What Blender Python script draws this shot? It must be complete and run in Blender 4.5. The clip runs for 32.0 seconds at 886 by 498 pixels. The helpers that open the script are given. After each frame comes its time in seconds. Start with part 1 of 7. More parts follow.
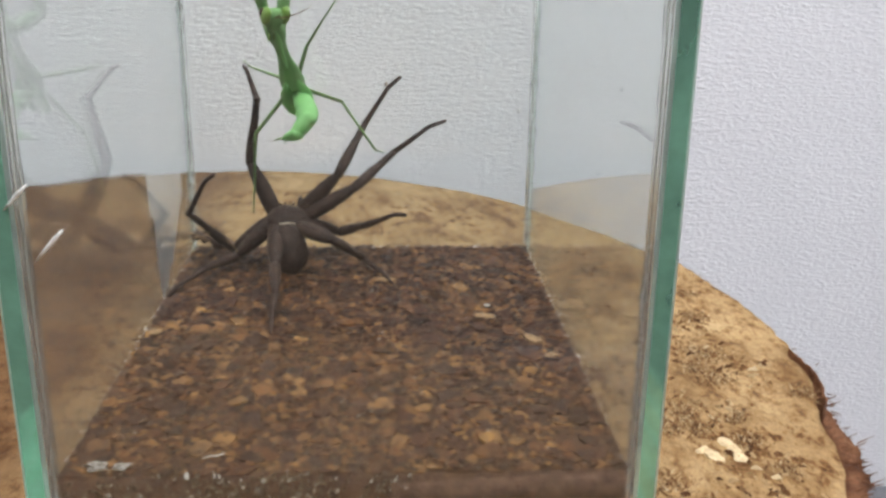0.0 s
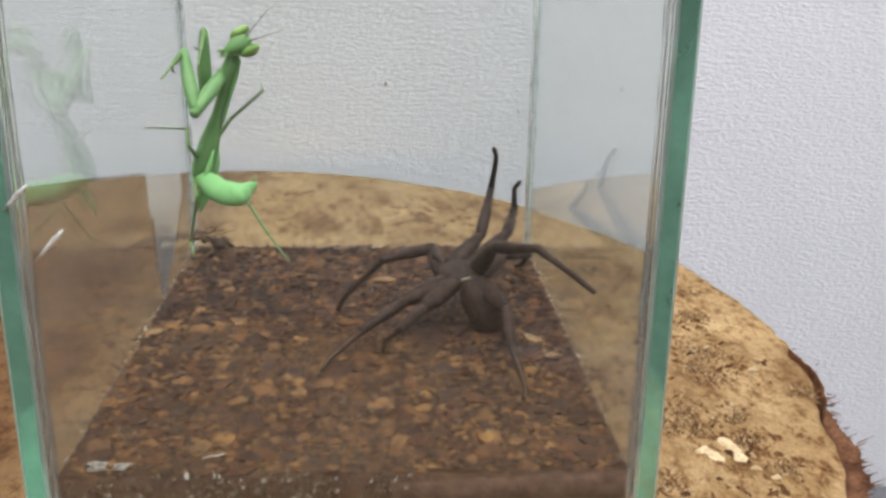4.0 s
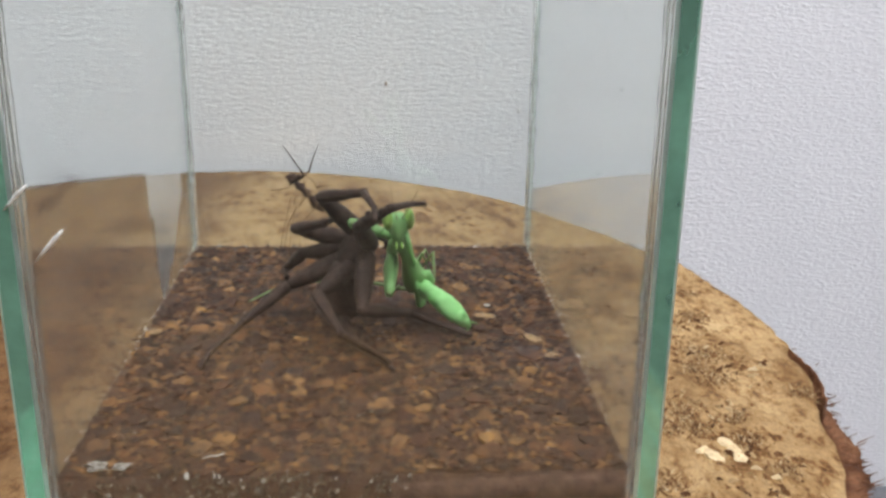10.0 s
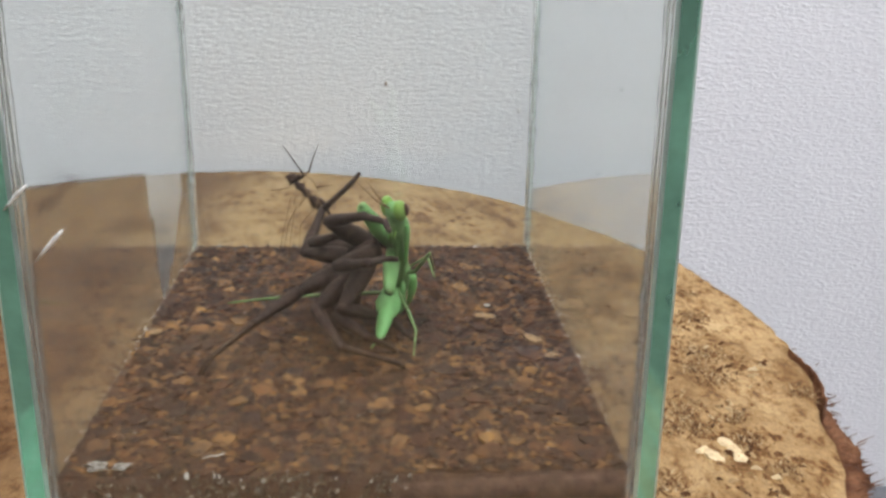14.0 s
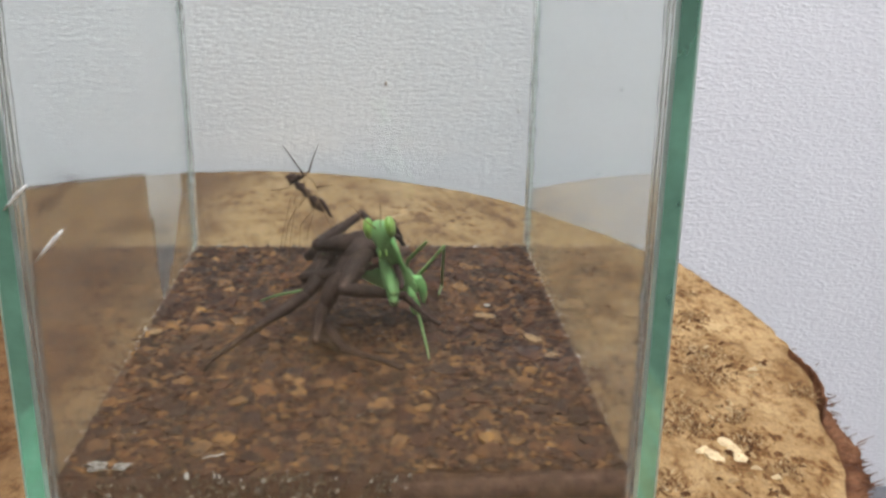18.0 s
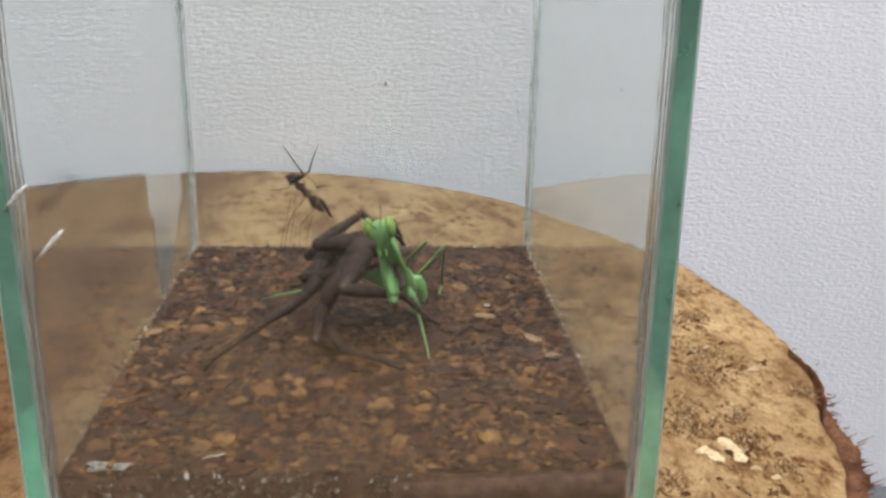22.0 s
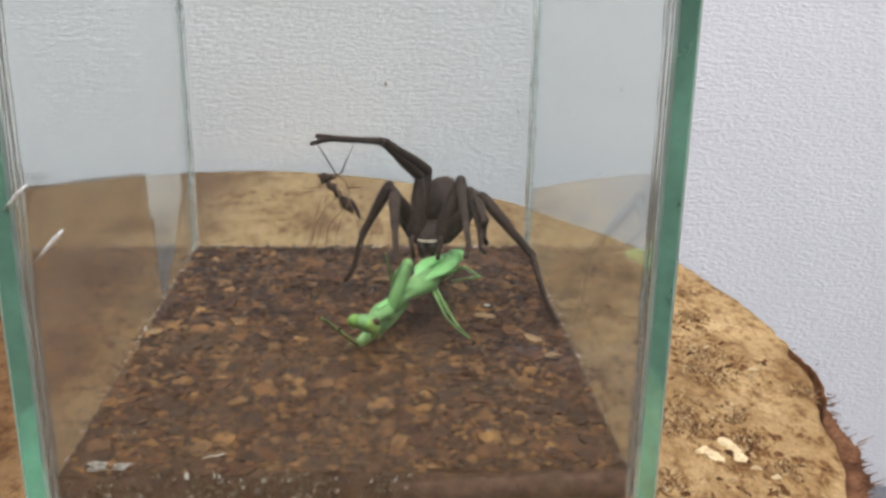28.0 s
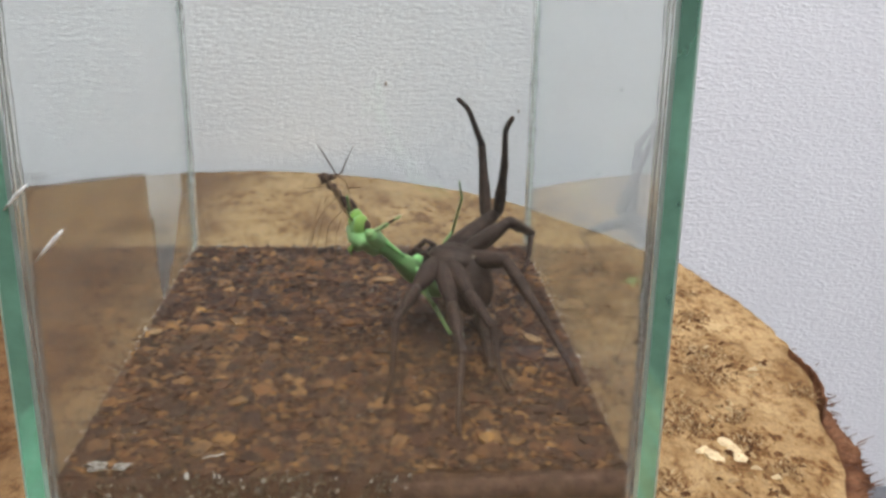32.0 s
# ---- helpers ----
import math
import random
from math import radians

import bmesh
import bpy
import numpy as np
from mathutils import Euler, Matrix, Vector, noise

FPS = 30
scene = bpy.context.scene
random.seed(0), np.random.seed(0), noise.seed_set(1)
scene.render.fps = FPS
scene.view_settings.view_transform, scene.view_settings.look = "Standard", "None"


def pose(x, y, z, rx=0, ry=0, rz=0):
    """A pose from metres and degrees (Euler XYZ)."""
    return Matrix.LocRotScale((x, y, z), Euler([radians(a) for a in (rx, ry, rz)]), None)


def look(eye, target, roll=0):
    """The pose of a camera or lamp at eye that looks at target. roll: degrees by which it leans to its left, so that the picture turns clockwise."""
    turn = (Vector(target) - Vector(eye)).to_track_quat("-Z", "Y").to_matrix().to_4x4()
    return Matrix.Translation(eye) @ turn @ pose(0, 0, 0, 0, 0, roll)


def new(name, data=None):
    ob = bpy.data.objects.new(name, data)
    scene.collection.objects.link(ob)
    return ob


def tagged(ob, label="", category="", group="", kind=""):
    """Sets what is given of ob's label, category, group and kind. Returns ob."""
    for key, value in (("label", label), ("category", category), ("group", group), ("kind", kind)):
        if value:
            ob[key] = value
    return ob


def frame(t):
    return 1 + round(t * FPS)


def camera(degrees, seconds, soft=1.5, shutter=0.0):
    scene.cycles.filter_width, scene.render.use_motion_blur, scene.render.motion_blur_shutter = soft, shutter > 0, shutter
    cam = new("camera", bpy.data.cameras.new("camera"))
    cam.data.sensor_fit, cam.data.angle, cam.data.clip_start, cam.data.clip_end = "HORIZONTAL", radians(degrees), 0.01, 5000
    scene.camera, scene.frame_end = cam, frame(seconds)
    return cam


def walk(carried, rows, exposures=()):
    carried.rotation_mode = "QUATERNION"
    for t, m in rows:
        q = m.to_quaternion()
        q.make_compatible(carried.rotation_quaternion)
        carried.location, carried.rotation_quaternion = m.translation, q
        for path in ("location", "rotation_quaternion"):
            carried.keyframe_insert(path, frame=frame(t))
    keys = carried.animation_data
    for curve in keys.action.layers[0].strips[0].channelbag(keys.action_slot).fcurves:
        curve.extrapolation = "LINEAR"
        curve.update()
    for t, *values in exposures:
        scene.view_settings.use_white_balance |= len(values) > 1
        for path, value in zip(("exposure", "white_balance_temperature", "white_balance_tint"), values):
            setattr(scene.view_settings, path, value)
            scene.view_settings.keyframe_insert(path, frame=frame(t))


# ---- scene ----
# ---------------------------------------------------------------- camera
EYE = (0.00766, -0.17316, 0.10628)
AIM = (EYE[0] + math.sin(radians(3.706)) * math.cos(radians(17.944)),
       EYE[1] + math.cos(radians(3.706)) * math.cos(radians(17.944)),
       EYE[2] - math.sin(radians(17.944)))
cam = camera(49.6, 32.0, soft=2.8, shutter=1.0)
walk(cam, [(0.0, look(EYE, AIM, 0.96)), (32.0, look(EYE, AIM, 0.96))],
     exposures=[(0.0, 0.10), (1.0, 0.15), (3.0, 0.11), (5.5, 0.04), (7.2, 0.0), (9.0, 0.08), (32.0, 0.06)])

# ---------------------------------------------------------------- light
world = bpy.data.worlds.new("room_air")
scene.world = world
world.use_nodes = True
world.node_tree.nodes["Background"].inputs[0].default_value = (0.82, 0.91, 1.0, 1)
world.node_tree.nodes["Background"].inputs[1].default_value = 0.25


def lamp(name, where, aim, sx, sy, watts, colour):
    d = bpy.data.lights.new(name, "AREA")
    d.shape, d.size, d.size_y, d.energy, d.color = "RECTANGLE", sx, sy, watts, colour
    ob = new(name, d)
    ob.matrix_world = look(where, aim)
    return ob


CEILING = 1.75
lamp("ceiling_lamp_light", (-0.35, -0.55, CEILING - 0.08), (-0.35, -0.55, 0), 1.2, 0.5, 23, (0.92, 0.945, 1.0))
lamp("ceiling_lamp_light", (0.75, -0.25, CEILING - 0.08), (0.75, -0.25, 0), 1.2, 0.5, 17.5, (0.86, 0.92, 1.0))

# ---------------------------------------------------------------- materials


def shader(name):
    m = bpy.data.materials.new(name)
    m.use_nodes = True
    nt = m.node_tree
    return m, nt, nt.nodes["Principled BSDF"], nt.nodes["Material Output"]


def node(nt, kind, **values):
    n = nt.nodes.new(kind)
    for k, v in values.items():
        n.inputs[k.replace("_", " ")].default_value = v
    return n


def coords(nt, stretch=(1, 1, 1)):
    c = nt.nodes.new("ShaderNodeTexCoord")
    mp = node(nt, "ShaderNodeMapping")
    mp.inputs["Scale"].default_value = stretch
    nt.links.new(c.outputs["Object"], mp.inputs["Vector"])
    return mp.outputs["Vector"]


def noise_tex(nt, vec, scale, detail=4.0, rough=0.6):
    n = node(nt, "ShaderNodeTexNoise", Scale=scale, Detail=detail, Roughness=rough)
    nt.links.new(vec, n.inputs["Vector"])
    return n.outputs["Fac"]


def ramp(nt, fac, stops):
    r = nt.nodes.new("ShaderNodeValToRGB")
    el = r.color_ramp.elements
    while len(el) < len(stops):
        el.new(0.5)
    for e, (pos, col) in zip(el, stops):
        e.position, e.color = pos, (*col, 1)
    nt.links.new(fac, r.inputs["Fac"])
    return r.outputs["Color"]


def mixc(nt, a, b, fac, mode="MIX"):
    m = nt.nodes.new("ShaderNodeMix")
    m.data_type, m.blend_type = "RGBA", mode
    for sock, v in ((m.inputs[0], fac), (m.inputs[6], a), (m.inputs[7], b)):
        if isinstance(v, (int, float)):
            sock.default_value = v
        elif isinstance(v, tuple):
            sock.default_value = (*v, 1)
        else:
            nt.links.new(v, sock)
    return m.outputs[2]


def bump(nt, bsdf, fac, strength, dist):
    b = node(nt, "ShaderNodeBump", Strength=strength, Distance=dist)
    nt.links.new(fac, b.inputs["Height"])
    nt.links.new(b.outputs["Normal"], bsdf.inputs["Normal"])
    return b


def grainy(name, stops, scale, rough, fine=None, relief=0.3, dist=0.0005, stretch=(1, 1, 1), detail=6.0, spec=0.4, metal=0.0):
    """A surface with colour patches at one scale and grain at another."""
    m, nt, p, _ = shader(name)
    v = coords(nt, stretch)
    a = noise_tex(nt, v, scale, detail)
    b = noise_tex(nt, v, fine or scale * 6, 4.0, 0.7)
    col = ramp(nt, a, stops)
    g = ramp(nt, b, [(0.3, (0.62, 0.62, 0.62)), (0.7, (1.25, 1.25, 1.25))])
    nt.links.new(mixc(nt, col, g, 0.8, "MULTIPLY"), p.inputs["Base Color"])
    p.inputs["Roughness"].default_value = rough
    p.inputs["Specular IOR Level"].default_value = spec
    p.inputs["Metallic"].default_value = metal
    bump(nt, p, b, relief, dist)
    return m


def mat_glass(name, tint, film, film_colour=(0.8, 0.82, 0.82), rough=0.0, smudge=30.0, passing=0.0, low_haze=0.0):
    """Clear glass under a thin uneven film of dust, painted haze or a ground skin. passing: the share of the film's
    light that shines through it.
    low_haze: how much brown reflection haze is painted over the lowest third, unevenly."""
    m, nt, p, out = shader(name)
    nt.nodes.remove(p)
    g = node(nt, "ShaderNodeBsdfGlass", Roughness=rough, IOR=1.5)
    g.inputs["Color"].default_value = (*tint, 1)
    d = node(nt, "ShaderNodeBsdfDiffuse")
    d.inputs["Color"].default_value = (*film_colour, 1)
    skin = d.outputs[0]
    if passing:
        t = node(nt, "ShaderNodeBsdfTranslucent")
        t.inputs["Color"].default_value = (*film_colour, 1)
        both = nt.nodes.new("ShaderNodeMixShader")
        both.inputs[0].default_value = passing
        nt.links.new(skin, both.inputs[1])
        nt.links.new(t.outputs[0], both.inputs[2])
        skin = both.outputs[0]
    v = coords(nt)
    n1 = noise_tex(nt, v, smudge, 5.0, 0.65)
    mr = node(nt, "ShaderNodeMapRange")
    mr.inputs["From Min"].default_value, mr.inputs["From Max"].default_value = 0.3, 0.75
    mr.inputs["To Min"].default_value, mr.inputs["To Max"].default_value = film * 0.45, film * 1.7
    nt.links.new(n1, mr.inputs["Value"])
    mx = nt.nodes.new("ShaderNodeMixShader")
    nt.links.new(mr.outputs["Result"], mx.inputs[0])
    nt.links.new(g.outputs[0], mx.inputs[1])
    nt.links.new(skin, mx.inputs[2])
    last = mx.outputs[0]
    # brown haze of reflected wood, painted into the lower glass
    if low_haze:
        sep = nt.nodes.new("ShaderNodeSeparateXYZ")
        nt.links.new(v, sep.inputs[0])
        up = node(nt, "ShaderNodeMapRange")
        up.interpolation_type = "SMOOTHSTEP"
        for k, val in (("From Min", 0.004), ("From Max", 0.085), ("To Min", low_haze), ("To Max", 0.0)):
            up.inputs[k].default_value = val
        nt.links.new(sep.outputs[2], up.inputs["Value"])
        haze_noise = node(nt, "ShaderNodeMapRange")
        for k, val in (("From Min", 0.25), ("From Max", 0.75), ("To Min", 0.75), ("To Max", 1.25)):
            haze_noise.inputs[k].default_value = val
        nt.links.new(noise_tex(nt, coords(nt, (1, 1, 0.5)), 24, 4.0, 0.6), haze_noise.inputs["Value"])
        f = nt.nodes.new("ShaderNodeMath")
        f.operation = "MULTIPLY"
        nt.links.new(up.outputs[0], f.inputs[0])
        nt.links.new(haze_noise.outputs[0], f.inputs[1])
        haze_skin = node(nt, "ShaderNodeBsdfDiffuse")
        haze_skin.inputs["Color"].default_value = (0.190, 0.104, 0.051, 1)
        my = nt.nodes.new("ShaderNodeMixShader")
        nt.links.new(f.outputs[0], my.inputs[0])
        nt.links.new(last, my.inputs[1])
        nt.links.new(haze_skin.outputs[0], my.inputs[2])
        last = my.outputs[0]
    nt.links.new(last, out.inputs["Surface"])
    return m


def mat_wallpaper():
    """White wallpaper: rows of soft raised threads, thick and thin, over a lumpy ground."""
    m, nt, p, _ = shader("woven_wallpaper")
    rows = nt.nodes.new("ShaderNodeTexWave")
    rows.wave_type, rows.bands_direction = "BANDS", "Z"
    for k, val in (("Scale", 118.0), ("Distortion", 10.0), ("Detail", 2.0), ("Detail Scale", 2.6), ("Detail Roughness", 0.6)):
        rows.inputs[k].default_value = val
    nt.links.new(coords(nt, (0.5, 1, 1)), rows.inputs["Vector"])
    thick = noise_tex(nt, coords(nt, (0.6, 1, 1)), 230, 2.0, 0.5)
    lumps = noise_tex(nt, coords(nt, (0.62, 1, 1)), 640, 2.0, 0.5)
    wide = noise_tex(nt, coords(nt), 6, 3.0)
    thread = nt.nodes.new("ShaderNodeMath")
    thread.operation = "MULTIPLY"
    nt.links.new(rows.outputs["Fac"], thread.inputs[0])
    nt.links.new(thick, thread.inputs[1])
    s = nt.nodes.new("ShaderNodeMath")
    s.operation = "MULTIPLY_ADD"
    s.inputs[1].default_value = 1.9
    nt.links.new(lumps, s.inputs[0])
    nt.links.new(thread.outputs[0], s.inputs[2])
    col = ramp(nt, wide, [(0.3, (0.74, 0.74, 0.78)), (0.7, (0.80, 0.80, 0.84))])
    nt.links.new(col, p.inputs["Base Color"])
    p.inputs["Roughness"].default_value = 0.75
    p.inputs["Specular IOR Level"].default_value = 0.25
    bump(nt, p, s.outputs[0], 0.31, 0.0010)
    return m


def mat_wood_top():
    """Chainsawn end grain: tan, with torn dark fibres and pale splinters."""
    m, nt, p, _ = shader("sawn_wood")
    v = coords(nt, (1.0, 0.65, 1))
    a = noise_tex(nt, v, 34, 8.0, 0.66)
    b = noise_tex(nt, v, 700, 6.0, 0.75)
    c = noise_tex(nt, coords(nt, (1.0, 0.6, 1)), 300, 8.0, 0.72)
    d = noise_tex(nt, coords(nt), 17, 5.0, 0.6)
    col = ramp(nt, a, [(0.30, (0.205, 0.120, 0.050)), (0.44, (0.285, 0.178, 0.081)), (0.58, (0.358, 0.238, 0.116)), (0.74, (0.45, 0.325, 0.180))])
    pits = ramp(nt, c, [(0.35, (0.15, 0.075, 0.035)), (0.44, (0.60, 0.46, 0.32)), (0.50, (1.0, 1.0, 1.0)), (0.70, (1.15, 1.12, 1.08))])
    torn = ramp(nt, d, [(0.40, (0.38, 0.38, 0.38)), (0.60, (1.0, 1.0, 1.0))])
    col = mixc(nt, col, pits, torn, "MULTIPLY")
    rot = noise_tex(nt, coords(nt, (1.0, 0.5, 1)), 66, 7.0, 0.62)
    col = mixc(nt, col, ramp(nt, rot, [(0.34, (0.50, 0.40, 0.30)), (0.42, (0.84, 0.78, 0.70)), (0.48, (1.03, 1.03, 1.03)), (0.66, (1.12, 1.11, 1.09))]), 1.0, "MULTIPLY")
    # the west side is redder, darker wood, painted darker still for the pane's dark reflection; uneven border
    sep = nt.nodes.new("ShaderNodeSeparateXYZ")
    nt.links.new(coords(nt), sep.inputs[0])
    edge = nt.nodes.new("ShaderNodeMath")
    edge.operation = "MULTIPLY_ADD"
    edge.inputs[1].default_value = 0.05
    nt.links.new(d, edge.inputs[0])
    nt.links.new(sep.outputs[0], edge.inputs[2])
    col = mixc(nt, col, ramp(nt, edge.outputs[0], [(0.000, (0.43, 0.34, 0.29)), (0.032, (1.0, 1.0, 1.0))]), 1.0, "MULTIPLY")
    g = ramp(nt, b, [(0.30, (0.55, 0.50, 0.44)), (0.50, (1.0, 1.0, 1.0)), (0.72, (1.3, 1.3, 1.28))])
    nt.links.new(mixc(nt, col, g, 0.8, "MULTIPLY"), p.inputs["Base Color"])
    p.inputs["Roughness"].default_value = 0.88
    p.inputs["Specular IOR Level"].default_value = 0.2
    s = nt.nodes.new("ShaderNodeMath")
    s.operation = "MULTIPLY_ADD"
    s.inputs[1].default_value = 0.35
    nt.links.new(b, s.inputs[0])
    nt.links.new(c, s.inputs[2])
    bump(nt, p, s.outputs[0], 0.8, 0.0018)
    return m


def mat_bits():
    """Torn wood bits: pale, orange and dark ones mixed."""
    m, nt, p, _ = shader("torn_wood_bits")
    src = nt.nodes.new("ShaderNodeNewGeometry")
    col = ramp(nt, src.outputs["Random Per Island"], [(0.0, (0.07, 0.033, 0.015)), (0.40, (0.17, 0.082, 0.033)), (0.68, (0.30, 0.19, 0.092)), (0.90, (0.40, 0.285, 0.155)), (1.0, (0.55, 0.43, 0.27))])
    nt.links.new(col, p.inputs["Base Color"])
    p.inputs["Roughness"].default_value = 0.9
    p.inputs["Specular IOR Level"].default_value = 0.15
    return m


def mat_chip(name, island):
    """Coconut chips: each one its own brown, damp and slightly glossy, darker where the bed is wet."""
    m, nt, p, _ = shader(name)
    geo = nt.nodes.new("ShaderNodeNewGeometry")
    rnd = geo.outputs["Random Per Island"] if island else nt.nodes.new("ShaderNodeObjectInfo").outputs["Random"]
    col = ramp(nt, rnd, [(0.0, (0.010, 0.0035, 0.0022)), (0.25, (0.022, 0.0072, 0.0030)), (0.55, (0.044, 0.0146, 0.0046)),
                         (0.8, (0.084, 0.0345, 0.0100)), (1.0, (0.175, 0.094, 0.033))])
    g = ramp(nt, noise_tex(nt, geo.outputs["Position"], 330, 8.0, 0.75), [(0.34, (0.42, 0.40, 0.42)), (0.5, (0.95, 0.93, 0.9)), (0.66, (1.75, 1.70, 1.5))])
    col = mixc(nt, col, g, 0.9, "MULTIPLY")
    wet = ramp(nt, noise_tex(nt, geo.outputs["Position"], 75, 6.0, 0.65), [(0.36, (0.52, 0.50, 0.62)), (0.48, (0.9, 0.86, 0.88)), (0.62, (1.40, 1.42, 1.25))])
    nt.links.new(mixc(nt, col, wet, 0.9, "MULTIPLY"), p.inputs["Base Color"])
    p.inputs["Roughness"].default_value = 0.55
    p.inputs["Specular IOR Level"].default_value = 0.3
    bump(nt, p, noise_tex(nt, geo.outputs["Position"], 700, 6.0, 0.7), 0.7, 0.0006)
    return m


def mat_leafy(name, dark, light, glow=0.35, rough=0.45, scale=160):
    """Insect skin: waxy, a little light passes through."""
    m, nt, p, out = shader(name)
    v = coords(nt)
    col = ramp(nt, noise_tex(nt, v, scale, 4.0), [(0.3, dark), (0.7, light)])
    g = ramp(nt, noise_tex(nt, v, 1400, 3.0), [(0.3, (0.85, 0.85, 0.85)), (0.7, (1.1, 1.1, 1.1))])
    col = mixc(nt, col, g, 0.7, "MULTIPLY")
    nt.links.new(col, p.inputs["Base Color"])
    p.inputs["Roughness"].default_value = rough
    p.inputs["Specular IOR Level"].default_value = 0.4
    bump(nt, p, noise_tex(nt, v, 900, 3.0), 0.12, 0.0004)
    t = node(nt, "ShaderNodeBsdfTranslucent")
    nt.links.new(col, t.inputs["Color"])
    mx = nt.nodes.new("ShaderNodeMixShader")
    mx.inputs[0].default_value = glow
    nt.links.new(p.outputs[0], mx.inputs[1])
    nt.links.new(t.outputs[0], mx.inputs[2])
    nt.links.new(mx.outputs[0], out.inputs["Surface"])
    return m


PAPER = mat_wallpaper()
PLASTER = grainy("painted_plaster", [(0.3, (0.70, 0.69, 0.67)), (0.7, (0.76, 0.75, 0.73))], 5, 0.8, 200, 0.1)
UNSEEN_WALL = grainy("unseen_brown_wall", [(0.3, (0.12, 0.095, 0.07)), (0.7, (0.17, 0.135, 0.10))], 6, 0.6, 90, 0.2, 0.001, (1, 1, 0.2))
TABLE = grainy("grey_laminate", [(0.3, (0.10, 0.10, 0.11)), (0.7, (0.15, 0.15, 0.16))], 20, 0.45, 400, 0.05)
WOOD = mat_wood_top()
BITS = mat_bits()
BARK = grainy("flaky_bark", [(0.3, (0.08, 0.033, 0.017)), (0.55, (0.17, 0.075, 0.037)), (0.8, (0.27, 0.14, 0.075))], 120, 0.9, 700, 0.8, 0.002, (1, 1, 0.4), spec=0.15)
SPLINTER = grainy("pale_splinter_wood", [(0.3, (0.46, 0.33, 0.18)), (0.7, (0.60, 0.47, 0.29))], 250, 0.75, 1200, 0.4, 0.0006, (1, 0.3, 1))
# the side panes' film also paints in the milky haze of reflections
GLASS = mat_glass("clear_glass", (0.955, 0.974, 0.972), 0.022)
GLASS_FRONT = mat_glass("dusty_hazy_front_glass", (0.965, 0.976, 0.966), 0.008, low_haze=0.10)
GLASS_EDGE = mat_glass("green_glass_edge", (0.50, 0.90, 0.69), 0.40, (0.34, 0.69, 0.51), 0.05, passing=0.30)
SILICONE_DULL = mat_glass("stained_silicone", (0.93, 0.945, 0.93), 0.15, (0.44, 0.42, 0.38), 0.2, 300)
GLASS_ARRIS = mat_glass("ground_glass_arris", (0.80, 0.90, 0.85), 0.45, (0.46, 0.56, 0.50), 0.3, 300, passing=0.3)
SILICONE = mat_glass("cloudy_silicone", (0.95, 0.968, 0.96), 0.22, (0.60, 0.63, 0.62), 0.25, 300)
STAIN = grainy("faded_stain", [(0.3, (0.26, 0.18, 0.14)), (0.7, (0.44, 0.35, 0.31))], 600, 0.8, 1500, 0.3, 0.0004)
SOIL = grainy("damp_coir_dust", [(0.3, (0.026, 0.0088, 0.0036)), (0.5, (0.046, 0.0160, 0.0054)), (0.7, (0.075, 0.031, 0.009))], 160, 0.6, 900, 0.7, 0.0012)
CHIP_ONE = mat_chip("coir_chip", False)
CHIP_MANY = mat_chip("coir_chips", True)
SPIDER_SKIN = grainy("brown_spider_hair", [(0.3, (0.013, 0.0060, 0.0040)), (0.5, (0.025, 0.0125, 0.0082)), (0.72, (0.050, 0.027, 0.018))], 260, 0.7, 3200, 0.3, 0.0002, spec=0.3)
SPIDER_DARK = grainy("black_spider_shell", [(0.3, (0.012, 0.009, 0.008)), (0.7, (0.03, 0.02, 0.017))], 300, 0.35, 2000, 0.3, 0.0003)
SPIDER_PALE = grainy("cream_hair_band", [(0.3, (0.42, 0.36, 0.27)), (0.7, (0.58, 0.50, 0.38))], 500, 0.7)
EYE_BLACK = grainy("glossy_eye", [(0.3, (0.008, 0.006, 0.005)), (0.7, (0.016, 0.012, 0.01))], 300, 0.12, spec=0.6)
GREEN = mat_leafy("mantis_green", (0.175, 0.375, 0.128), (0.245, 0.455, 0.172), 0.28)
GREEN_LIGHT = mat_leafy("mantis_light_green", (0.27, 0.62, 0.21), (0.36, 0.71, 0.29), 0.35)
GREEN_LEG = mat_leafy("mantis_leg_green", (0.13, 0.235, 0.075), (0.19, 0.31, 0.11), 0.2)
GREEN_EYE = mat_leafy("mantis_eye", (0.17, 0.35, 0.065), (0.25, 0.40, 0.095), 0.15, 0.3)
HUSK = grainy("dry_brown_husk", [(0.3, (0.022, 0.010, 0.007)), (0.55, (0.05, 0.024, 0.014)), (0.8, (0.11, 0.058, 0.034))], 400, 0.8, 2500, 0.5, 0.0003)
STRAW = grainy("dry_straw", [(0.3, (0.15, 0.085, 0.038)), (0.7, (0.25, 0.155, 0.075))], 300, 0.8, 1500)
STICK = grainy("brown_stick", [(0.3, (0.10, 0.055, 0.035)), (0.7, (0.20, 0.12, 0.08))], 150, 0.6, 900, 0.3, 0.0005, (1, 1, 0.2))
SPECK = grainy("dark_speck", [(0.3, (0.05, 0.04, 0.035)), (0.7, (0.11, 0.09, 0.08))], 900, 0.9)
GRIT, _gn, _gp, _ = shader("mixed_grit")
_gn.links.new(ramp(_gn, _gn.nodes.new("ShaderNodeNewGeometry").outputs["Random Per Island"], [(0.0, (0.05, 0.03, 0.02)), (0.5, (0.10, 0.08, 0.06)), (0.85, (0.20, 0.18, 0.15)), (1.0, (0.5, 0.47, 0.42))]), _gp.inputs["Base Color"])
_gp.inputs["Roughness"].default_value = 0.8
CRUMB = grainy("pale_crumb", [(0.3, (0.34, 0.31, 0.27)), (0.7, (0.52, 0.49, 0.44))], 900, 0.8)
GLINT = mat_glass("white_glint", (0.97, 0.97, 0.96), 0.42, (0.82, 0.79, 0.76), 0.4, 400)
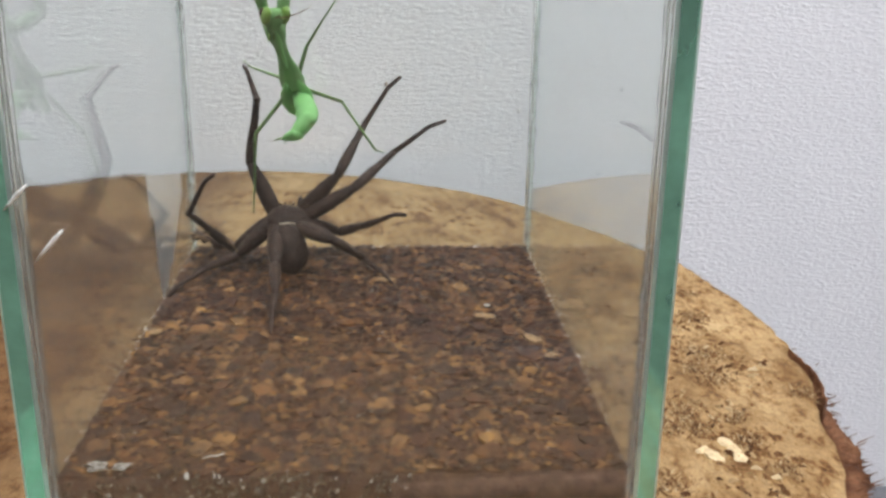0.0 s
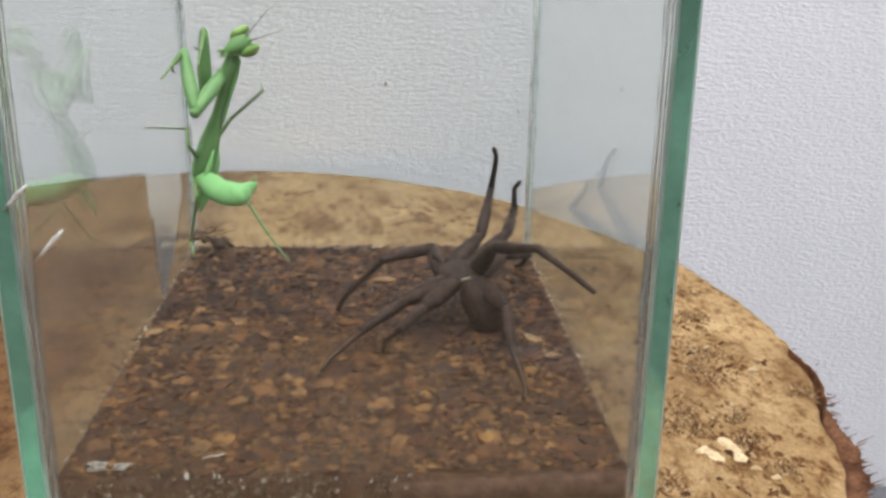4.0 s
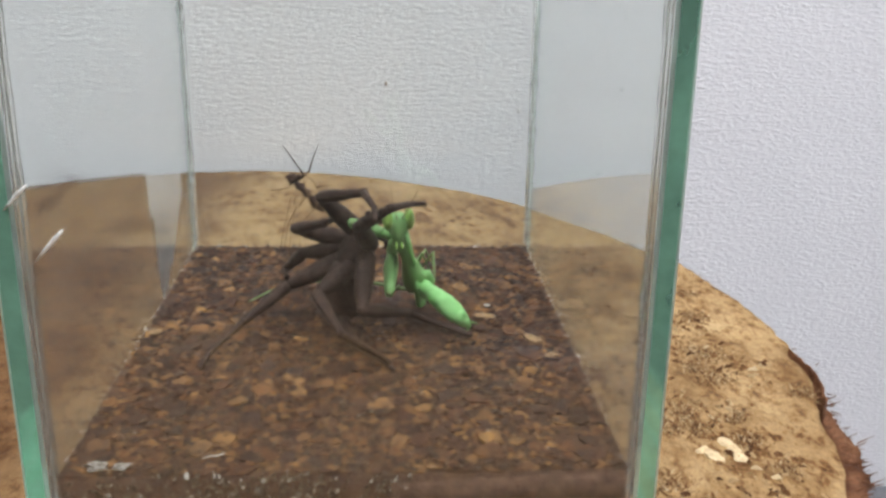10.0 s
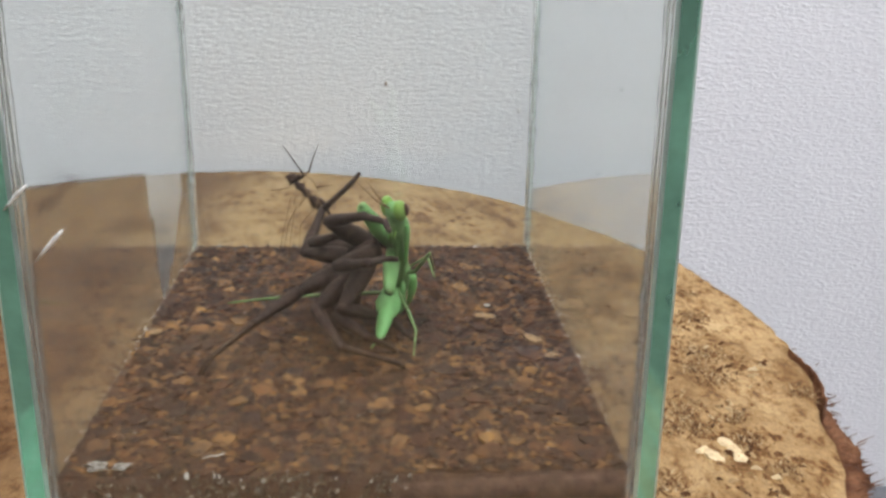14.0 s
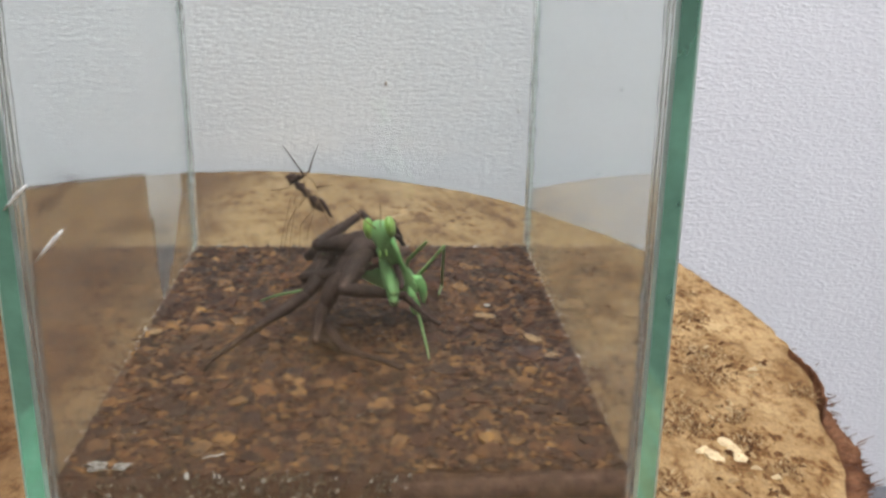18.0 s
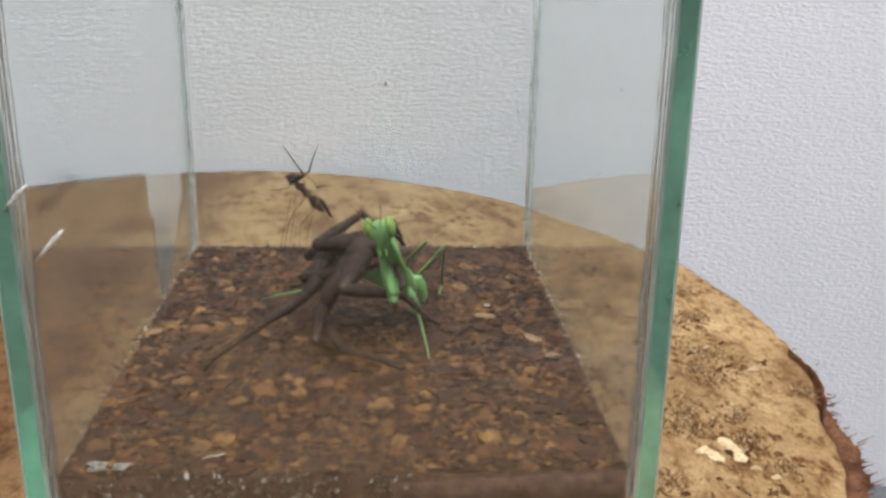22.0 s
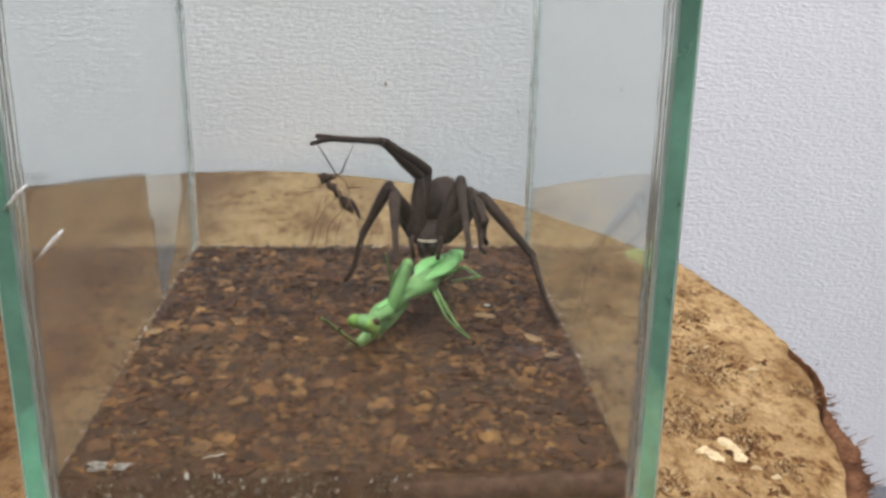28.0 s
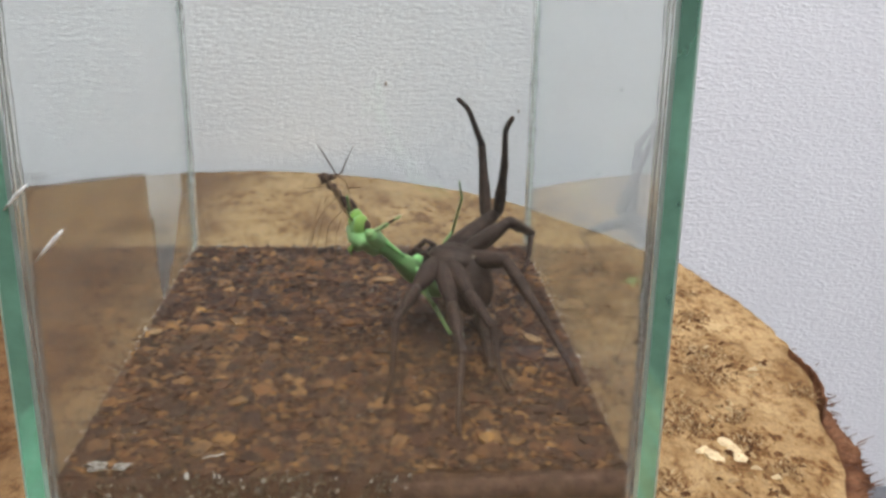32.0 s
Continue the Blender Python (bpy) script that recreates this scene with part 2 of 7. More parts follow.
LAMP_GLOW, _nt, _p, _ = shader("lamp_glow")
_p.inputs["Emission Color"].default_value, _p.inputs["Emission Strength"].default_value = (1, 0.97, 0.93, 1), 6.0

# ---------------------------------------------------------------- mesh tools


def mesh_of(bm, name, *mats, smooth=False):
    me = bpy.data.meshes.new(name)
    bm.normal_update()
    bm.to_mesh(me)
    bm.free()
    for m in mats:
        me.materials.append(m)
    if smooth:
        me.polygons.foreach_set("use_smooth", [True] * len(me.polygons))
    return me


def part(name, bm, material, parent, label="", smooth=True, at=None):
    ob = new(name, bm if isinstance(bm, bpy.types.Mesh) else mesh_of(bm, name, material, smooth=smooth))
    ob.parent = parent
    if at is not None:
        ob.matrix_basis = at
    if label:
        tagged(ob, label)
    return ob


def box(bm, lo, hi, mat=0):
    vs = [bm.verts.new((x, y, z)) for z in (lo[2], hi[2]) for y in (lo[1], hi[1]) for x in (lo[0], hi[0])]
    fs = []
    for q in ((0, 2, 3, 1), (4, 5, 7, 6), (0, 1, 5, 4), (2, 6, 7, 3), (0, 4, 6, 2), (1, 3, 7, 5)):
        f = bm.faces.new([vs[i] for i in q])
        f.material_index = mat
        fs.append(f)
    return fs


def tube(bm, pts, radii, n=10, flat=1.0, up=(0, 0, 1), mat=0):
    """A closed round or flattened tube along points."""
    pts = [Vector(p) for p in pts]
    rings = []
    for i, p in enumerate(pts):
        d = (pts[min(i + 1, len(pts) - 1)] - pts[max(i - 1, 0)]).normalized()
        side = d.cross(Vector(up))
        side = side.normalized() if side.length > 1e-6 else d.orthogonal().normalized()
        top = side.cross(d)
        r = radii[i]
        rings.append([bm.verts.new(p + side * (r * math.cos(a)) + top * (r * flat * math.sin(a)))
                      for a in (2 * math.pi * k / n for k in range(n))])
    for a, b in zip(rings, rings[1:]):
        for k in range(n):
            bm.faces.new((a[k], a[(k + 1) % n], b[(k + 1) % n], b[k])).material_index = mat
    bm.faces.new(list(reversed(rings[0]))).material_index = mat
    bm.faces.new(rings[-1]).material_index = mat
    return bm


def lump(bm, centre, size, seg=16, rings=10, jag=0.0, freq=300, mat=0):
    """A rounded body of that half-size, uneven by jag."""
    r = bmesh.ops.create_uvsphere(bm, u_segments=seg, v_segments=rings, radius=1)
    for v in r["verts"]:
        k = 1 + jag * noise.noise(Vector(v.co) * 2.3 + Vector((freq, 0, 0)))
        v.co = Vector(centre) + Vector((v.co.x * size[0], v.co.y * size[1], v.co.z * size[2])) * k
    for f in {f for v in r["verts"] for f in v.link_faces}:
        f.material_index = mat
    return bm


def hairs(bm, length, radius, count, seed, reach=0.0009):
    """Fine bristles on a leg that runs along x."""
    rnd = random.Random(seed)
    for _ in range(count):
        x = rnd.uniform(0.05, 0.97) * length
        a = rnd.uniform(0, 2 * math.pi)
        o = Vector((0, math.cos(a), math.sin(a)))
        b = Vector((x, 0, 0)) + o * radius(x / length) * 0.9
        tip = b + o * reach * rnd.uniform(0.5, 1.4) + Vector((reach * rnd.uniform(0.2, 1.0), 0, 0))
        s = Vector((0, -o.z, o.y)) * 0.00007
        q = Vector((0.00014, 0, 0))
        v = [bm.verts.new(c) for c in (b + s, b - s, b + q, tip)]
        for f in ((0, 1, 3), (1, 2, 3), (2, 0, 3)):
            bm.faces.new([v[i] for i in f])
    return bm


def empty(name, label, category, group="", kind="", m=None):
    ob = new(name)
    if m is not None:
        ob.matrix_basis = m
    return tagged(ob, label, category, group, kind)


# ---------------------------------------------------------------- room
WALL_Y = 0.335
TABLE_Z = -0.212


def slab(name, lo, hi, mat, label, category, smooth=False):
    bm = bmesh.new()
    box(bm, lo, hi)
    ob = new(name, mesh_of(bm, name, mat))
    return tagged(ob, label, category, kind="structure")


north = slab("wall_north", (-1.8, WALL_Y, -0.95), (1.8, WALL_Y + 0.1, CEILING), PAPER, "white wallpapered wall with a woven relief", "wall")
# unseen wall, added and kept dark to weaken reflections in the front glass
slab("wall_south", (-1.8, -2.1, -0.95), (1.8, -2.0, CEILING), UNSEEN_WALL, "added unseen brown wall closing the room", "wall")
slab("wall_east", (1.8, -2.1, -0.95), (1.9, WALL_Y + 0.1, CEILING), PLASTER, "plain pale side wall of the room", "wall")
slab("wall_west", (-1.9, -2.1, -0.95), (-1.8, WALL_Y + 0.1, CEILING), PLASTER, "plain pale side wall of the room", "wall")
slab("ceiling", (-1.9, -2.1, CEILING), (1.9, WALL_Y + 0.1, CEILING + 0.1), PLASTER, "plain white ceiling", "ceiling")
slab("floor", (-1.9, -2.1, -1.05), (1.9, WALL_Y + 0.1, -0.95), TABLE, "grey room floor", "floor")


for x, z, s in ((0.009, 0.0335, 0.0014), (0.0797, 0.0195, 0.0012), (-0.0599, 0.0644, 0.0006), (-0.0462, 0.0701, 0.0005)):
    spot = bmesh.new()
    lump(spot, (x, WALL_Y - 0.0001, z), (s * 0.6, 0.0004, s), 10, 8, 0.5, x * 700)
    part("stain", spot, STAIN, north, "small faded brown stain on the wallpaper")


def table():
    t = empty("table", "dark grey laminate table under the wooden log", "table", m=pose(0, 0, TABLE_Z))
    bm = bmesh.new()
    box(bm, (-0.7, -0.55, -0.03), (0.7, WALL_Y - 0.004, 0))
    bmesh.ops.bevel(bm, geom=bm.edges[:], offset=0.002, segments=2, affect="EDGES")
    part("tabletop", bm, TABLE, t, smooth=False)
    for x in (-0.66, 0.66):
        for y in (-0.5, WALL_Y - 0.05):
            bm = bmesh.new()
            tube(bm, [(x, y, -0.95 - TABLE_Z), (x, y, -0.03)], [0.02, 0.02], 12)
            part("leg", bm, TABLE, t)


table()


def ceiling_lamp(x, y):
    t = empty("ceiling_lamp", "flat white ceiling lamp, switched on", "lamp", "ceiling lamps", m=pose(x, y, CEILING))
    bm = bmesh.new()
    box(bm, (-0.62, -0.27, -0.05), (0.62, 0.27, 0))
    part("housing", bm, PLASTER, t, smooth=False)
    bm = bmesh.new()
    box(bm, (-0.6, -0.25, -0.062), (0.6, 0.25, -0.052))
    part("diffuser", bm, LAMP_GLOW, t, "glowing white diffuser", smooth=False)


ceiling_lamp(-0.35, -0.55)
ceiling_lamp(0.75, -0.25)

# ---------------------------------------------------------------- log
LOG_TOP = -0.0117
LOG_C = Vector((-0.06, 0.09))


def rim(a):
    """The log's radius by angle."""
    u = a - radians(97)
    r = 0.2035 + 0.0055 * max(0.0, math.sin(a)) + 0.015 * math.cos(2 * u) + 0.012 * math.cos(u) + 0.004 * math.cos(3 * u) + 0.0045 * math.exp(-((a - 0.25) / 0.55) ** 2)
    deg = (math.degrees(a) + 180) % 360 - 180
    r -= 0.0060 * math.exp(-((deg + 26) / 12) ** 2)
    return r + 0.0035 * noise.noise(Vector((math.cos(a) * 6, math.sin(a) * 6, 3.0))) + 0.0010 * noise.noise(Vector((math.cos(a) * 34, math.sin(a) * 34, 9.0)))


def log_height(x, y):
    n1 = max(-0.45, noise.fractal(Vector((x * 28, y * 20, 0.3)), 0.9, 2.2, 5))
    n2 = noise.noise(Vector((x * 160, y * 90, 4.0)))
    tank = max(abs(x) - 0.068, abs(y - 0.082) - 0.086)
    k = min(1.0, max(0.0, tank / 0.01))
    # a drying crack that opens towards the back rim
    u = (y - 0.142) / 0.167
    crack = 0.19 if u > 0 and abs(x + 0.0705 + 0.035 * u + 0.001 * noise.noise(Vector((y * 90, 1, 1)))) < 0.0085 * u ** 0.85 else 0.0
    return (0.0011 * n1 + 0.0004 * min(n2, 0.2) * 1.5 + 0.0005 * noise.noise(Vector((x * 420, y * 380, 8.0)))) * k - 0.0004 - crack


def bark_depth(a):
    """How thick the bark still is, by angle: peeled off round the back and the side."""
    deg = (math.degrees(a) + 180) % 360 - 180
    k = min(1.0, max(0.0, (-11.0 - deg) / 5)) * min(1.0, max(0.0, (deg + 178) / 10))
    return 0.0027 * max(k, 0.13 * min(1.0, max(0.0, (115 - deg) / 12)) * (deg > -20))


def stump():
    t = empty("log_slice", "sawn wooden log with rough tan top and partly peeled bark", "log", m=pose(LOG_C.x, LOG_C.y, TABLE_Z + 0.001, 0, -0.3, 0))
    h = LOG_TOP - TABLE_Z - 0.001
    seg, rings = 560, 80
    verts, faces = [(0, 0, h + log_height(LOG_C.x, LOG_C.y))], []
    for i in range(1, rings + 1):
        f = (i / rings) ** 0.75
        for k in range(seg):
            a = 2 * math.pi * k / seg
            r = (rim(a) - 0.15 * bark_depth(a)) * f
            x, y = r * math.cos(a), r * math.sin(a)
            dip = log_height(x + LOG_C.x, y + LOG_C.y)
            if dip > -0.05:  # the relief evens out towards the rim, but not the crack
                dip = dip * (0.3 + 0.7 * min(1.0, (1 - f) / 0.035)) - 0.0002 * max(0, f - 0.975) / 0.025
            verts.append((x, y, h + dip))
    for k in range(seg):
        verts.append((verts[1 + (rings - 1) * seg + k][0] * 0.99, verts[1 + (rings - 1) * seg + k][1] * 0.99, 0))
    for k in range(seg):
        faces.append((0, 1 + k, 1 + (k + 1) % seg))
    for i in range(rings):
        o = 1 + i * seg
        for k in range(seg):
            n2 = (k + 1) % seg
            faces.append((o + k, o + seg + k, o + seg + n2, o + n2))
    me = bpy.data.meshes.new("heartwood")
    me.from_pydata(verts, [], faces)
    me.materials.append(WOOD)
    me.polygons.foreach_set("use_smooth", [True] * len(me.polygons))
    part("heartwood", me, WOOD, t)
    # bark: a ragged curved shell
    verts, faces = [], []
    steps, rows = 560, 40
    a0, a1 = radians(-176), radians(100)
    for i in range(steps + 1):
        a = a0 + (a1 - a0) * i / steps
        ri = rim(a) - 0.15 * bark_depth(a) - 0.0012 * min(1.0, bark_depth(a) / 0.0016)
        for j in range(rows + 1):
            z = h * j / rows
            out = rim(a) + bark_depth(a) + bark_depth(a) * (0.45 * noise.noise(Vector((a * 30, z * 40, 1))) + 0.3) + 0.0011 * min(1.0, bark_depth(a) / 0.0015) * noise.noise(Vector((a * 190, z * 130, 5)))
            top = 0.0012 * noise.noise(Vector((a * 60, 2, 2))) if j == rows else 0
            verts.append((out * math.cos(a), out * math.sin(a), z + top - 0.0012))
        mid = (ri + rim(a) + bark_depth(a)) / 2
        verts.append((mid * math.cos(a), mid * math.sin(a), h - 0.0006 + 0.0008 * noise.noise(Vector((a * 80, 7, 0)))))
        verts.append((ri * math.cos(a), ri * math.sin(a), h - 0.0012))
        verts.append((ri * math.cos(a), ri * math.sin(a), 0))
    w = rows + 4
    for i in range(steps):
        for j in range(w - 1):
            o = i * w + j
            faces.append((o, o + w, o + w + 1, o + 1))
    me = bpy.data.meshes.new("bark")
    me.from_pydata(verts, [], faces)
    me.materials.append(BARK)
    me.polygons.foreach_set("use_smooth", [True] * len(me.polygons))
    part("bark", me, BARK, t, "flaky reddish brown bark")
    # loose fibres along the bark's upper edge
    rnd = random.Random(5)
    bm = bmesh.new()
    for _ in range(3600):
        a = rnd.uniform(radians(-60), radians(-9)) if rnd.random() < 0.85 else rnd.uniform(radians(-9), radians(60))
        r = rim(a) + bark_depth(a) + rnd.uniform(-0.0045, 0.0016)
        b = Vector((r * math.cos(a), r * math.sin(a), h - rnd.uniform(0.0, 0.03)))
        o = Vector((math.cos(a), math.sin(a), rnd.uniform(-0.3, 0.9))) * rnd.uniform(0.001, 0.0042 if a < radians(-9) else 0.0020)
        s = Vector((-math.sin(a), math.cos(a), 0)) * rnd.uniform(0.0001, 0.0004)
        v = [bm.verts.new(c) for c in (b - s, b + s, b + Vector((0, 0, 0.0004)), b + o + s * rnd.uniform(-3, 3))]
        for f in ((0, 1, 3), (1, 2, 3), (2, 0, 3)):
            bm.faces.new([v[i] for i in f])
    tagged(part("bark_fuzz", bm, BARK, t, smooth=False), kind="stuff")
    # torn fibres and sawdust on the top
    bm = bmesh.new()
    for _ in range(6000):
        x, y = rnd.uniform(0.066, 0.135), rnd.uniform(-0.06, 0.19)
        if noise.noise(Vector((x * 45, y * 45, 2))) < rnd.uniform(-0.15, 0.6):
            continue
        if (Vector((x, y)) - LOG_C).length > 0.182:
            continue
        a, s = rnd.uniform(0, 6.3), rnd.choice((0.0004, 0.0006, 0.0009, 0.0013, 0.0018))
        z = h + log_height(x, y)
        d = Vector((math.cos(a), math.sin(a), rnd.uniform(-0.1, 0.5))) * s
        q = Vector((-math.sin(a), math.cos(a), 0)) * s * rnd.uniform(0.15, 0.5)
        b = Vector((x - LOG_C.x, y - LOG_C.y, z))
        v = [bm.verts.new(c) for c in (b - d * 0.5 - q, b - d * 0.5 + q, b + d + q * 0.6, b + d - q * 0.6, b + Vector((0, 0, s * 0.6)))]
        for f in ((0, 1, 4), (1, 2, 4), (2, 3, 4), (3, 0, 4)):
            bm.faces.new([v[i] for i in f])
    # tufts of torn orange fibre
    for tx, ty, ts in ((0.1042, 0.0856, 0.007), (0.1026, 0.07, 0.006), (0.1103, 0.1147, 0.005), (0.0868, 0.0485, 0.005), (0.0881, 0.0408, 0.005), (0.0994, 0.0455, 0.003), (0.1232, 0.0589, 0.004), (0.0809, 0.041, 0.004), (0.0996, 0.0341, 0.004), (0.0726, 0.0148, 0.006), (0.1036, 0.0211, 0.003), (0.1155, 0.1356, 0.003), (0.0985, 0.0765, 0.004), (0.0762, 0.0588, 0.004)):
        for _ in range(int(ts * 60000)):
            x, y = tx + rnd.gauss(0, ts * 0.5), ty + rnd.gauss(0, ts * 0.5)
            if x < 0.0662:
                continue
            a, s = rnd.uniform(0.5, 2.6), rnd.uniform(0.0005, 0.0018)
            b = Vector((x - LOG_C.x, y - LOG_C.y, h + log_height(x, y) - 0.0002))
            d = Vector((math.cos(a), math.sin(a) * 0.6, rnd.uniform(0.1, 0.9))) * s
            q = Vector((-math.sin(a), math.cos(a), 0)) * s * rnd.uniform(0.08, 0.25)
            v = [bm.verts.new(c) for c in (b - q, b + q, b + d, b + Vector((0, 0, s * 0.3)))]
            for f in ((0, 1, 2), (1, 3, 2), (3, 0, 2)):
                bm.faces.new([v[i] for i in f])
    tagged(part("sawdust", bm, BITS, t, smooth=False), kind="stuff")
    return t


stump()


def splinter(x, y, turn, length, width, seed):
    rnd = random.Random(seed)
    bm = bmesh.new()
    n = 9
    pts, rad = [], []
    for i in range(n):
        u = i / (n - 1)
        pts.append((length * (u - 0.5), width * 0.25 * math.sin(u * 3 + seed), width * 0.06 * math.sin(u * 5)))
        rad.append(width * 0.42 * (0.75 + 0.25 * math.sin(math.pi * (0.15 + 0.7 * u))) * rnd.uniform(0.65, 1.25))
    tube(bm, pts, rad, 8, 0.35)
    for v in bm.verts:
        v.co += Vector((noise.noise(v.co * 700 + Vector((seed, 0, 0))), noise.noise(v.co * 700), noise.noise(v.co * 700 + Vector((0, 0, 7))) * 0.4)) * 0.0009
    ob = new("wood_splinter", mesh_of(bm, "wood_splinter", SPLINTER))
    ob.matrix_basis = pose(x, y, LOG_TOP + log_height(x, y) + width * 0.15, 0, 0, turn)
    return tagged(ob, "pale torn wood splinter lying on the log", "splinter", "wood splinters")

# ---------------------------------------------------------------- tank
HALF, DEPTH, PANE, TOP = 0.06, 0.1604, 0.0049, 0.122
BASE, FLOOR_GLASS = -0.0086, 0.0030


def pane(name, lo, hi, thin, mat, parent, label="", ends=None):
    """A glass sheet: clear faces, green ends. thin: the axis of its thickness."""
    bm = bmesh.new()
    box(bm, lo, hi)
    bmesh.ops.bevel(bm, geom=bm.edges[:], offset=0.0007, segments=1, affect="EDGES")
    bm.normal_update()
    for f in bm.faces:
        f.material_index = 0 if abs(f.normal[thin]) > 0.9 else 1 if max(abs(c) for c in f.normal) > 0.9 else 2
    ob = part(name, mesh_of(bm, name, mat, ends or GLASS_EDGE, ends or GLASS_ARRIS), None, parent, label)
    ob.visible_shadow = False
    return ob


def tank():
    t = empty("glass_tank", "small open glass tank with green cut edges", "tank", m=pose(0, 0, BASE - FLOOR_GLASS))
    z0 = -(BASE - FLOOR_GLASS)
    for name, s in (("side_pane", -1), ("side_pane", 1)):
        a, b = sorted((s * HALF, s * (HALF + PANE)))
        pane(name, (a, 0, 0.0), (b, DEPTH + PANE, TOP + z0), 0, GLASS, t)
    g = 0.0004
    pane("front_pane", (-HALF + g, 0.0003, 0.0), (HALF - g, PANE, TOP + z0), 1, GLASS_FRONT, t, "dusty front glass pane with brown haze painted low down", SILICONE_DULL)
    pane("back_pane", (-HALF + g, DEPTH, 0.0), (HALF - g, DEPTH + PANE - 0.0003, TOP + z0), 1, GLASS, t, "", SILICONE)
    pane("base_pane", (-HALF + 0.0002, PANE + 0.0002, 0), (HALF - 0.0002, DEPTH - 0.0002, FLOOR_GLASS), 2, GLASS, t)
    # cloudy silicone in the joints
    for s in (-1, 1):
        for y0, y1 in ((0.0008, PANE + 0.0012), (DEPTH - 0.0012, DEPTH + PANE - 0.0008)):
            bm = bmesh.new()
            w = 0.0011 if y0 < 0.1 else 0.0009
            n = 40
            zs = [z0 * 0.6 + (TOP + z0 - 0.002 - z0 * 0.6) * i / n for i in range(n + 1)]
            rows = []
            for i, z in enumerate(zs):
                k = w * (0.8 + 0.35 * noise.noise(Vector((z * 90, s * 5, y0 * 100))))
                xs = (s * (HALF - 0.0001), s * (HALF - k))
                rows.append([bm.verts.new(c) for c in ((xs[0], y0, z), (xs[1] if y0 > 0.1 else s * (HALF - g * 0.9), y0, z), (s * (HALF - g * 0.9) if y0 > 0.1 else xs[1], y1, z), (xs[0], y1, z))])
            for a, b in zip(rows, rows[1:]):
                for k in range(4):
                    bm.faces.new((a[k], a[(k + 1) % 4], b[(k + 1) % 4], b[k]))
            bm.faces.new(rows[0])
            bm.faces.new(rows[-1])
            bmesh.ops.recalc_face_normals(bm, faces=bm.faces[:])
            ob = part("silicone_seam", bm, SILICONE_DULL if y0 < 0.1 else SILICONE, t, "cloudy silicone seam")
            ob.visible_shadow = False
    rnd = random.Random(11)
    # dirt on the glass
    for s in (-1, 1):
        for _ in range(84):
            z = abs(rnd.gauss(0, 0.06)) + 0.002
            if z > 0.12:
                continue
            bm = bmesh.new()
            lump(bm, (0, 0, 0), (0.00022, 0.0002, rnd.uniform(0.0002, 0.0007)), 6, 4, 0.4, rnd.uniform(0, 99))
            part("speck", bm, SPECK, t, at=pose(s * (HALF - rnd.uniform(0.0002, 0.0014)), DEPTH - 0.0004 - rnd.uniform(0, 0.0008), z + z0, 0, rnd.uniform(-20, 20), 0))
    for _ in range(26):
        bm = bmesh.new()
        lump(bm, (0, 0, 0), (0.00012, 0.0003, rnd.uniform(0.0002, 0.0006)), 6, 4, 0.4, rnd.uniform(0, 99))
        part("speck", bm, SPECK, t, at=pose(HALF - 0.0001, rnd.uniform(0.03, 0.155), rnd.uniform(0.01, 0.1) + z0, rnd.uniform(-40, 40), 0, 0))
    # two white glints on the glass, built as thin pale streaks
    for a, b in (((-0.0570, 0.0479), (-0.0514, 0.0541)), ((-0.0616, 0.0578), (-0.0569, 0.0627))):
        bm = bmesh.new()
        p, q = Vector((a[0], -0.0002, a[1] + z0)), Vector((b[0], -0.0002, b[1] + z0))
        tube(bm, [p, p.lerp(q, 0.3), p.lerp(q, 0.7), q], [0.0001, 0.0004, 0.0005, 0.0002], 6, 0.4, (0, 1, 0))
        part("glint_streak", bm, GLINT, t, "white glint streak painted on the glass")
    return t


tank()
# ---------------------------------------------------------------- substrate


def chip_mesh(rnd, bm, m=None, size=None):
    """One flat torn chip: an uneven outline, a raised rough top."""
    s = size or rnd.choice((0.0010, 0.0012, 0.0014, 0.0017, 0.0021))
    n, long = rnd.choice((6, 7, 8)), rnd.uniform(1.0, 1.5)
    th = s * rnd.uniform(0.05, 0.13)
    lo, hi = [], []
    for k in range(n):
        a = 2 * math.pi * k / n + rnd.uniform(-0.3, 0.3)
        r = s * rnd.uniform(0.7, 1.15)
        x, y = r * long * math.cos(a), r * math.sin(a)
        lo.append(Vector((x * 1.06, y * 1.06, -th)))
        hi.append(Vector((x, y, th * rnd.uniform(0.2, 1.0))))
    c = Vector((s * rnd.uniform(-0.3, 0.3), s * rnd.uniform(-0.3, 0.3), th * rnd.uniform(0.5, 1.2)))
    if m is not None:
        lo, hi, c = [m @ v for v in lo], [m @ v for v in hi], m @ c
    vl, vh, vc = [bm.verts.new(v) for v in lo], [bm.verts.new(v) for v in hi], bm.verts.new(c)
    for k in range(n):
        j = (k + 1) % n
        bm.faces.new((vl[k], vl[j], vh[j], vh[k]))
        bm.faces.new((vh[k], vh[j], vc))
    return bm


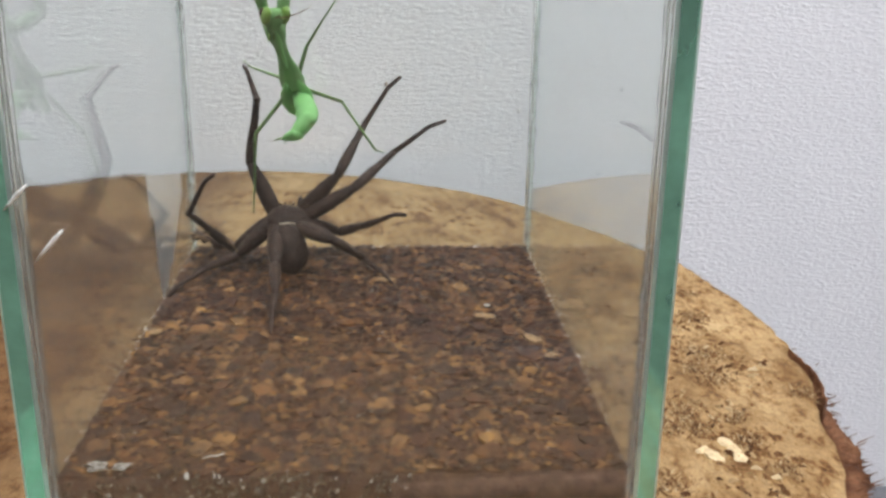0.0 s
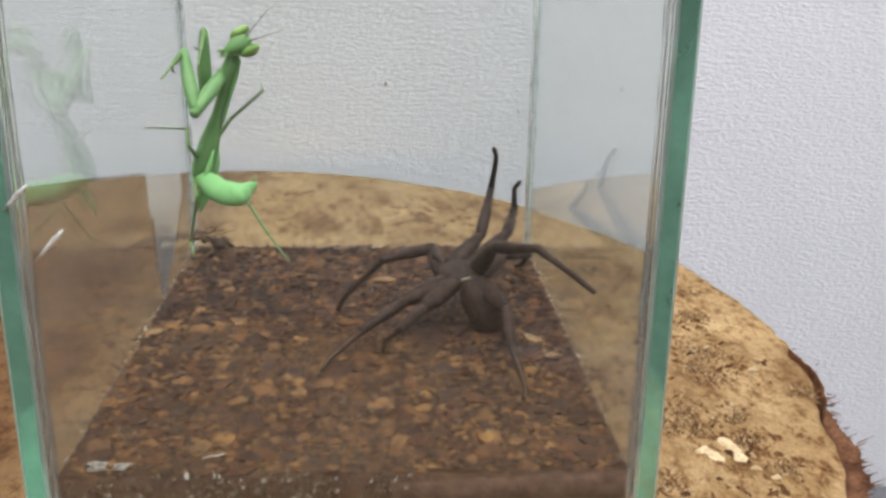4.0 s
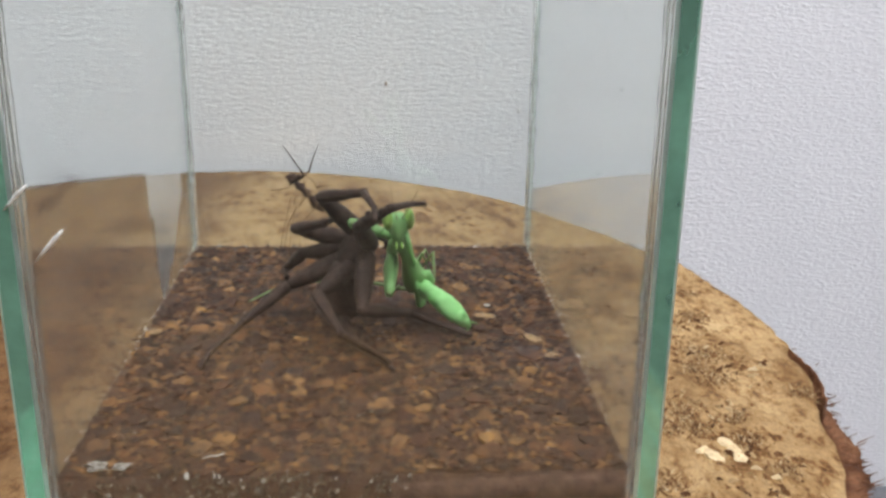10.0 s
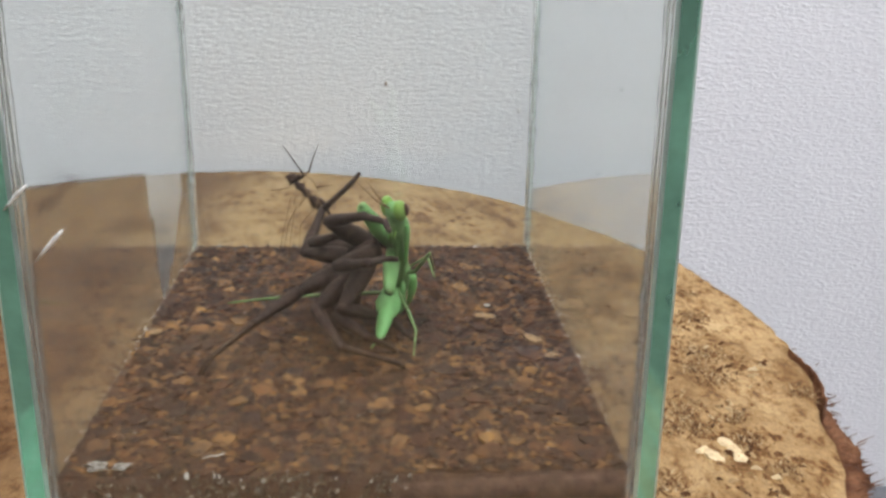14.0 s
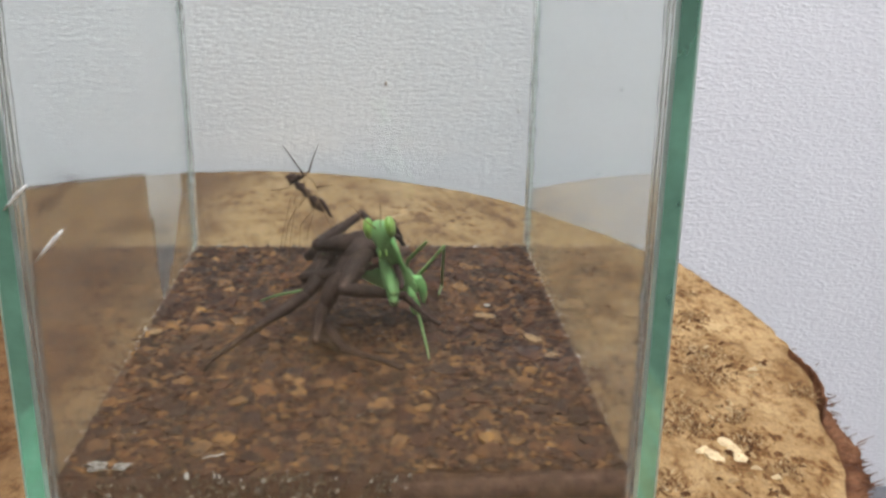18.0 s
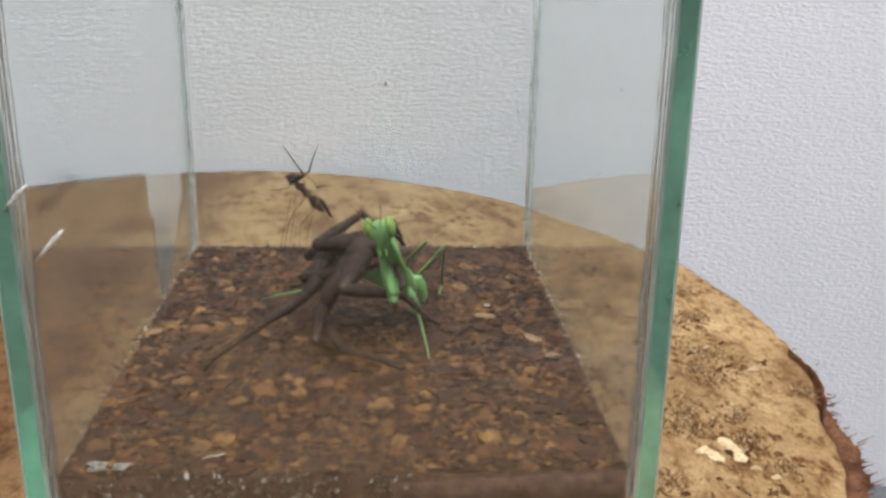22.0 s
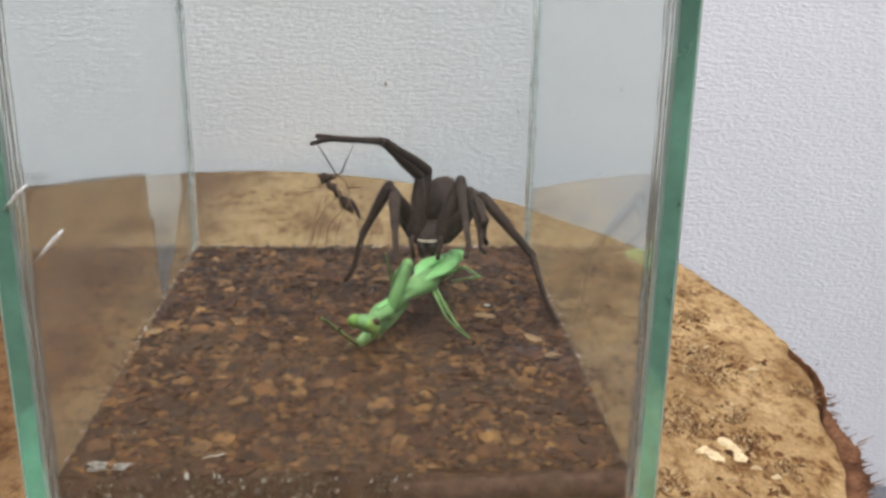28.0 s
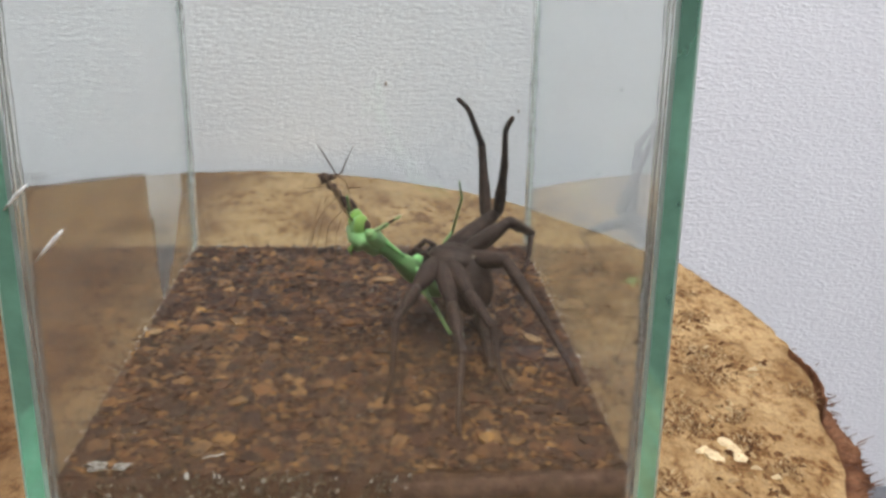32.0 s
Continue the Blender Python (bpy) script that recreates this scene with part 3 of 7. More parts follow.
def substrate():
    t = empty("coir_substrate", "damp brown bed of pressed coconut chips in the tank", "substrate", m=pose(0, 0, BASE + 0.0002))
    z0 = -(BASE + 0.0002)
    nx, ny = 100, 130
    x0, x1, y0, y1 = -HALF + 0.0004, HALF - 0.0004, PANE + 0.0006, DEPTH - 0.0006
    verts, faces = [], []
    for j in range(ny + 1):
        for i in range(nx + 1):
            x, y = x0 + (x1 - x0) * i / nx, y0 + (y1 - y0) * j / ny
            z = z0 - 0.0006 + 0.0008 * noise.fractal(Vector((x * 60, y * 60, 0)), 0.9, 2.1, 5)
            verts.append((x, y, z))
    top = len(verts)
    edge = [i for i in range(nx + 1)] + [(j + 1) * (nx + 1) + nx for j in range(ny)] + \
           [ny * (nx + 1) + nx - 1 - i for i in range(nx)] + [(ny - 1 - j) * (nx + 1) for j in range(ny - 1)]
    for e in edge:
        verts.append((verts[e][0], verts[e][1], 0))
    for j in range(ny):
        for i in range(nx):
            o = j * (nx + 1) + i
            faces.append((o, o + 1, o + nx + 2, o + nx + 1))
    for k in range(len(edge)):
        n2 = (k + 1) % len(edge)
        faces.append((edge[k], top + k, top + n2, edge[n2]))
    me = bpy.data.meshes.new("bed")
    me.from_pydata(verts, [], faces)
    me.materials.append(SOIL)
    me.polygons.foreach_set("use_smooth", [True] * len(me.polygons))
    part("bed", me, SOIL, t)
    rnd = random.Random(3)
    bm = bmesh.new()
    for _ in range(8000):
        x, y = rnd.uniform(x0 + 0.001, x1 - 0.001), y0 + (y1 - y0) * rnd.random()
        size = rnd.choice((0.0005, 0.0006, 0.0008, 0.0010, 0.0012, 0.0015, 0.0019))
        chip_mesh(rnd, bm, pose(x, y, z0 - 0.0003 + rnd.uniform(-0.0002, 0.0003), rnd.uniform(-4, 20), rnd.uniform(-10, 10), 0) @ pose(0, 0, 0, 0, 0, rnd.uniform(0, 360)), size)
    # fine crumbs over the larger chips
    for _ in range(9000):
        x, y = rnd.uniform(x0 + 0.001, x1 - 0.001), y0 + 0.001 + (y1 - y0 - 0.002) * rnd.random()
        chip_mesh(rnd, bm, pose(x, y, z0 + rnd.uniform(-0.0001, 0.0004), rnd.uniform(-12, 12), rnd.uniform(-12, 12), rnd.uniform(0, 360)), rnd.choice((0.0003, 0.0004, 0.0005, 0.0007, 0.0009)))
    for v in bm.verts:
        v.co.x, v.co.y = min(max(v.co.x, x0), x1), min(max(v.co.y, y0), y1)
    tagged(part("coir_litter", bm, CHIP_MANY, t, smooth=False), kind="stuff")
    kinds = [mesh_of(chip_mesh(rnd, bmesh.new(), size=rnd.choice((0.0012, 0.0014, 0.0017, 0.0020, 0.0023, 0.0027))), "chip", CHIP_ONE) for _ in range(40)]
    for _ in range(300):
        x, y = rnd.uniform(x0 + 0.005, x1 - 0.005), y0 + 0.004 + (y1 - y0 - 0.02) * rnd.random() ** 1.3
        part("chip", rnd.choice(kinds), None, t, at=pose(x, y, z0 + 0.0003, rnd.uniform(-3, 22), rnd.uniform(-8, 8), 0) @ pose(0, 0, 0, 0, 0, rnd.uniform(0, 360)))
    # pale grit and silicone crumbs along the walls
    bm = bmesh.new()
    for _ in range(240):
        side = rnd.choice((-1, 1, 0, 0))
        y = rnd.uniform(y0, y1)
        x = side * (HALF - 0.0006 - abs(rnd.gauss(0, 0.0007))) if side else rnd.uniform(x0, x1)
        if not side and rnd.random() < 0.6:
            y = y0 + abs(rnd.gauss(0, 0.0012))
        s = rnd.uniform(0.0001, 0.0003)
        chip_mesh(rnd, bm, pose(x, y, z0 + 0.0004, rnd.uniform(-40, 40), rnd.uniform(-40, 40), rnd.uniform(0, 360)), s)
    for _ in range(150):
        x, y = rnd.uniform(x0, x1), y1 - abs(rnd.gauss(0, 0.0018))
        chip_mesh(rnd, bm, pose(x, y, z0 + 0.0005, rnd.uniform(-30, 30), rnd.uniform(-30, 30), rnd.uniform(0, 360)), rnd.uniform(0.0002, 0.0006))
    for _ in range(420):
        x = x0 + (x1 - x0) * 0.62 * rnd.random() ** 0.8
        chip_mesh(rnd, bm, pose(x, y0 - 0.0002, z0 - rnd.uniform(0.0, 0.0080), rnd.uniform(60, 120), rnd.uniform(-40, 40), rnd.uniform(0, 360)), rnd.uniform(0.00015, 0.0007))
    tagged(part("grit", bm, GRIT, t, "pale grit along the glass", smooth=False), kind="stuff")
    bm = bmesh.new()
    for _ in range(210):
        side, y = rnd.choice((-1, 1)), y0 + (y1 - y0) * rnd.random()
        x = side * (HALF - 0.0005 - abs(rnd.gauss(0, 0.0005)))
        chip_mesh(rnd, bm, pose(x, y, z0 + rnd.uniform(0.0003, 0.0016), rnd.uniform(-60, 60), rnd.uniform(-60, 60), rnd.uniform(0, 360)), rnd.uniform(0.0001, 0.0003))
    for _ in range(150):
        x, y = rnd.uniform(x0 + 0.002, x1 - 0.002), rnd.uniform(y0 + 0.002, y1 - 0.002)
        chip_mesh(rnd, bm, pose(x, y, z0 + 0.0004, rnd.uniform(-30, 30), rnd.uniform(-30, 30), rnd.uniform(0, 360)), rnd.choice((0.00010, 0.00013, 0.00018, 0.00028)))
    tagged(part("silicone_crumbs", bm, CRUMB, t, "pale crumbs along the glass", smooth=False), kind="stuff")


substrate()


def crumb(name, x, y, size, mat, label, category, turn=0, flat=0.35, jag=0.3):
    bm = bmesh.new()
    lump(bm, (0, 0, 0), (size, size * 0.6, size * flat), 10, 6, jag, x * 900)
    ob = new(name, mesh_of(bm, name, mat))
    ob.matrix_basis = pose(x, y, 0.0006 + size * flat * 0.5, 4, 3, turn)
    return tagged(ob, label, category)


# ---------------------------------------------------------------- spider
LEG_BASE = [(0.0040, 0.0036), (0.0016, 0.0047), (-0.0012, 0.0047), (-0.0038, 0.0036)]
LEG_SIZE = [(0.0200, 0.0220, 0.0200), (0.0210, 0.0230, 0.0210), (0.0170, 0.0180, 0.0160), (0.0190, 0.0200, 0.0190)]
PEDICEL, BELLY = Vector((-0.0058, 0, 0.0004)), 0.0072


def leg_piece(kind, length, seed):
    bm = bmesh.new()
    n = 11
    shapes = {
        "femur": lambda u: 0.00138 + 0.00145 * math.sin(math.pi * min(1, 0.22 + 0.8 * u)) ** 0.8,
        "tibia": lambda u: 0.00168 + 0.00032 * math.sin(math.pi * min(1, u * 1.6)) - 0.00055 * u,
        "metatarsus": lambda u: 0.00105 - 0.00042 * u + (0.00008 if u > 0.78 else 0)}
    f = shapes[kind]
    pts, rad = [(-0.0004, 0, 0)], [f(0) * 0.6]
    for i in range(n):
        u = i / (n - 1)
        bend = 0.0 if kind != "metatarsus" or u < 0.75 else -(u - 0.75) * length * 0.35
        pts.append((u * length, 0, bend))
        rad.append(f(u))
    pts.append((length + rad[-1] * 0.5, 0, pts[-1][2]))
    rad.append(rad[-1] * 0.45)
    tube(bm, pts, rad, 10, 0.95)
    if kind != "metatarsus":
        lump(bm, (length, 0, 0), (f(1) * 1.12,) * 3, 10, 8)
    hairs(bm, length, f, 70 if kind != "metatarsus" else 50, seed)
    return mesh_of(bm, kind, SPIDER_SKIN, smooth=True)


def build_spider():
    t = empty("spider", "large dark brown hairy huntsman spider in the glass tank", "spider")
    bm = bmesh.new()
    r = bmesh.ops.create_uvsphere(bm, u_segments=28, v_segments=18, radius=1)
    for v in r["verts"]:
        x, y, z = v.co
        w = 0.0069 * (1.0 - 0.16 * max(0, x) ** 2)
        h = 0.0035 * (1.0 + 0.20 * math.cos(x * 2)) if z > 0 else 0.0026
        groove = 1 - 0.16 * math.exp(-((x + 0.25) / 0.25) ** 2 - (y / 0.12) ** 2)
        k = 1 + 0.03 * noise.noise(Vector((x * 4, y * 4, z * 4)))
        v.co = Vector((x * 0.0074, y * w, z * h * groove)) * k
    part("carapace", bm, SPIDER_SKIN, t)
    bm = bmesh.new()
    pts = [(-0.0064 - 0.0006 * math.cos(a), 0.0030 * math.sin(a), 0.0022 - 0.0006 * math.sin(a) ** 2) for a in np.linspace(-1.2, 1.2, 9)]
    tube(bm, pts, [0.0001] + [0.00026] * 7 + [0.0001], 8)
    part("carapace_band", bm, SPIDER_PALE, t, "cream band across the rear of the carapace")
    bm = bmesh.new()
    pts = [(0.0073 - 0.0009 * abs(u) ** 2, 0.0032 * u, 0.0009) for u in np.linspace(-1, 1, 9)]
    tube(bm, pts, [0.0002] + [0.00045] * 7 + [0.0002], 8)
    part("face_band", bm, SPIDER_PALE, t, "cream band below the eyes")
    for x, y, z in ((0.0071, 0.0006, 0.0018), (0.0068, 0.0019, 0.0019), (0.0064, 0.0008, 0.0028), (0.0059, 0.0024, 0.0027)):
        for s in (-1, 1):
            bm = bmesh.new()
            lump(bm, (x, s * y, z), (0.00038,) * 3, 10, 8)
            part("eye", bm, EYE_BLACK, t)
    for s in (-1, 1):
        bm = bmesh.new()
        tube(bm, [(0.0052, s * 0.0014, 0.0004), (0.0069, s * 0.0015, -0.0006), (0.0076, s * 0.0014, -0.0030), (0.0070, s * 0.0012, -0.0050)],
             [0.0012, 0.0016, 0.0014, 0.0007], 10)
        ch = part("chelicera", bm, SPIDER_DARK, t)
        bm = bmesh.new()
        tube(bm, [(0.0070, s * 0.0012, -0.0048), (0.0062, s * 0.0006, -0.0060), (0.0050, s * 0.0002, -0.0064)], [0.0005, 0.00035, 0.00008], 8)
        part("fang", bm, SPIDER_DARK, ch)
        bm = bmesh.new()
        tube(bm, [(0.0048, s * 0.0026, -0.0004), (0.0072, s * 0.0042, 0.0022), (0.0098, s * 0.0046, 0.0028), (0.0118, s * 0.0040, 0.0004), (0.0124, s * 0.0036, -0.0024)],
             [0.0007, 0.0008, 0.0008, 0.0008, 0.0006], 8)
        part("pedipalp", bm, SPIDER_SKIN, t)
    bm = bmesh.new()
    r = bmesh.ops.create_uvsphere(bm, u_segments=24, v_segments=18, radius=1)
    for v in r["verts"]:
        x, y, z = v.co
        k = 1 + 0.05 * noise.noise(Vector((x * 3, y * 3, z * 3)))
        w = 0.0056 * (1 + 0.10 * x)
        v.co = Vector((x * 0.0088, y * w * 1.04, z * 0.0053)) * k
    ab = part("abdomen", bm, SPIDER_SKIN, t)
    for s in (-1, 1):
        bm = bmesh.new()
        tube(bm, [(0.0072, s * 0.0009, -0.0008), (0.0090, s * 0.0012, -0.0011)], [0.0005, 0.0003], 8)
        part("spinneret", bm, SPIDER_DARK, ab)
    pieces = {"abdomen": ab}
    for i in range(4):
        for s in (1, -1):
            for k, kind in enumerate(("femur", "tibia", "metatarsus")):
                ob = part(kind, leg_piece(kind, LEG_SIZE[i][k], i * 7 + k), None, t)
                pieces[(i, s, k)] = ob
    return t, pieces


# ---------------------------------------------------------------- mantis
WAIST = 0.036
ABD = (0.0058,) * 5
FORE, MIDL, HIND = (0.0145, 0.0200, 0.0170), (0.0130, 0.0130, 0.0120), (0.0180, 0.0200, 0.0110)
MANTIS_BASE = {"fore": (0.0290, 0.0014, -0.0012), "mid": (0.0040, 0.0018, -0.0012), "hind": (-0.0020, 0.0020, -0.0010)}


def build_mantis():
    t = empty("praying_mantis", "bright green praying mantis with a long slender body", "mantis")
    pieces = {}
    # thorax, from the waist (origin) forward along x
    bm = bmesh.new()
    prof = [(-0.003, 0.0022), (0.0, 0.0034), (0.004, 0.0039), (0.009, 0.0034), (0.013, 0.0027), (0.0165, 0.0020), (0.021, 0.0018), (0.025, 0.0020), (0.0285, 0.0028), (0.031, 0.0029), (0.034, 0.0022), (0.036, 0.0015)]
    tube(bm, [(x, 0, 0) for x, _ in prof], [r for _, r in prof], 14, 0.8)
    part("thorax", bm, GREEN, t)
    bm = bmesh.new()
    pts = [(x, 0, 0.0021) for x in (0.015, 0.019, 0.024, 0.029, 0.034)]
    tube(bm, pts, [0.0004, 0.0007, 0.0008, 0.0012, 0.0006], 8, 0.55)
    part("pronotum_ridge", bm, GREEN_LIGHT, t)
    for s in (-1, 1):
        bm = bmesh.new()
        tube(bm, [(0.008, s * 0.0014, 0.0022), (0.003, s * 0.0026, 0.0028), (-0.003, s * 0.0029, 0.0028), (-0.009, s * 0.0024, 0.0024), (-0.012, s * 0.0020, 0.0022)],
             [0.0006, 0.0019, 0.0022, 0.0017, 0.0005], 10, 0.35)
        part("wing_bud", bm, GREEN_LIGHT, t, "pale green folded wing bud")
    # head: a rounded triangle; x forward (face), y across, z to the crown
    bm = bmesh.new()
    r = bmesh.ops.create_uvsphere(bm, u_segments=22, v_segments=16, radius=1)
    for v in r["verts"]:
        x, y, z = v.co
        w = 0.0030 if z > 0 else 0.0030 * (1 + 0.66 * z)
        v.co = Vector((x * 0.0017, y * w, z * (0.0020 if z > 0 else 0.0042)))
    grow = Matrix.Diagonal((1.4, 1.08, 1.55, 1.0))
    bm.transform(grow)
    head = part("head", bm, GREEN, t)
    for s in (-1, 1):
        bm = bmesh.new()
        lump(bm, (0.0003, s * 0.0026, 0.0008), (0.0014, 0.0013, 0.0019), 14, 10)
        bm.transform(grow)
        eye = part("compound_eye", bm, GREEN_EYE, head, "yellowish green compound eye")
        bm = bmesh.new()
        lump(bm, (-0.0005, s * 0.0033, 0.0009), (0.0008, 0.0007, 0.0011), 12, 10)
        bm.transform(grow)
        part("pupil_spot", bm, HUSK, eye)
        bm = bmesh.new()
        tube(bm, [(0.0014, s * 0.0006, 0.0012), (0.0030, s * 0.0014, 0.0028), (0.0050, s * 0.0026, 0.0056), (0.0068, s * 0.0036, 0.0086)],
             [0.00015, 0.00011, 0.00008, 0.00004], 6)
        bm.transform(grow)
        part("antenna", bm, STRAW, head, "thin brownish antenna")
        bm = bmesh.new()
        tube(bm, [(0.0008, s * 0.0006, -0.0030), (0.0016, s * 0.0008, -0.0040), (0.0012, s * 0.0007, -0.0047)], [0.0003, 0.0003, 0.0001], 6)
        bm.transform(grow)
        part("mouth_palp", bm, GREEN_EYE, head)
    pieces["head"] = head
    # abdomen in five overlapping pieces
    girth = ((0.0, 0.0023), (0.25, 0.0032), (0.5, 0.0035), (0.75, 0.0028), (0.92, 0.0015), (1.0, 0.0006))
    for k in range(5):
        bm = bmesh.new()
        length = ABD[k]
        us = np.linspace(-0.40 if k else -0.15, 1.40 if k < 4 else 1.0, 17)
        pts, rad = [], []
        for u in us:
            w = min(max((k + u) / 5, 0), 1)
            rr = next(r0 + (r1 - r0) * (w - w0) / (w1 - w0) for (w0, r0), (w1, r1) in zip(girth, girth[1:]) if w <= w1)
            over = max(0.0, -u / 0.41, (u - 1) / 0.41 if k < 4 else 0.0)
            pts.append((u * length, 0, 0))
            rad.append(rr * math.sqrt(max(0.04, 1 - over ** 2)) * (1.0 - 0.03 * math.cos(u * 2 * math.pi)))
        tube(bm, pts, rad, 16, 0.72)
        pieces[("abd", k)] = part("abdomen_section", bm, GREEN_LIGHT, t)
    for s in (-1, 1):
        bm = bmesh.new()
        tube(bm, [(ABD[4] * 0.85, s * 0.0011, 0.0002), (ABD[4] + 0.0018, s * 0.0022, 0.0006)], [0.0004, 0.00012], 6)
        part("cercus", bm, GREEN_LEG, pieces[("abd", 4)])
    for kind, sizes, radii in (("fore", FORE, ((0.0016, 0.0023, 0.0016), (0.0016, 0.0027, 0.0015), (0.0008, 0.0007, 0.0004))),
                               ("mid", MIDL, ((0.0007, 0.0007, 0.0006), (0.0005, 0.0005, 0.0004), (0.00035, 0.0003, 0.0002))),
                               ("hind", HIND, ((0.0008, 0.0007, 0.0006), (0.0005, 0.00045, 0.0004), (0.00035, 0.0003, 0.0002)))):
        names = ("coxa", "femur", "tibia") if kind == "fore" else ("femur", "tibia", "tarsus")
        for s in (1, -1):
            for k in range(3):
                bm = bmesh.new()
                n, length, rr = 9, sizes[k], radii[k]
                pts, rad = [], []
                for i in range(n):
                    u = i / (n - 1)
                    pts.append((u * length, 0, 0))
                    r = rr[0] + (rr[1] - rr[0]) * u * 2.5 if u < 0.4 else rr[1] + (rr[2] - rr[1]) * (u - 0.4) / 0.6
                    if kind == "fore" and k == 2 and u > 0.55:
                        r = 0.00035
                    rad.append(r)
                tube(bm, pts, rad, 10, 0.8, (0, 1, 0) if kind == "fore" else (0, 0, 1))
                lump(bm, (0, 0, 0), (rr[0] * 1.05,) * 3, 8, 6)
                ob = part(names[k], bm, GREEN if kind == "fore" and k < 2 else GREEN_LEG, t)
                pieces[(kind, s, k)] = ob
                if kind == "fore" and k > 0:
                    for j in range(9 if k == 1 else 6):
                        u = 0.25 + 0.6 * j / 9 if k == 1 else 0.08 + 0.4 * j / 6
                        bm = bmesh.new()
                        rb = 0.0012 if k == 1 else 0.0005
                        tube(bm, [(u * length, 0, -rb), (u * length + 0.0002, 0, -rb - 0.0010)], [0.00018, 0.00003], 5, up=(0, 1, 0))
                        part("spine", bm, HUSK, ob)
                if kind == "fore" and k == 2:
                    bm = bmesh.new()
                    tube(bm, [(0.55 * length, 0, -0.0002), (0.60 * length, 0, -0.0012), (0.585 * length, 0, -0.0024)], [0.0004, 0.0003, 0.00005], 6, up=(0, 1, 0))
                    part("claw", bm, HUSK, ob)
    return t, pieces


# ---------------------------------------------------------------- dried husk and stick


def build_husk():
    """A dried-up insect on its long thin legs; origin at the lowest foot."""
    t = empty("dried_insect_husk", "dried brown insect husk standing on thin legs", "insect husk")
    bm = bmesh.new()
    body = [((-0.0036, 0, 0.0262), 0.0005), ((-0.0028, 0, 0.0248), 0.0010), ((-0.0018, 0.0003, 0.0238), 0.0016), ((-0.0006, 0, 0.0226), 0.0008), ((0.0006, -0.0004, 0.0216), 0.0014), ((0.0014, 0, 0.0206), 0.0006), ((0.0026, 0, 0.0192), 0.0019), ((0.0040, 0.0002, 0.0176), 0.0021), ((0.0054, 0, 0.0162), 0.0014), ((0.0062, 0, 0.0150), 0.0004)]
    tube(bm, [p for p, _ in body], [r for _, r in body], 9)
    for v in bm.verts:
        v.co += Vector((noise.noise(v.co * 900), noise.noise(v.co * 900 + Vector((5, 0, 0))), noise.noise(v.co * 900 + Vector((0, 9, 0))))) * 0.0006
    part("body", bm, HUSK, t)
    bm = bmesh.new()
    tube(bm, [(0.0046, -0.001, 0.0202), (0.0060, -0.0014, 0.0186), (0.0074, -0.0012, 0.0160), (0.0084, -0.0010, 0.0136), (0.0096, -0.0008, 0.0131)], [0.0005, 0.0012, 0.0012, 0.0008, 0.0003], 8, 0.6)
    part("wing_stub", bm, HUSK, t)
    bm = bmesh.new()
    lump(bm, (-0.0044, 0, 0.0266), (0.0019, 0.0017, 0.0017), 10, 8, 0.9, 700)
    lump(bm, (-0.0020, 0, 0.0272), (0.0009, 0.0009, 0.0011), 8, 6, 0.8, 900)
    part("head", bm, HUSK, t)
    for path in (((-0.0022, 0, 0.0262), (-0.0005, 0, 0.0280), (-0.0040, 0.001, 0.0330), (-0.0074, 0.001, 0.0379)),
                 ((-0.0020, 0, 0.0260), (0.0016, -0.001, 0.0296), (0.0022, -0.001, 0.0322), (0.0048, -0.001, 0.0389))):
        bm = bmesh.new()
        tube(bm, path, [0.00028, 0.00034, 0.00024, 0.00016], 6)
        part("antenna", bm, HUSK, t)
    for path in (((-0.0040, -0.001, 0.0242), (-0.0075, -0.002, 0.0234), (-0.0115, -0.003, 0.0232)), ((0.0036, -0.001, 0.0238), (0.0066, -0.002, 0.0246), (0.0095, -0.002, 0.0250)),
                 ((0.0000, -0.002, 0.0285), (0.0028, -0.003, 0.0268), (0.0046, -0.003, 0.0226)), ((-0.0004, -0.002, 0.0268), (0.0010, -0.003, 0.0210), (0.0030, -0.003, 0.0160)), ((-0.0022, -0.001, 0.0220), (-0.0036, -0.002, 0.0196), (-0.0040, -0.002, 0.0176))):
        bm = bmesh.new()
        tube(bm, path, [0.00026, 0.00020, 0.00012], 6)
        part("broken_leg", bm, STRAW, t, "broken straw-coloured leg")
    for k, (kx, kz, fx, fy) in enumerate(((-0.0050, 0.0205, -0.0095, -0.004), (-0.0030, 0.0190, -0.0060, -0.007), (0.0050, 0.0222, 0.0010, -0.009), (0.0030, 0.0230, 0.0115, -0.004),
                                          (-0.0040, 0.0150, -0.0085, 0.003), (0.0020, 0.0150, -0.0030, 0.003))):
        bm = bmesh.new()
        tube(bm, [(0.0005, 0, 0.0205), (kx, fy * 0.4, kz), (fx * 0.8, fy * 0.8, 0.009), (fx, fy, 0.0)], [0.00018, 0.00016, 0.00013, 0.0001], 6)
        part("leg", bm, STRAW, t, "thin straw-coloured leg")
    return t


def build_stick():
    t = empty("prodding_stick", "thin brown wooden stick poked into the tank", "stick")
    bm = bmesh.new()
    pts, rad = [], []
    for i in range(17):
        u = i / 16
        pts.append((0.0006 * math.sin(u * 5), 0.0004 * math.sin(u * 7), 0.32 * u))
        rad.append(0.0006 + 0.0011 * min(1, u * 9) + 0.0007 * u)
    tube(bm, pts, rad, 10)
    part("shaft", bm, STICK, t)
    return t
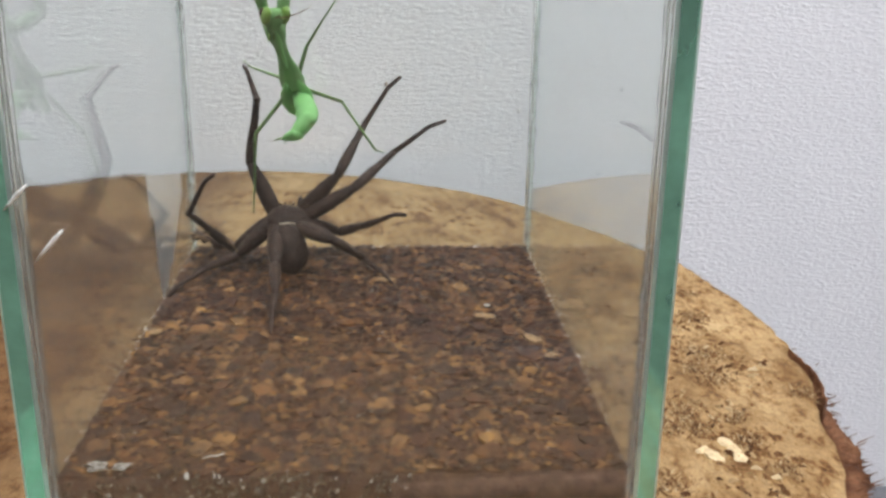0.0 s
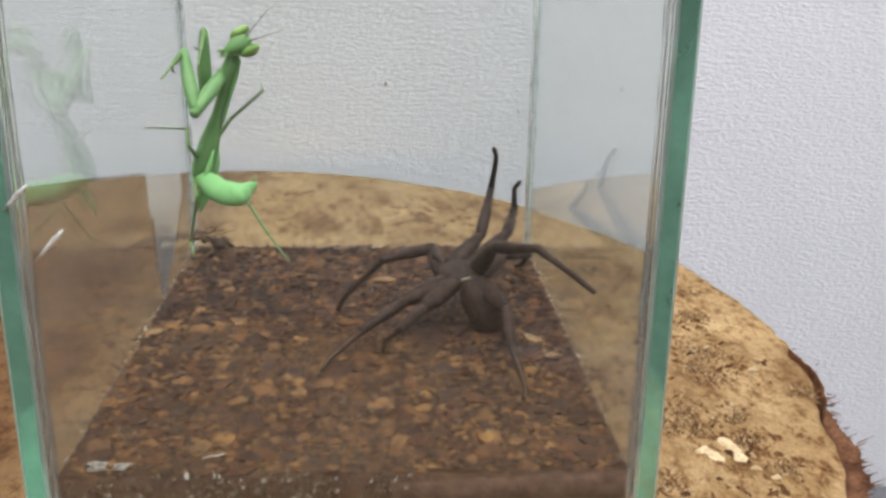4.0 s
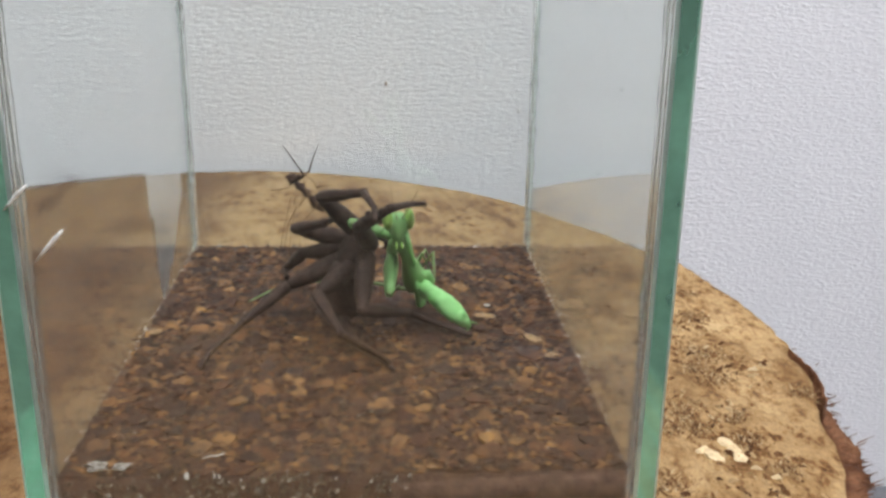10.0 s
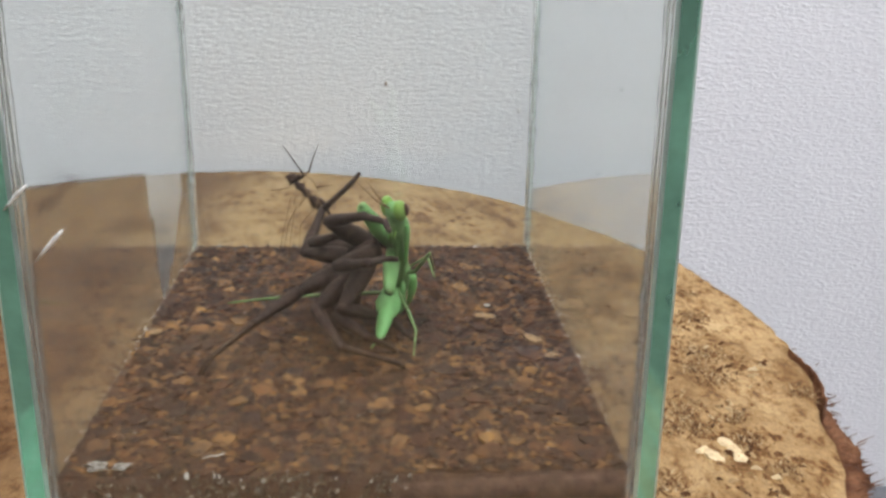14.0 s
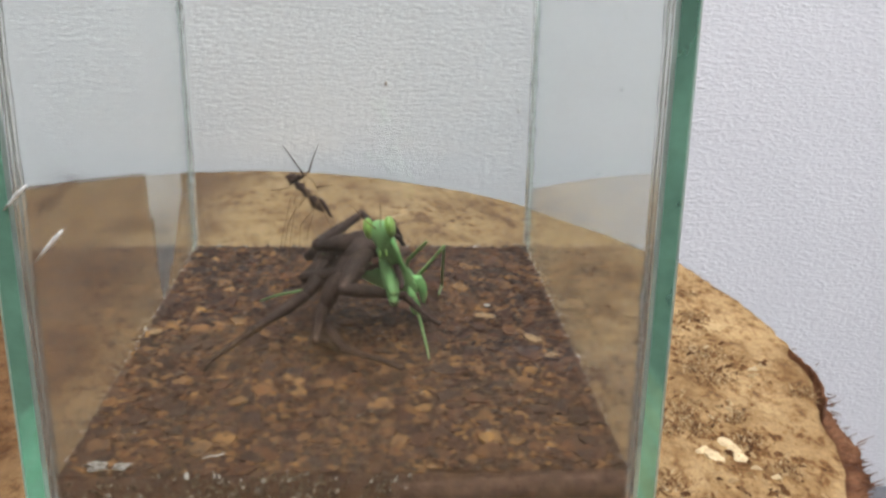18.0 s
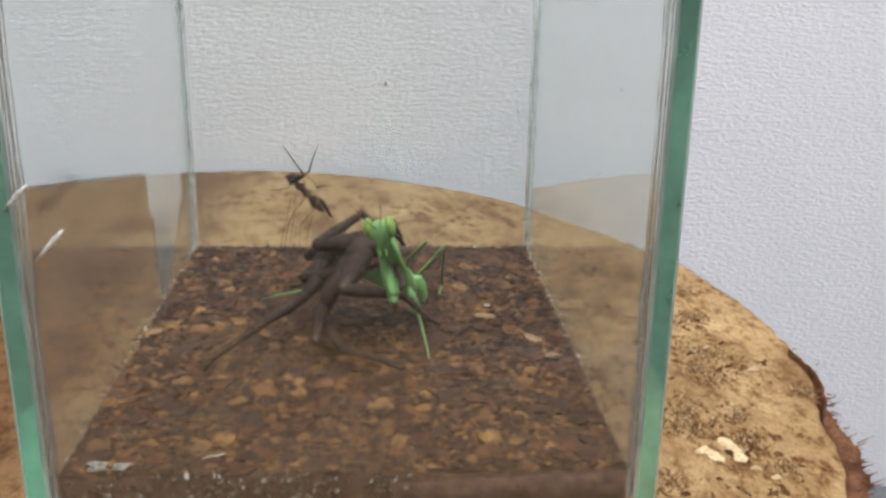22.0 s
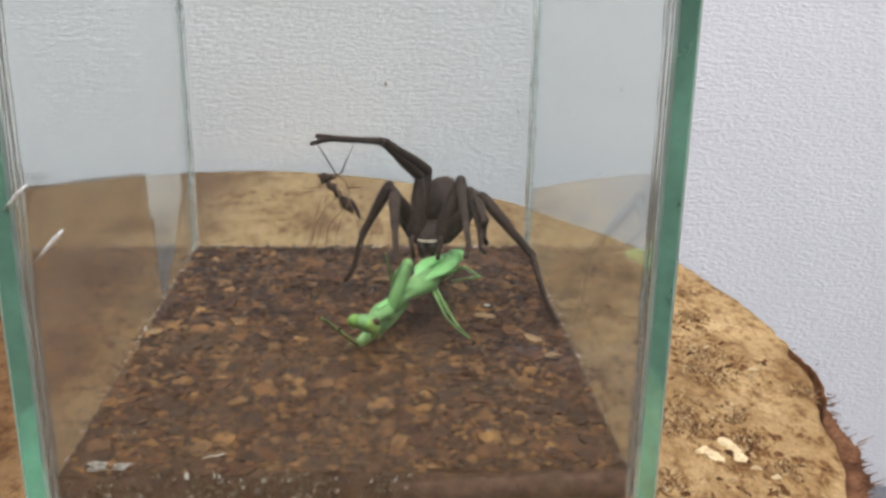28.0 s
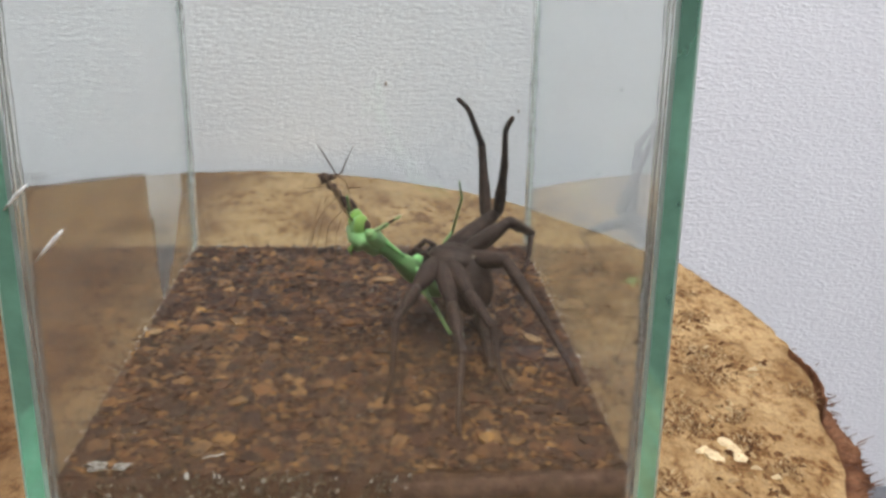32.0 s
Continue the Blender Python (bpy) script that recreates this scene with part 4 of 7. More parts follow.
# ---------------------------------------------------------------- loose bits
SCRAP = grainy("dull_scrap", [(0.3, (0.13, 0.12, 0.105)), (0.7, (0.34, 0.32, 0.29))], 700, 0.8, 1500, 0.6, 0.0006)
splinter(0.0923, 0.0285, -73, 0.0132, 0.0040, 1)
splinter(0.0866, 0.0275, -25, 0.0062, 0.0050, 2)
crumb("seed_flake", 0.0083, 0.1221, 0.0034, STRAW, "pale flat flake lying on the coir bed", "flake", 20, 0.12)
crumb("crumb", 0.0387, 0.0983, 0.0010, CRUMB, "tiny white crumb on the coir bed", "crumb", 10)
crumb("wood_flake", 0.0370, 0.0901, 0.0030, STRAW, "brown wood flake on the coir bed", "flake", 5, 0.12)
crumb("wood_flake", 0.0488, 0.0728, 0.0030, STRAW, "ragged tan wood flake on the coir bed", "flake", -40, 0.15, 0.6)
crumb("wood_flake", 0.0525, 0.0619, 0.0021, STRAW, "small tan wood flake on the coir bed", "flake", 30, 0.2, 0.6)
crumb("wood_flake", -0.0560, 0.0799, 0.0022, STRAW, "tan wood flake beside the glass", "flake", 70, 0.2, 0.6)
crumb("silk_crumb", -0.0522, 0.0080, 0.0024, SCRAP, "pale crumpled scrap at the front glass", "scrap", 0, 0.3, 1.3)
crumb("silk_crumb", -0.0470, 0.0078, 0.0016, SCRAP, "pale crumpled scrap at the front glass", "scrap", 30, 0.3, 1.3)
crumb("crumb", 0.0039, 0.1565, 0.0008, CRUMB, "tiny yellowish crumb at the back glass", "crumb", 0)
crumb("crumb", 0.0312, 0.0210, 0.0005, CRUMB, "tiny white crumb on the coir bed", "crumb", 0)


def reddish_strip():
    """An uneven reddish strip along the front glass, its top rising to the right."""
    bm = bmesh.new()
    rows = []
    for i in range(33):
        u = i / 32
        x = 0.050 * u
        top = -0.0026 + 0.0020 * u + 0.0005 * noise.noise(Vector((u * 14, 0, 0)))
        ring = []
        for k, (dy, z) in enumerate(((0.0, -0.0084), (0.0, (top - 0.0084) / 2), (0.0003, top - 0.0004), (0.0010, top), (0.0022, top - 0.0002), (0.0022, -0.0084))):
            ring.append(bm.verts.new((x, dy + 0.0005 * noise.noise(Vector((u * 55, k * 1.7, 3))), z)))
        rows.append(ring)
    for p, q in zip(rows, rows[1:]):
        for k in range(6):
            bm.faces.new((p[k], q[k], q[(k + 1) % 6], p[(k + 1) % 6]))
    bm.faces.new(rows[0])
    bm.faces.new(rows[-1])
    bmesh.ops.recalc_face_normals(bm, faces=bm.faces[:])
    skin = grainy("mottled_reddish_brown", [(0.32, (0.042, 0.021, 0.015)), (0.5, (0.095, 0.050, 0.036)), (0.68, (0.15, 0.088, 0.066))], 260, 0.85, 900, 0.7, 0.0010)
    ob = new("reddish_strip", mesh_of(bm, "reddish_strip", skin, smooth=True))
    ob.matrix_basis = pose(0.0090, PANE + 0.0001, 0.0)
    return tagged(ob, "uneven reddish strip against the front glass", "bark strip")


reddish_strip()


def pale_fibre(x, y, turn):
    bm = bmesh.new()
    tube(bm, [(-0.0024, -0.0004, 0), (-0.0010, 0.0001, 0.0002), (0.0008, 0.0, 0.0001), (0.0022, 0.0006, 0.0002)], [0.0001, 0.0002, 0.00028, 0.0002], 6, 0.6)
    ob = new("pale_fibre", mesh_of(bm, "pale_fibre", CRUMB))
    ob.matrix_basis = pose(x, y, 0.0006, 0, 0, turn)
    return tagged(ob, "short curved white fibre lying on the coir bed", "fibre")


pale_fibre(-0.0287, 0.0116, 12)
# ---------------------------------------------------------------- motion
SPIDER_KEYS, MANTIS_KEYS = [], []


def heading(az, pitch, roll):
    """A turn that points x along that azimuth and pitch, with z up but for the roll."""
    return (Matrix.Rotation(radians(az), 4, "Z") @ Matrix.Rotation(radians(-pitch), 4, "Y") @ Matrix.Rotation(radians(roll), 4, "X"))


def mm(v):
    return [Vector(v[i:i + 3]) * 0.001 for i in range(0, len(v), 3)]


def spider_key(t, body, belly, *legs):
    """Millimetres and degrees: body x y z azimuth pitch roll; belly's centre; for each leg knee, ankle, tip. Legs 1 left, 1 right, 2 left ..."""
    SPIDER_KEYS.append((t, Vector(body[:3]) * 0.001, heading(*body[3:]).to_quaternion(), mm(belly) + [p for leg in legs for p in mm(leg)]))


def mantis_key(t, waist, head, spine, *legs):
    """waist x y z azimuth pitch roll of the thorax; head azimuth pitch roll; five joints of the abdomen; legs fore left, fore right, mid left ..."""
    MANTIS_KEYS.append((t, Vector(waist[:3]) * 0.001, heading(*waist[3:]).to_quaternion(), heading(*head).to_quaternion(), mm(spine) + [p for leg in legs for p in mm(leg)]))


def between(keys, t):
    """Blend of the two keys round t."""
    if t <= keys[0][0]:
        return keys[0]
    for a, b in zip(keys, keys[1:]):
        if t <= b[0]:
            u = (t - a[0]) / (b[0] - a[0])
            u = u * u * (3 - 2 * u) if b[0] - a[0] > 0.3 else u
            out = [t, a[1].lerp(b[1], u)]
            for p, q in zip(a[2:-1], b[2:-1]):
                out.append(p.slerp(q, u))
            out.append([p.lerp(q, u) for p, q in zip(a[-1], b[-1])])
            return tuple(out)
    return keys[-1]


def times_of(keys):
    ts = []
    for a, b in zip(keys, keys[1:]):
        gap = b[0] - a[0]
        far = max((p - q).length for p, q in zip(a[-1], b[-1]))
        n = max(1, min(math.ceil(gap / 0.1), math.ceil(far / 0.007)))
        ts += [a[0] + gap * k / n for k in range(n)]
    return ts + [keys[-1][0]]


class Bones:
    """Rows for pieces that run from joint to joint, each turned as little as can be from one row to the next."""

    def __init__(self):
        self.rows, self.turn = {}, {}

    def add(self, t, key, root_inv, a, b, up):
        x = (b - a).normalized()
        old = self.turn.get(key)
        if old is None:
            y = up.cross(x)
            y = y.normalized() if y.length > 1e-4 else x.orthogonal().normalized()
            q = Matrix((x, y, x.cross(y))).transposed().to_quaternion()
        else:
            ox = old @ Vector((1, 0, 0))
            q = ox.rotation_difference(x) @ old
        self.turn[key] = q
        self.rows.setdefault(key, []).append((t, root_inv @ (Matrix.Translation(a) @ q.to_matrix().to_4x4())))


def chain(bones, t, key, root_inv, base, joints, sizes, up):
    a = base
    for k, (j, size) in enumerate(zip(joints, sizes)):
        d = j - a
        b = a + (d.normalized() if d.length > 1e-6 else up) * size
        bones.add(t, (*key, k), root_inv, a, b, up)
        a = b


def move_spider(ob, pieces):
    bones, rows = Bones(), []
    for t in times_of(SPIDER_KEYS):
        _, c, q, pts = between(SPIDER_KEYS, t)
        root = Matrix.Translation(c) @ q.to_matrix().to_4x4()
        inv = root.inverted()
        up = q @ Vector((0, 0, 1))
        rows.append((t, root))
        a = root @ PEDICEL
        d = (pts[0] - a).normalized()
        b = a + d * BELLY
        bones.add(t, "abdomen", inv, b, b + d, up)
        for n in range(8):
            i, s = n // 2, 1 if n % 2 == 0 else -1
            base = root @ Vector((LEG_BASE[i][0], s * LEG_BASE[i][1], -0.0008))
            chain(bones, t, (i, s), inv, base, pts[1 + n * 3:4 + n * 3], LEG_SIZE[i], up)
    walk(ob, rows)
    for key, r in bones.rows.items():
        walk(pieces[key], r)


def move_mantis(ob, pieces):
    bones, rows, head = Bones(), [], []
    for t in times_of(MANTIS_KEYS):
        _, c, q, hq, pts = between(MANTIS_KEYS, t)
        root = Matrix.Translation(c) @ q.to_matrix().to_4x4()
        inv = root.inverted()
        up = q @ Vector((0, 0, 1))
        rows.append((t, root))
        neck = root @ Vector((WAIST, 0, 0.0))
        at = neck + (q @ Vector((0.0008, 0, 0))) + (hq @ Vector((0.0014, 0, 0.0016)))
        head.append((t, inv @ (Matrix.Translation(at) @ hq.to_matrix().to_4x4())))
        chain(bones, t, ("abd",), inv, c - (q @ Vector((0.001, 0, 0))), pts[:5], ABD, up)
        for n, (kind, sizes) in enumerate((("fore", FORE), ("mid", MIDL), ("hind", HIND))):
            for m, s in enumerate((1, -1)):
                x, y, z = MANTIS_BASE[kind]
                k = 5 + (n * 2 + m) * 3
                chain(bones, t, (kind, s), inv, root @ Vector((x, s * y, z)), pts[k:k + 3], sizes, up)
    walk(ob, rows)
    walk(pieces["head"], head)
    for key, r in bones.rows.items():
        walk(pieces[key], r)


spider, spider_pieces = build_spider()
mantis, mantis_pieces = build_mantis()
husk = build_husk()
stick = build_stick()

spider_key(0, (-24.5, 139, 16.2, 95, 12, 0), (-23.2, 130.9, 7.8), (-36.8, 144.5, 34.5, -33.2, 141.4, 56, -39.1, 157.8, 65.7), (-7.4, 142.9, 30.8, 1.3, 157, 45.2, 12.2, 157.8, 62), (-44.1, 147.9, 3, -56.4, 136.7, 18.9, -47.2, 127.6, 35.4), (-1.7, 142.3, 26.5, 11.5, 159.2, 34.9, 28.1, 157.8, 47.5), (-41.7, 137.5, 3.9, -49, 121.1, 5.2, -58.7, 108.9, 1.5), (-7.7, 148.6, 8.8, 3.3, 136, 15.5, 14.1, 126.4, 22.5), (-26.7, 117.9, 7, -24.7, 98.1, 5, -24.2, 79.4, 1.7), (-8.3, 121.3, 14.3, 0.4, 135.7, 3.6, 10.2, 119.6, 1.5))
spider_key(1.78, (-24.5, 139, 16.2, 95, 12, 0), (-23.2, 130.9, 7.8), (-36.8, 144.6, 34.5, -33.2, 141.4, 56, -39.1, 157.8, 65.7), (-7.4, 142.9, 30.8, 1.3, 157, 45.2, 12.2, 157.8, 62), (-44.1, 147.9, 3, -56.4, 136.7, 18.9, -47.2, 127.6, 35.4), (-1.7, 142.3, 26.5, 11.5, 159.2, 34.9, 28.1, 157.8, 47.5), (-41.7, 137.5, 3.9, -49, 121.1, 5.2, -58.7, 108.9, 1.5), (-7.7, 148.6, 8.8, 3.3, 136, 15.5, 14.1, 126.4, 22.5), (-26.7, 117.9, 7, -24.7, 98.1, 5, -24.2, 79.4, 1.7), (-8.3, 121.3, 14.3, 0.4, 135.7, 3.6, 10.2, 119.6, 1.5))
spider_key(2, (12, 95.3, 10, 75, 0, 0), (9.5, 95.6, 5.4), (22.3, 115.5, 8.3, 34.6, 133.7, 7, 42.2, 118, 16.8), (27.6, 114.5, 5.8, 45.5, 126.9, 2.2, 58.1, 112.5, 8), (0.7, 117.3, 5.1, -14.9, 133.7, 0.7, -23.2, 115.3, 6.4), (27.5, 112.5, 2.6, 41.6, 96, 10.3, 57, 83, 16.1), (1.5, 109, 0.8, -12.8, 98.1, 0.5, -21.6, 84.9, 1.9), (21.9, 106.7, 1.1, 27.7, 89.9, 3.8, 37.4, 102.3, 0.7), (3.8, 108.8, -0.1, -7.5, 92.6, 1.5, -15.5, 75.5, 2.6), (16.2, 71.8, 11.7, 25.8, 85.5, 1.1, 34.7, 102.2, 0.2))
spider_key(2.12, (28.2, 86.8, 12, 105, 5, 0), (31.8, 78.1, 4.8), (37, 104.6, 13.7, 43.5, 125.6, 13.5, 40.1, 109, 24.1), (43, 107, 8.2, 50.2, 127.8, 6.8, 51.2, 111.3, 18.2), (20.1, 107.8, 8.6, 8, 127.1, 11.4, -1.6, 108.5, 12.8), (38.6, 70.2, 16.2, 45.9, 88.5, 4.3, 45.1, 67.7, 1.7), (13.7, 97.6, 7.7, -4.6, 98.1, 5.7, -20.6, 98, 2.2), (37.1, 70.4, 11.2, 42.2, 85, 2, 41.9, 69, 1.6), (18, 96.3, 0.6, 1.1, 86.4, 4.7, -17.5, 88.1, 1.5), (33.7, 66.2, 4.1, 34.3, 46.7, 8.7, 38.3, 63.1, 0.4))
spider_key(2.3, (28.2, 86.8, 12, 105, 5, 0), (31.8, 78.1, 4.8), (37, 104.6, 13.7, 43.5, 125.6, 13.5, 40.1, 109, 24.1), (43, 107, 8.2, 50.2, 127.8, 6.8, 51.2, 111.3, 18.2), (20.1, 107.8, 8.6, 8, 127.1, 11.4, -1.6, 108.5, 12.8), (38.6, 70.2, 16.2, 45.9, 88.5, 4.3, 45.1, 67.7, 1.7), (13.7, 97.6, 7.7, -4.6, 98.1, 5.7, -20.6, 98, 2.2), (37.1, 70.4, 11.2, 42.2, 85, 2, 41.9, 69, 1.6), (18, 96.3, 0.6, 1.1, 86.4, 4.7, -17.5, 88.1, 1.5), (33.7, 66.2, 4.1, 34.3, 46.7, 8.7, 38.3, 63.1, 0.4))
spider_key(2.6, (30.2, 91.2, 13, 107, 5, 0), (36.2, 82.8, 6.8), (37.2, 108.6, 19.7, 42.3, 127.3, 30.2, 42.7, 115.2, 46.1), (45.5, 109.1, 20.4, 50.5, 130.4, 22.6, 47.9, 115, 35.1), (22.8, 112.2, 14.7, 7.3, 95.2, 16.3, -7.5, 96.2, 1.5), (37.8, 78.4, 25.6, 46.7, 58.1, 31.7, 56.7, 40.2, 27.7), (13.1, 78.1, 9.8, 1.8, 64.5, 7, -8.7, 53.7, 1.9), (44.4, 105.4, 14.7, 54.1, 119.6, 9.7, 53.3, 132.8, 0.8), (17.7, 70.6, 10.6, 11.9, 51.6, 12.8, 6.2, 66, 1.7), (41.1, 71, 10.1, 40, 51.3, 8.1, 42.2, 33.5, 2.1))
spider_key(6.4, (30.2, 91.2, 13, 107, 5, 0), (36.2, 82.8, 6.8), (37.2, 108.6, 19.7, 42.3, 127.3, 30.2, 42.7, 115.2, 46.1), (45.5, 109.1, 20.4, 50.5, 130.4, 22.7, 47.9, 115, 35.1), (22.8, 112.2, 14.7, 7.3, 95.2, 16.3, -7.5, 96.2, 1.5), (37.8, 78.4, 25.6, 46.7, 58.1, 31.7, 56.7, 40.2, 27.7), (13.1, 78.1, 9.8, 1.8, 64.4, 7, -8.7, 53.7, 1.9), (44.4, 105.4, 14.7, 54.1, 119.6, 9.7, 53.3, 132.8, 0.8), (17.7, 70.6, 10.6, 11.9, 51.6, 12.8, 6.2, 66, 1.7), (41.1, 71, 10.1, 40, 51.3, 8.1, 42.2, 33.5, 2.1))
spider_key(6.82, (3.6, 118, 14.9, 100, 10, 0), (4.9, 110, 10.6), (-9.3, 139.2, 17.2, -20.8, 120.6, 18.8, -31.8, 106, 10.6), (9.7, 137.8, 27.4, 14, 150.2, 45, 17.6, 152.6, 64.6), (-9, 100.6, 21.3, -23.7, 82.9, 21.9, -34.9, 65.2, 20.9), (19, 133.6, 26.6, 28.7, 114.1, 34, 32.8, 129.3, 20), (-5.7, 100, 16.1, -13.4, 110.3, 3.5, -17.7, 95.3, -0.2), (17.1, 132, 17.3, 29.4, 118.8, 17.4, 43.3, 112.4, 12.8), (1.1, 94.9, 12.5, 1.5, 75.1, 9.5, 1.9, 56.1, 9.1), (11.1, 96.7, 17.2, 18.3, 109.5, 3.6, 22.7, 91, 3.2))
spider_key(7, (41.5, 138, 19.6, 100, 30, 0), (43.9, 134.7, 9.6), (43.9, 144.6, 39.6, 32.9, 142.2, 58.5, 21.3, 157.8, 63.2), (54.5, 159.1, 24.8, 55.6, 141.2, 37.6, 58.2, 157.9, 48.2), (29.6, 121.8, 29.8, 22.3, 103, 40.8, 22.2, 115.8, 24.1), (52.5, 121.9, 26.5, 56, 100.8, 18.4, 60.4, 113.7, 2.3), (30.2, 121.3, 15.1, 15.8, 112.6, 8.9, 1.2, 112.7, 1.9), (44.3, 121.3, 18.6, 50.2, 136.1, 10.1, 49.2, 120.3, 7.4), (31.4, 117.5, 12.3, 26.5, 98.6, 16.7, 20.5, 80.8, 19.3), (45, 117.4, 12.2, 48.2, 133.6, 0.9, 46.8, 114.7, 1.5))
spider_key(7.2, (35.9, 115, 29.4, 110, 30, 0), (39.9, 114.4, 20.7), (30, 102.1, 43.5, 17.4, 85.8, 51.3, -2, 90.2, 49.9), (46, 138.1, 29.4, 48, 119.7, 41.2, 54.9, 133.5, 28.6), (29.2, 136, 29, 25.6, 113.4, 26.6, 29, 131.5, 16.5), (49.7, 135.9, 24.1, 55.7, 115.6, 33.1, 54.4, 95.3, 28), (28.4, 129.3, 26, 24.6, 111.7, 25.3, 28.2, 125.3, 17.5), (47.1, 129.4, 20, 54.8, 141, 8.6, 54.7, 125.8, 3.5), (30.2, 127.9, 18.7, 25.4, 108.6, 17.1, 21, 90.1, 16.1), (43.2, 126.5, 13.2, 42.9, 106.7, 10.2, 42.3, 87.8, 11.5))
spider_key(7.5, (-47.7, 93.3, 14, 120, 15, 0), (-46.3, 91.6, 5.9), (-46.5, 84.8, 30.2, -35.6, 69, 40.9, -32.6, 88.7, 40.4), (-41.7, 118, 14.7, -27.3, 102.7, 21.2, -20.7, 119.3, 12.2), (-60.4, 111.8, 15.3, -59.9, 88.7, 16.5, -63.6, 102.8, 1.5), (-37.5, 116.5, 9.4, -27.9, 95.5, 9.9, -16.2, 110.1, 0.7), (-58.6, 104.2, 6.7, -59.4, 86.6, 2.9, -60, 70.7, 1.8), (-35.5, 79.9, 14.9, -34.4, 94.1, 3.7, -25.2, 81.1, 2.2), (-48.1, 69.6, 9.8, -46.6, 49.7, 12, -49.4, 64.5, 0.6), (-38.5, 74, 7.9, -32.7, 54.9, 9.4, -32.4, 71.6, 0.6))
spider_key(8, (-38.4, 125, 27.5, 90, 55, 0), (-41.1, 118.8, 16.1), (-37.5, 112, 41.5, -32.1, 97.3, 57, -26.4, 79.5, 64), (-26, 110.1, 32.3, -18.1, 92, 41.9, -18.3, 111.5, 37.7), (-48.1, 106.2, 29.4, -51.3, 83.8, 33.8, -51.1, 101.9, 23), (-21.7, 109.8, 32.3, -19.7, 87.1, 29.3, -23.7, 100, 13.2), (-49.8, 111.1, 18.8, -54.3, 93.8, 17, -43.9, 81.7, 15.5), (-27.8, 109, 26.4, -22.7, 91.9, 24.5, -19.6, 76.3, 26.2), (-42.6, 107.3, 13.9, -41.5, 87.3, 12.9, -45.8, 101.5, 1.1), (-39.8, 126.9, 5.8, -34.2, 108.4, 0.9, -25, 91.9, 2))
spider_key(8.22, (-38.4, 125, 27.5, 90, 55, 0), (-41.1, 118.8, 16.1), (-37.5, 112, 41.5, -32.1, 97.3, 57, -26.4, 79.5, 64), (-26, 110.1, 32.3, -18.1, 92, 41.9, -18.3, 111.5, 37.7), (-48.1, 106.2, 29.4, -51.3, 83.8, 33.8, -51.1, 101.9, 23), (-21.7, 109.8, 32.3, -19.7, 87.1, 29.3, -23.7, 100, 13.2), (-49.8, 111.1, 18.8, -54.3, 93.8, 17, -43.9, 81.7, 15.5), (-27.8, 109, 26.4, -22.7, 91.9, 24.5, -19.6, 76.3, 26.2), (-42.6, 107.3, 13.9, -41.5, 87.3, 12.9, -45.8, 101.5, 1.1), (-39.8, 126.9, 5.8, -34.2, 108.4, 0.9, -25, 91.9, 2))
spider_key(8.4, (-8, 100, 17.5, 60, 10, 0), (-11.7, 92.3, 9.4), (-4.8, 90.3, 29.9, -0.9, 73.9, 44, 8, 56.9, 49.7), (-1, 121.5, 15.1, 6.3, 103, 24.4, 15.2, 118.7, 15.8), (-20.9, 121.6, 11.5, -23.8, 101.2, 21.6, -27.9, 120.3, 13.9), (0.7, 117.2, 7, 9.6, 97.1, 13.8, 15.1, 115.6, 5.5), (-23.6, 110.9, 7.6, -31.9, 95, 9.7, -32.9, 79.1, 10.5), (-1.6, 80.1, 14.7, 4.4, 92.5, 3.2, 10.9, 78.1, 1.6), (-23.7, 83.8, 10.6, -27.9, 64.2, 10.1, -25.7, 80.7, 0.9), (-9.6, 102.8, -1, -5.3, 83.2, -0.7, 1.5, 65.5, 1.3))
spider_key(8.8, (-10.2, 100, 15.7, 60, 10, 0), (-13.5, 92.2, 7.5), (-4.9, 91, 28, -1.2, 72.9, 39.9, 2.8, 54.9, 47.7), (-2, 120, 8, 4.6, 103.1, 20.5, 10.9, 122, 18.7), (-21.1, 122.2, 8.4, -24.1, 99.5, 10.2, -23.7, 118.4, 1.1), (-2, 117.4, 5.4, 4.8, 95.8, 9.4, 11.2, 76.4, 14), (-25.5, 111.4, 5.9, -35.5, 96.8, 9.5, -35, 80.9, 11.5), (-3.1, 80.5, 18, 1.2, 95.5, 9.1, 3, 79.7, 8.1), (-27.8, 104.9, 1.4, -29.8, 85.1, 1.2, -22.5, 67.6, 2), (-4.9, 76.7, 17.2, 4.1, 77.3, -0.4, 10.4, 59.3, 1))
spider_key(9, (-12.9, 100, 15.7, 60, 10, 0), (-14.8, 92.3, 7.7), (-9.7, 90.4, 28.2, -3, 76, 43.5, 0.2, 56.2, 43.4), (-6.3, 121.4, 19, 4.7, 105.2, 29, 8.5, 124.8, 27.3), (-27.2, 120.6, 9, -27.2, 97.8, 12.2, -24.3, 115.5, 1.2), (-1, 118.4, 10.4, 8, 99.4, 19.8, 10.4, 78.8, 23.1), (-27.3, 110.8, 4.5, -39.8, 98.2, 7.4, -33.8, 83.5, 5.4), (-4.7, 81.1, 19.5, 1.2, 96.5, 12.3, 3, 80.7, 11.1), (-28.8, 85.5, 5.9, -23.9, 66.4, 9.7, -18.7, 82.6, 1.2), (-3.8, 77.9, 14.2, 2.7, 59.4, 11.5, 12, 45.7, 2.5))
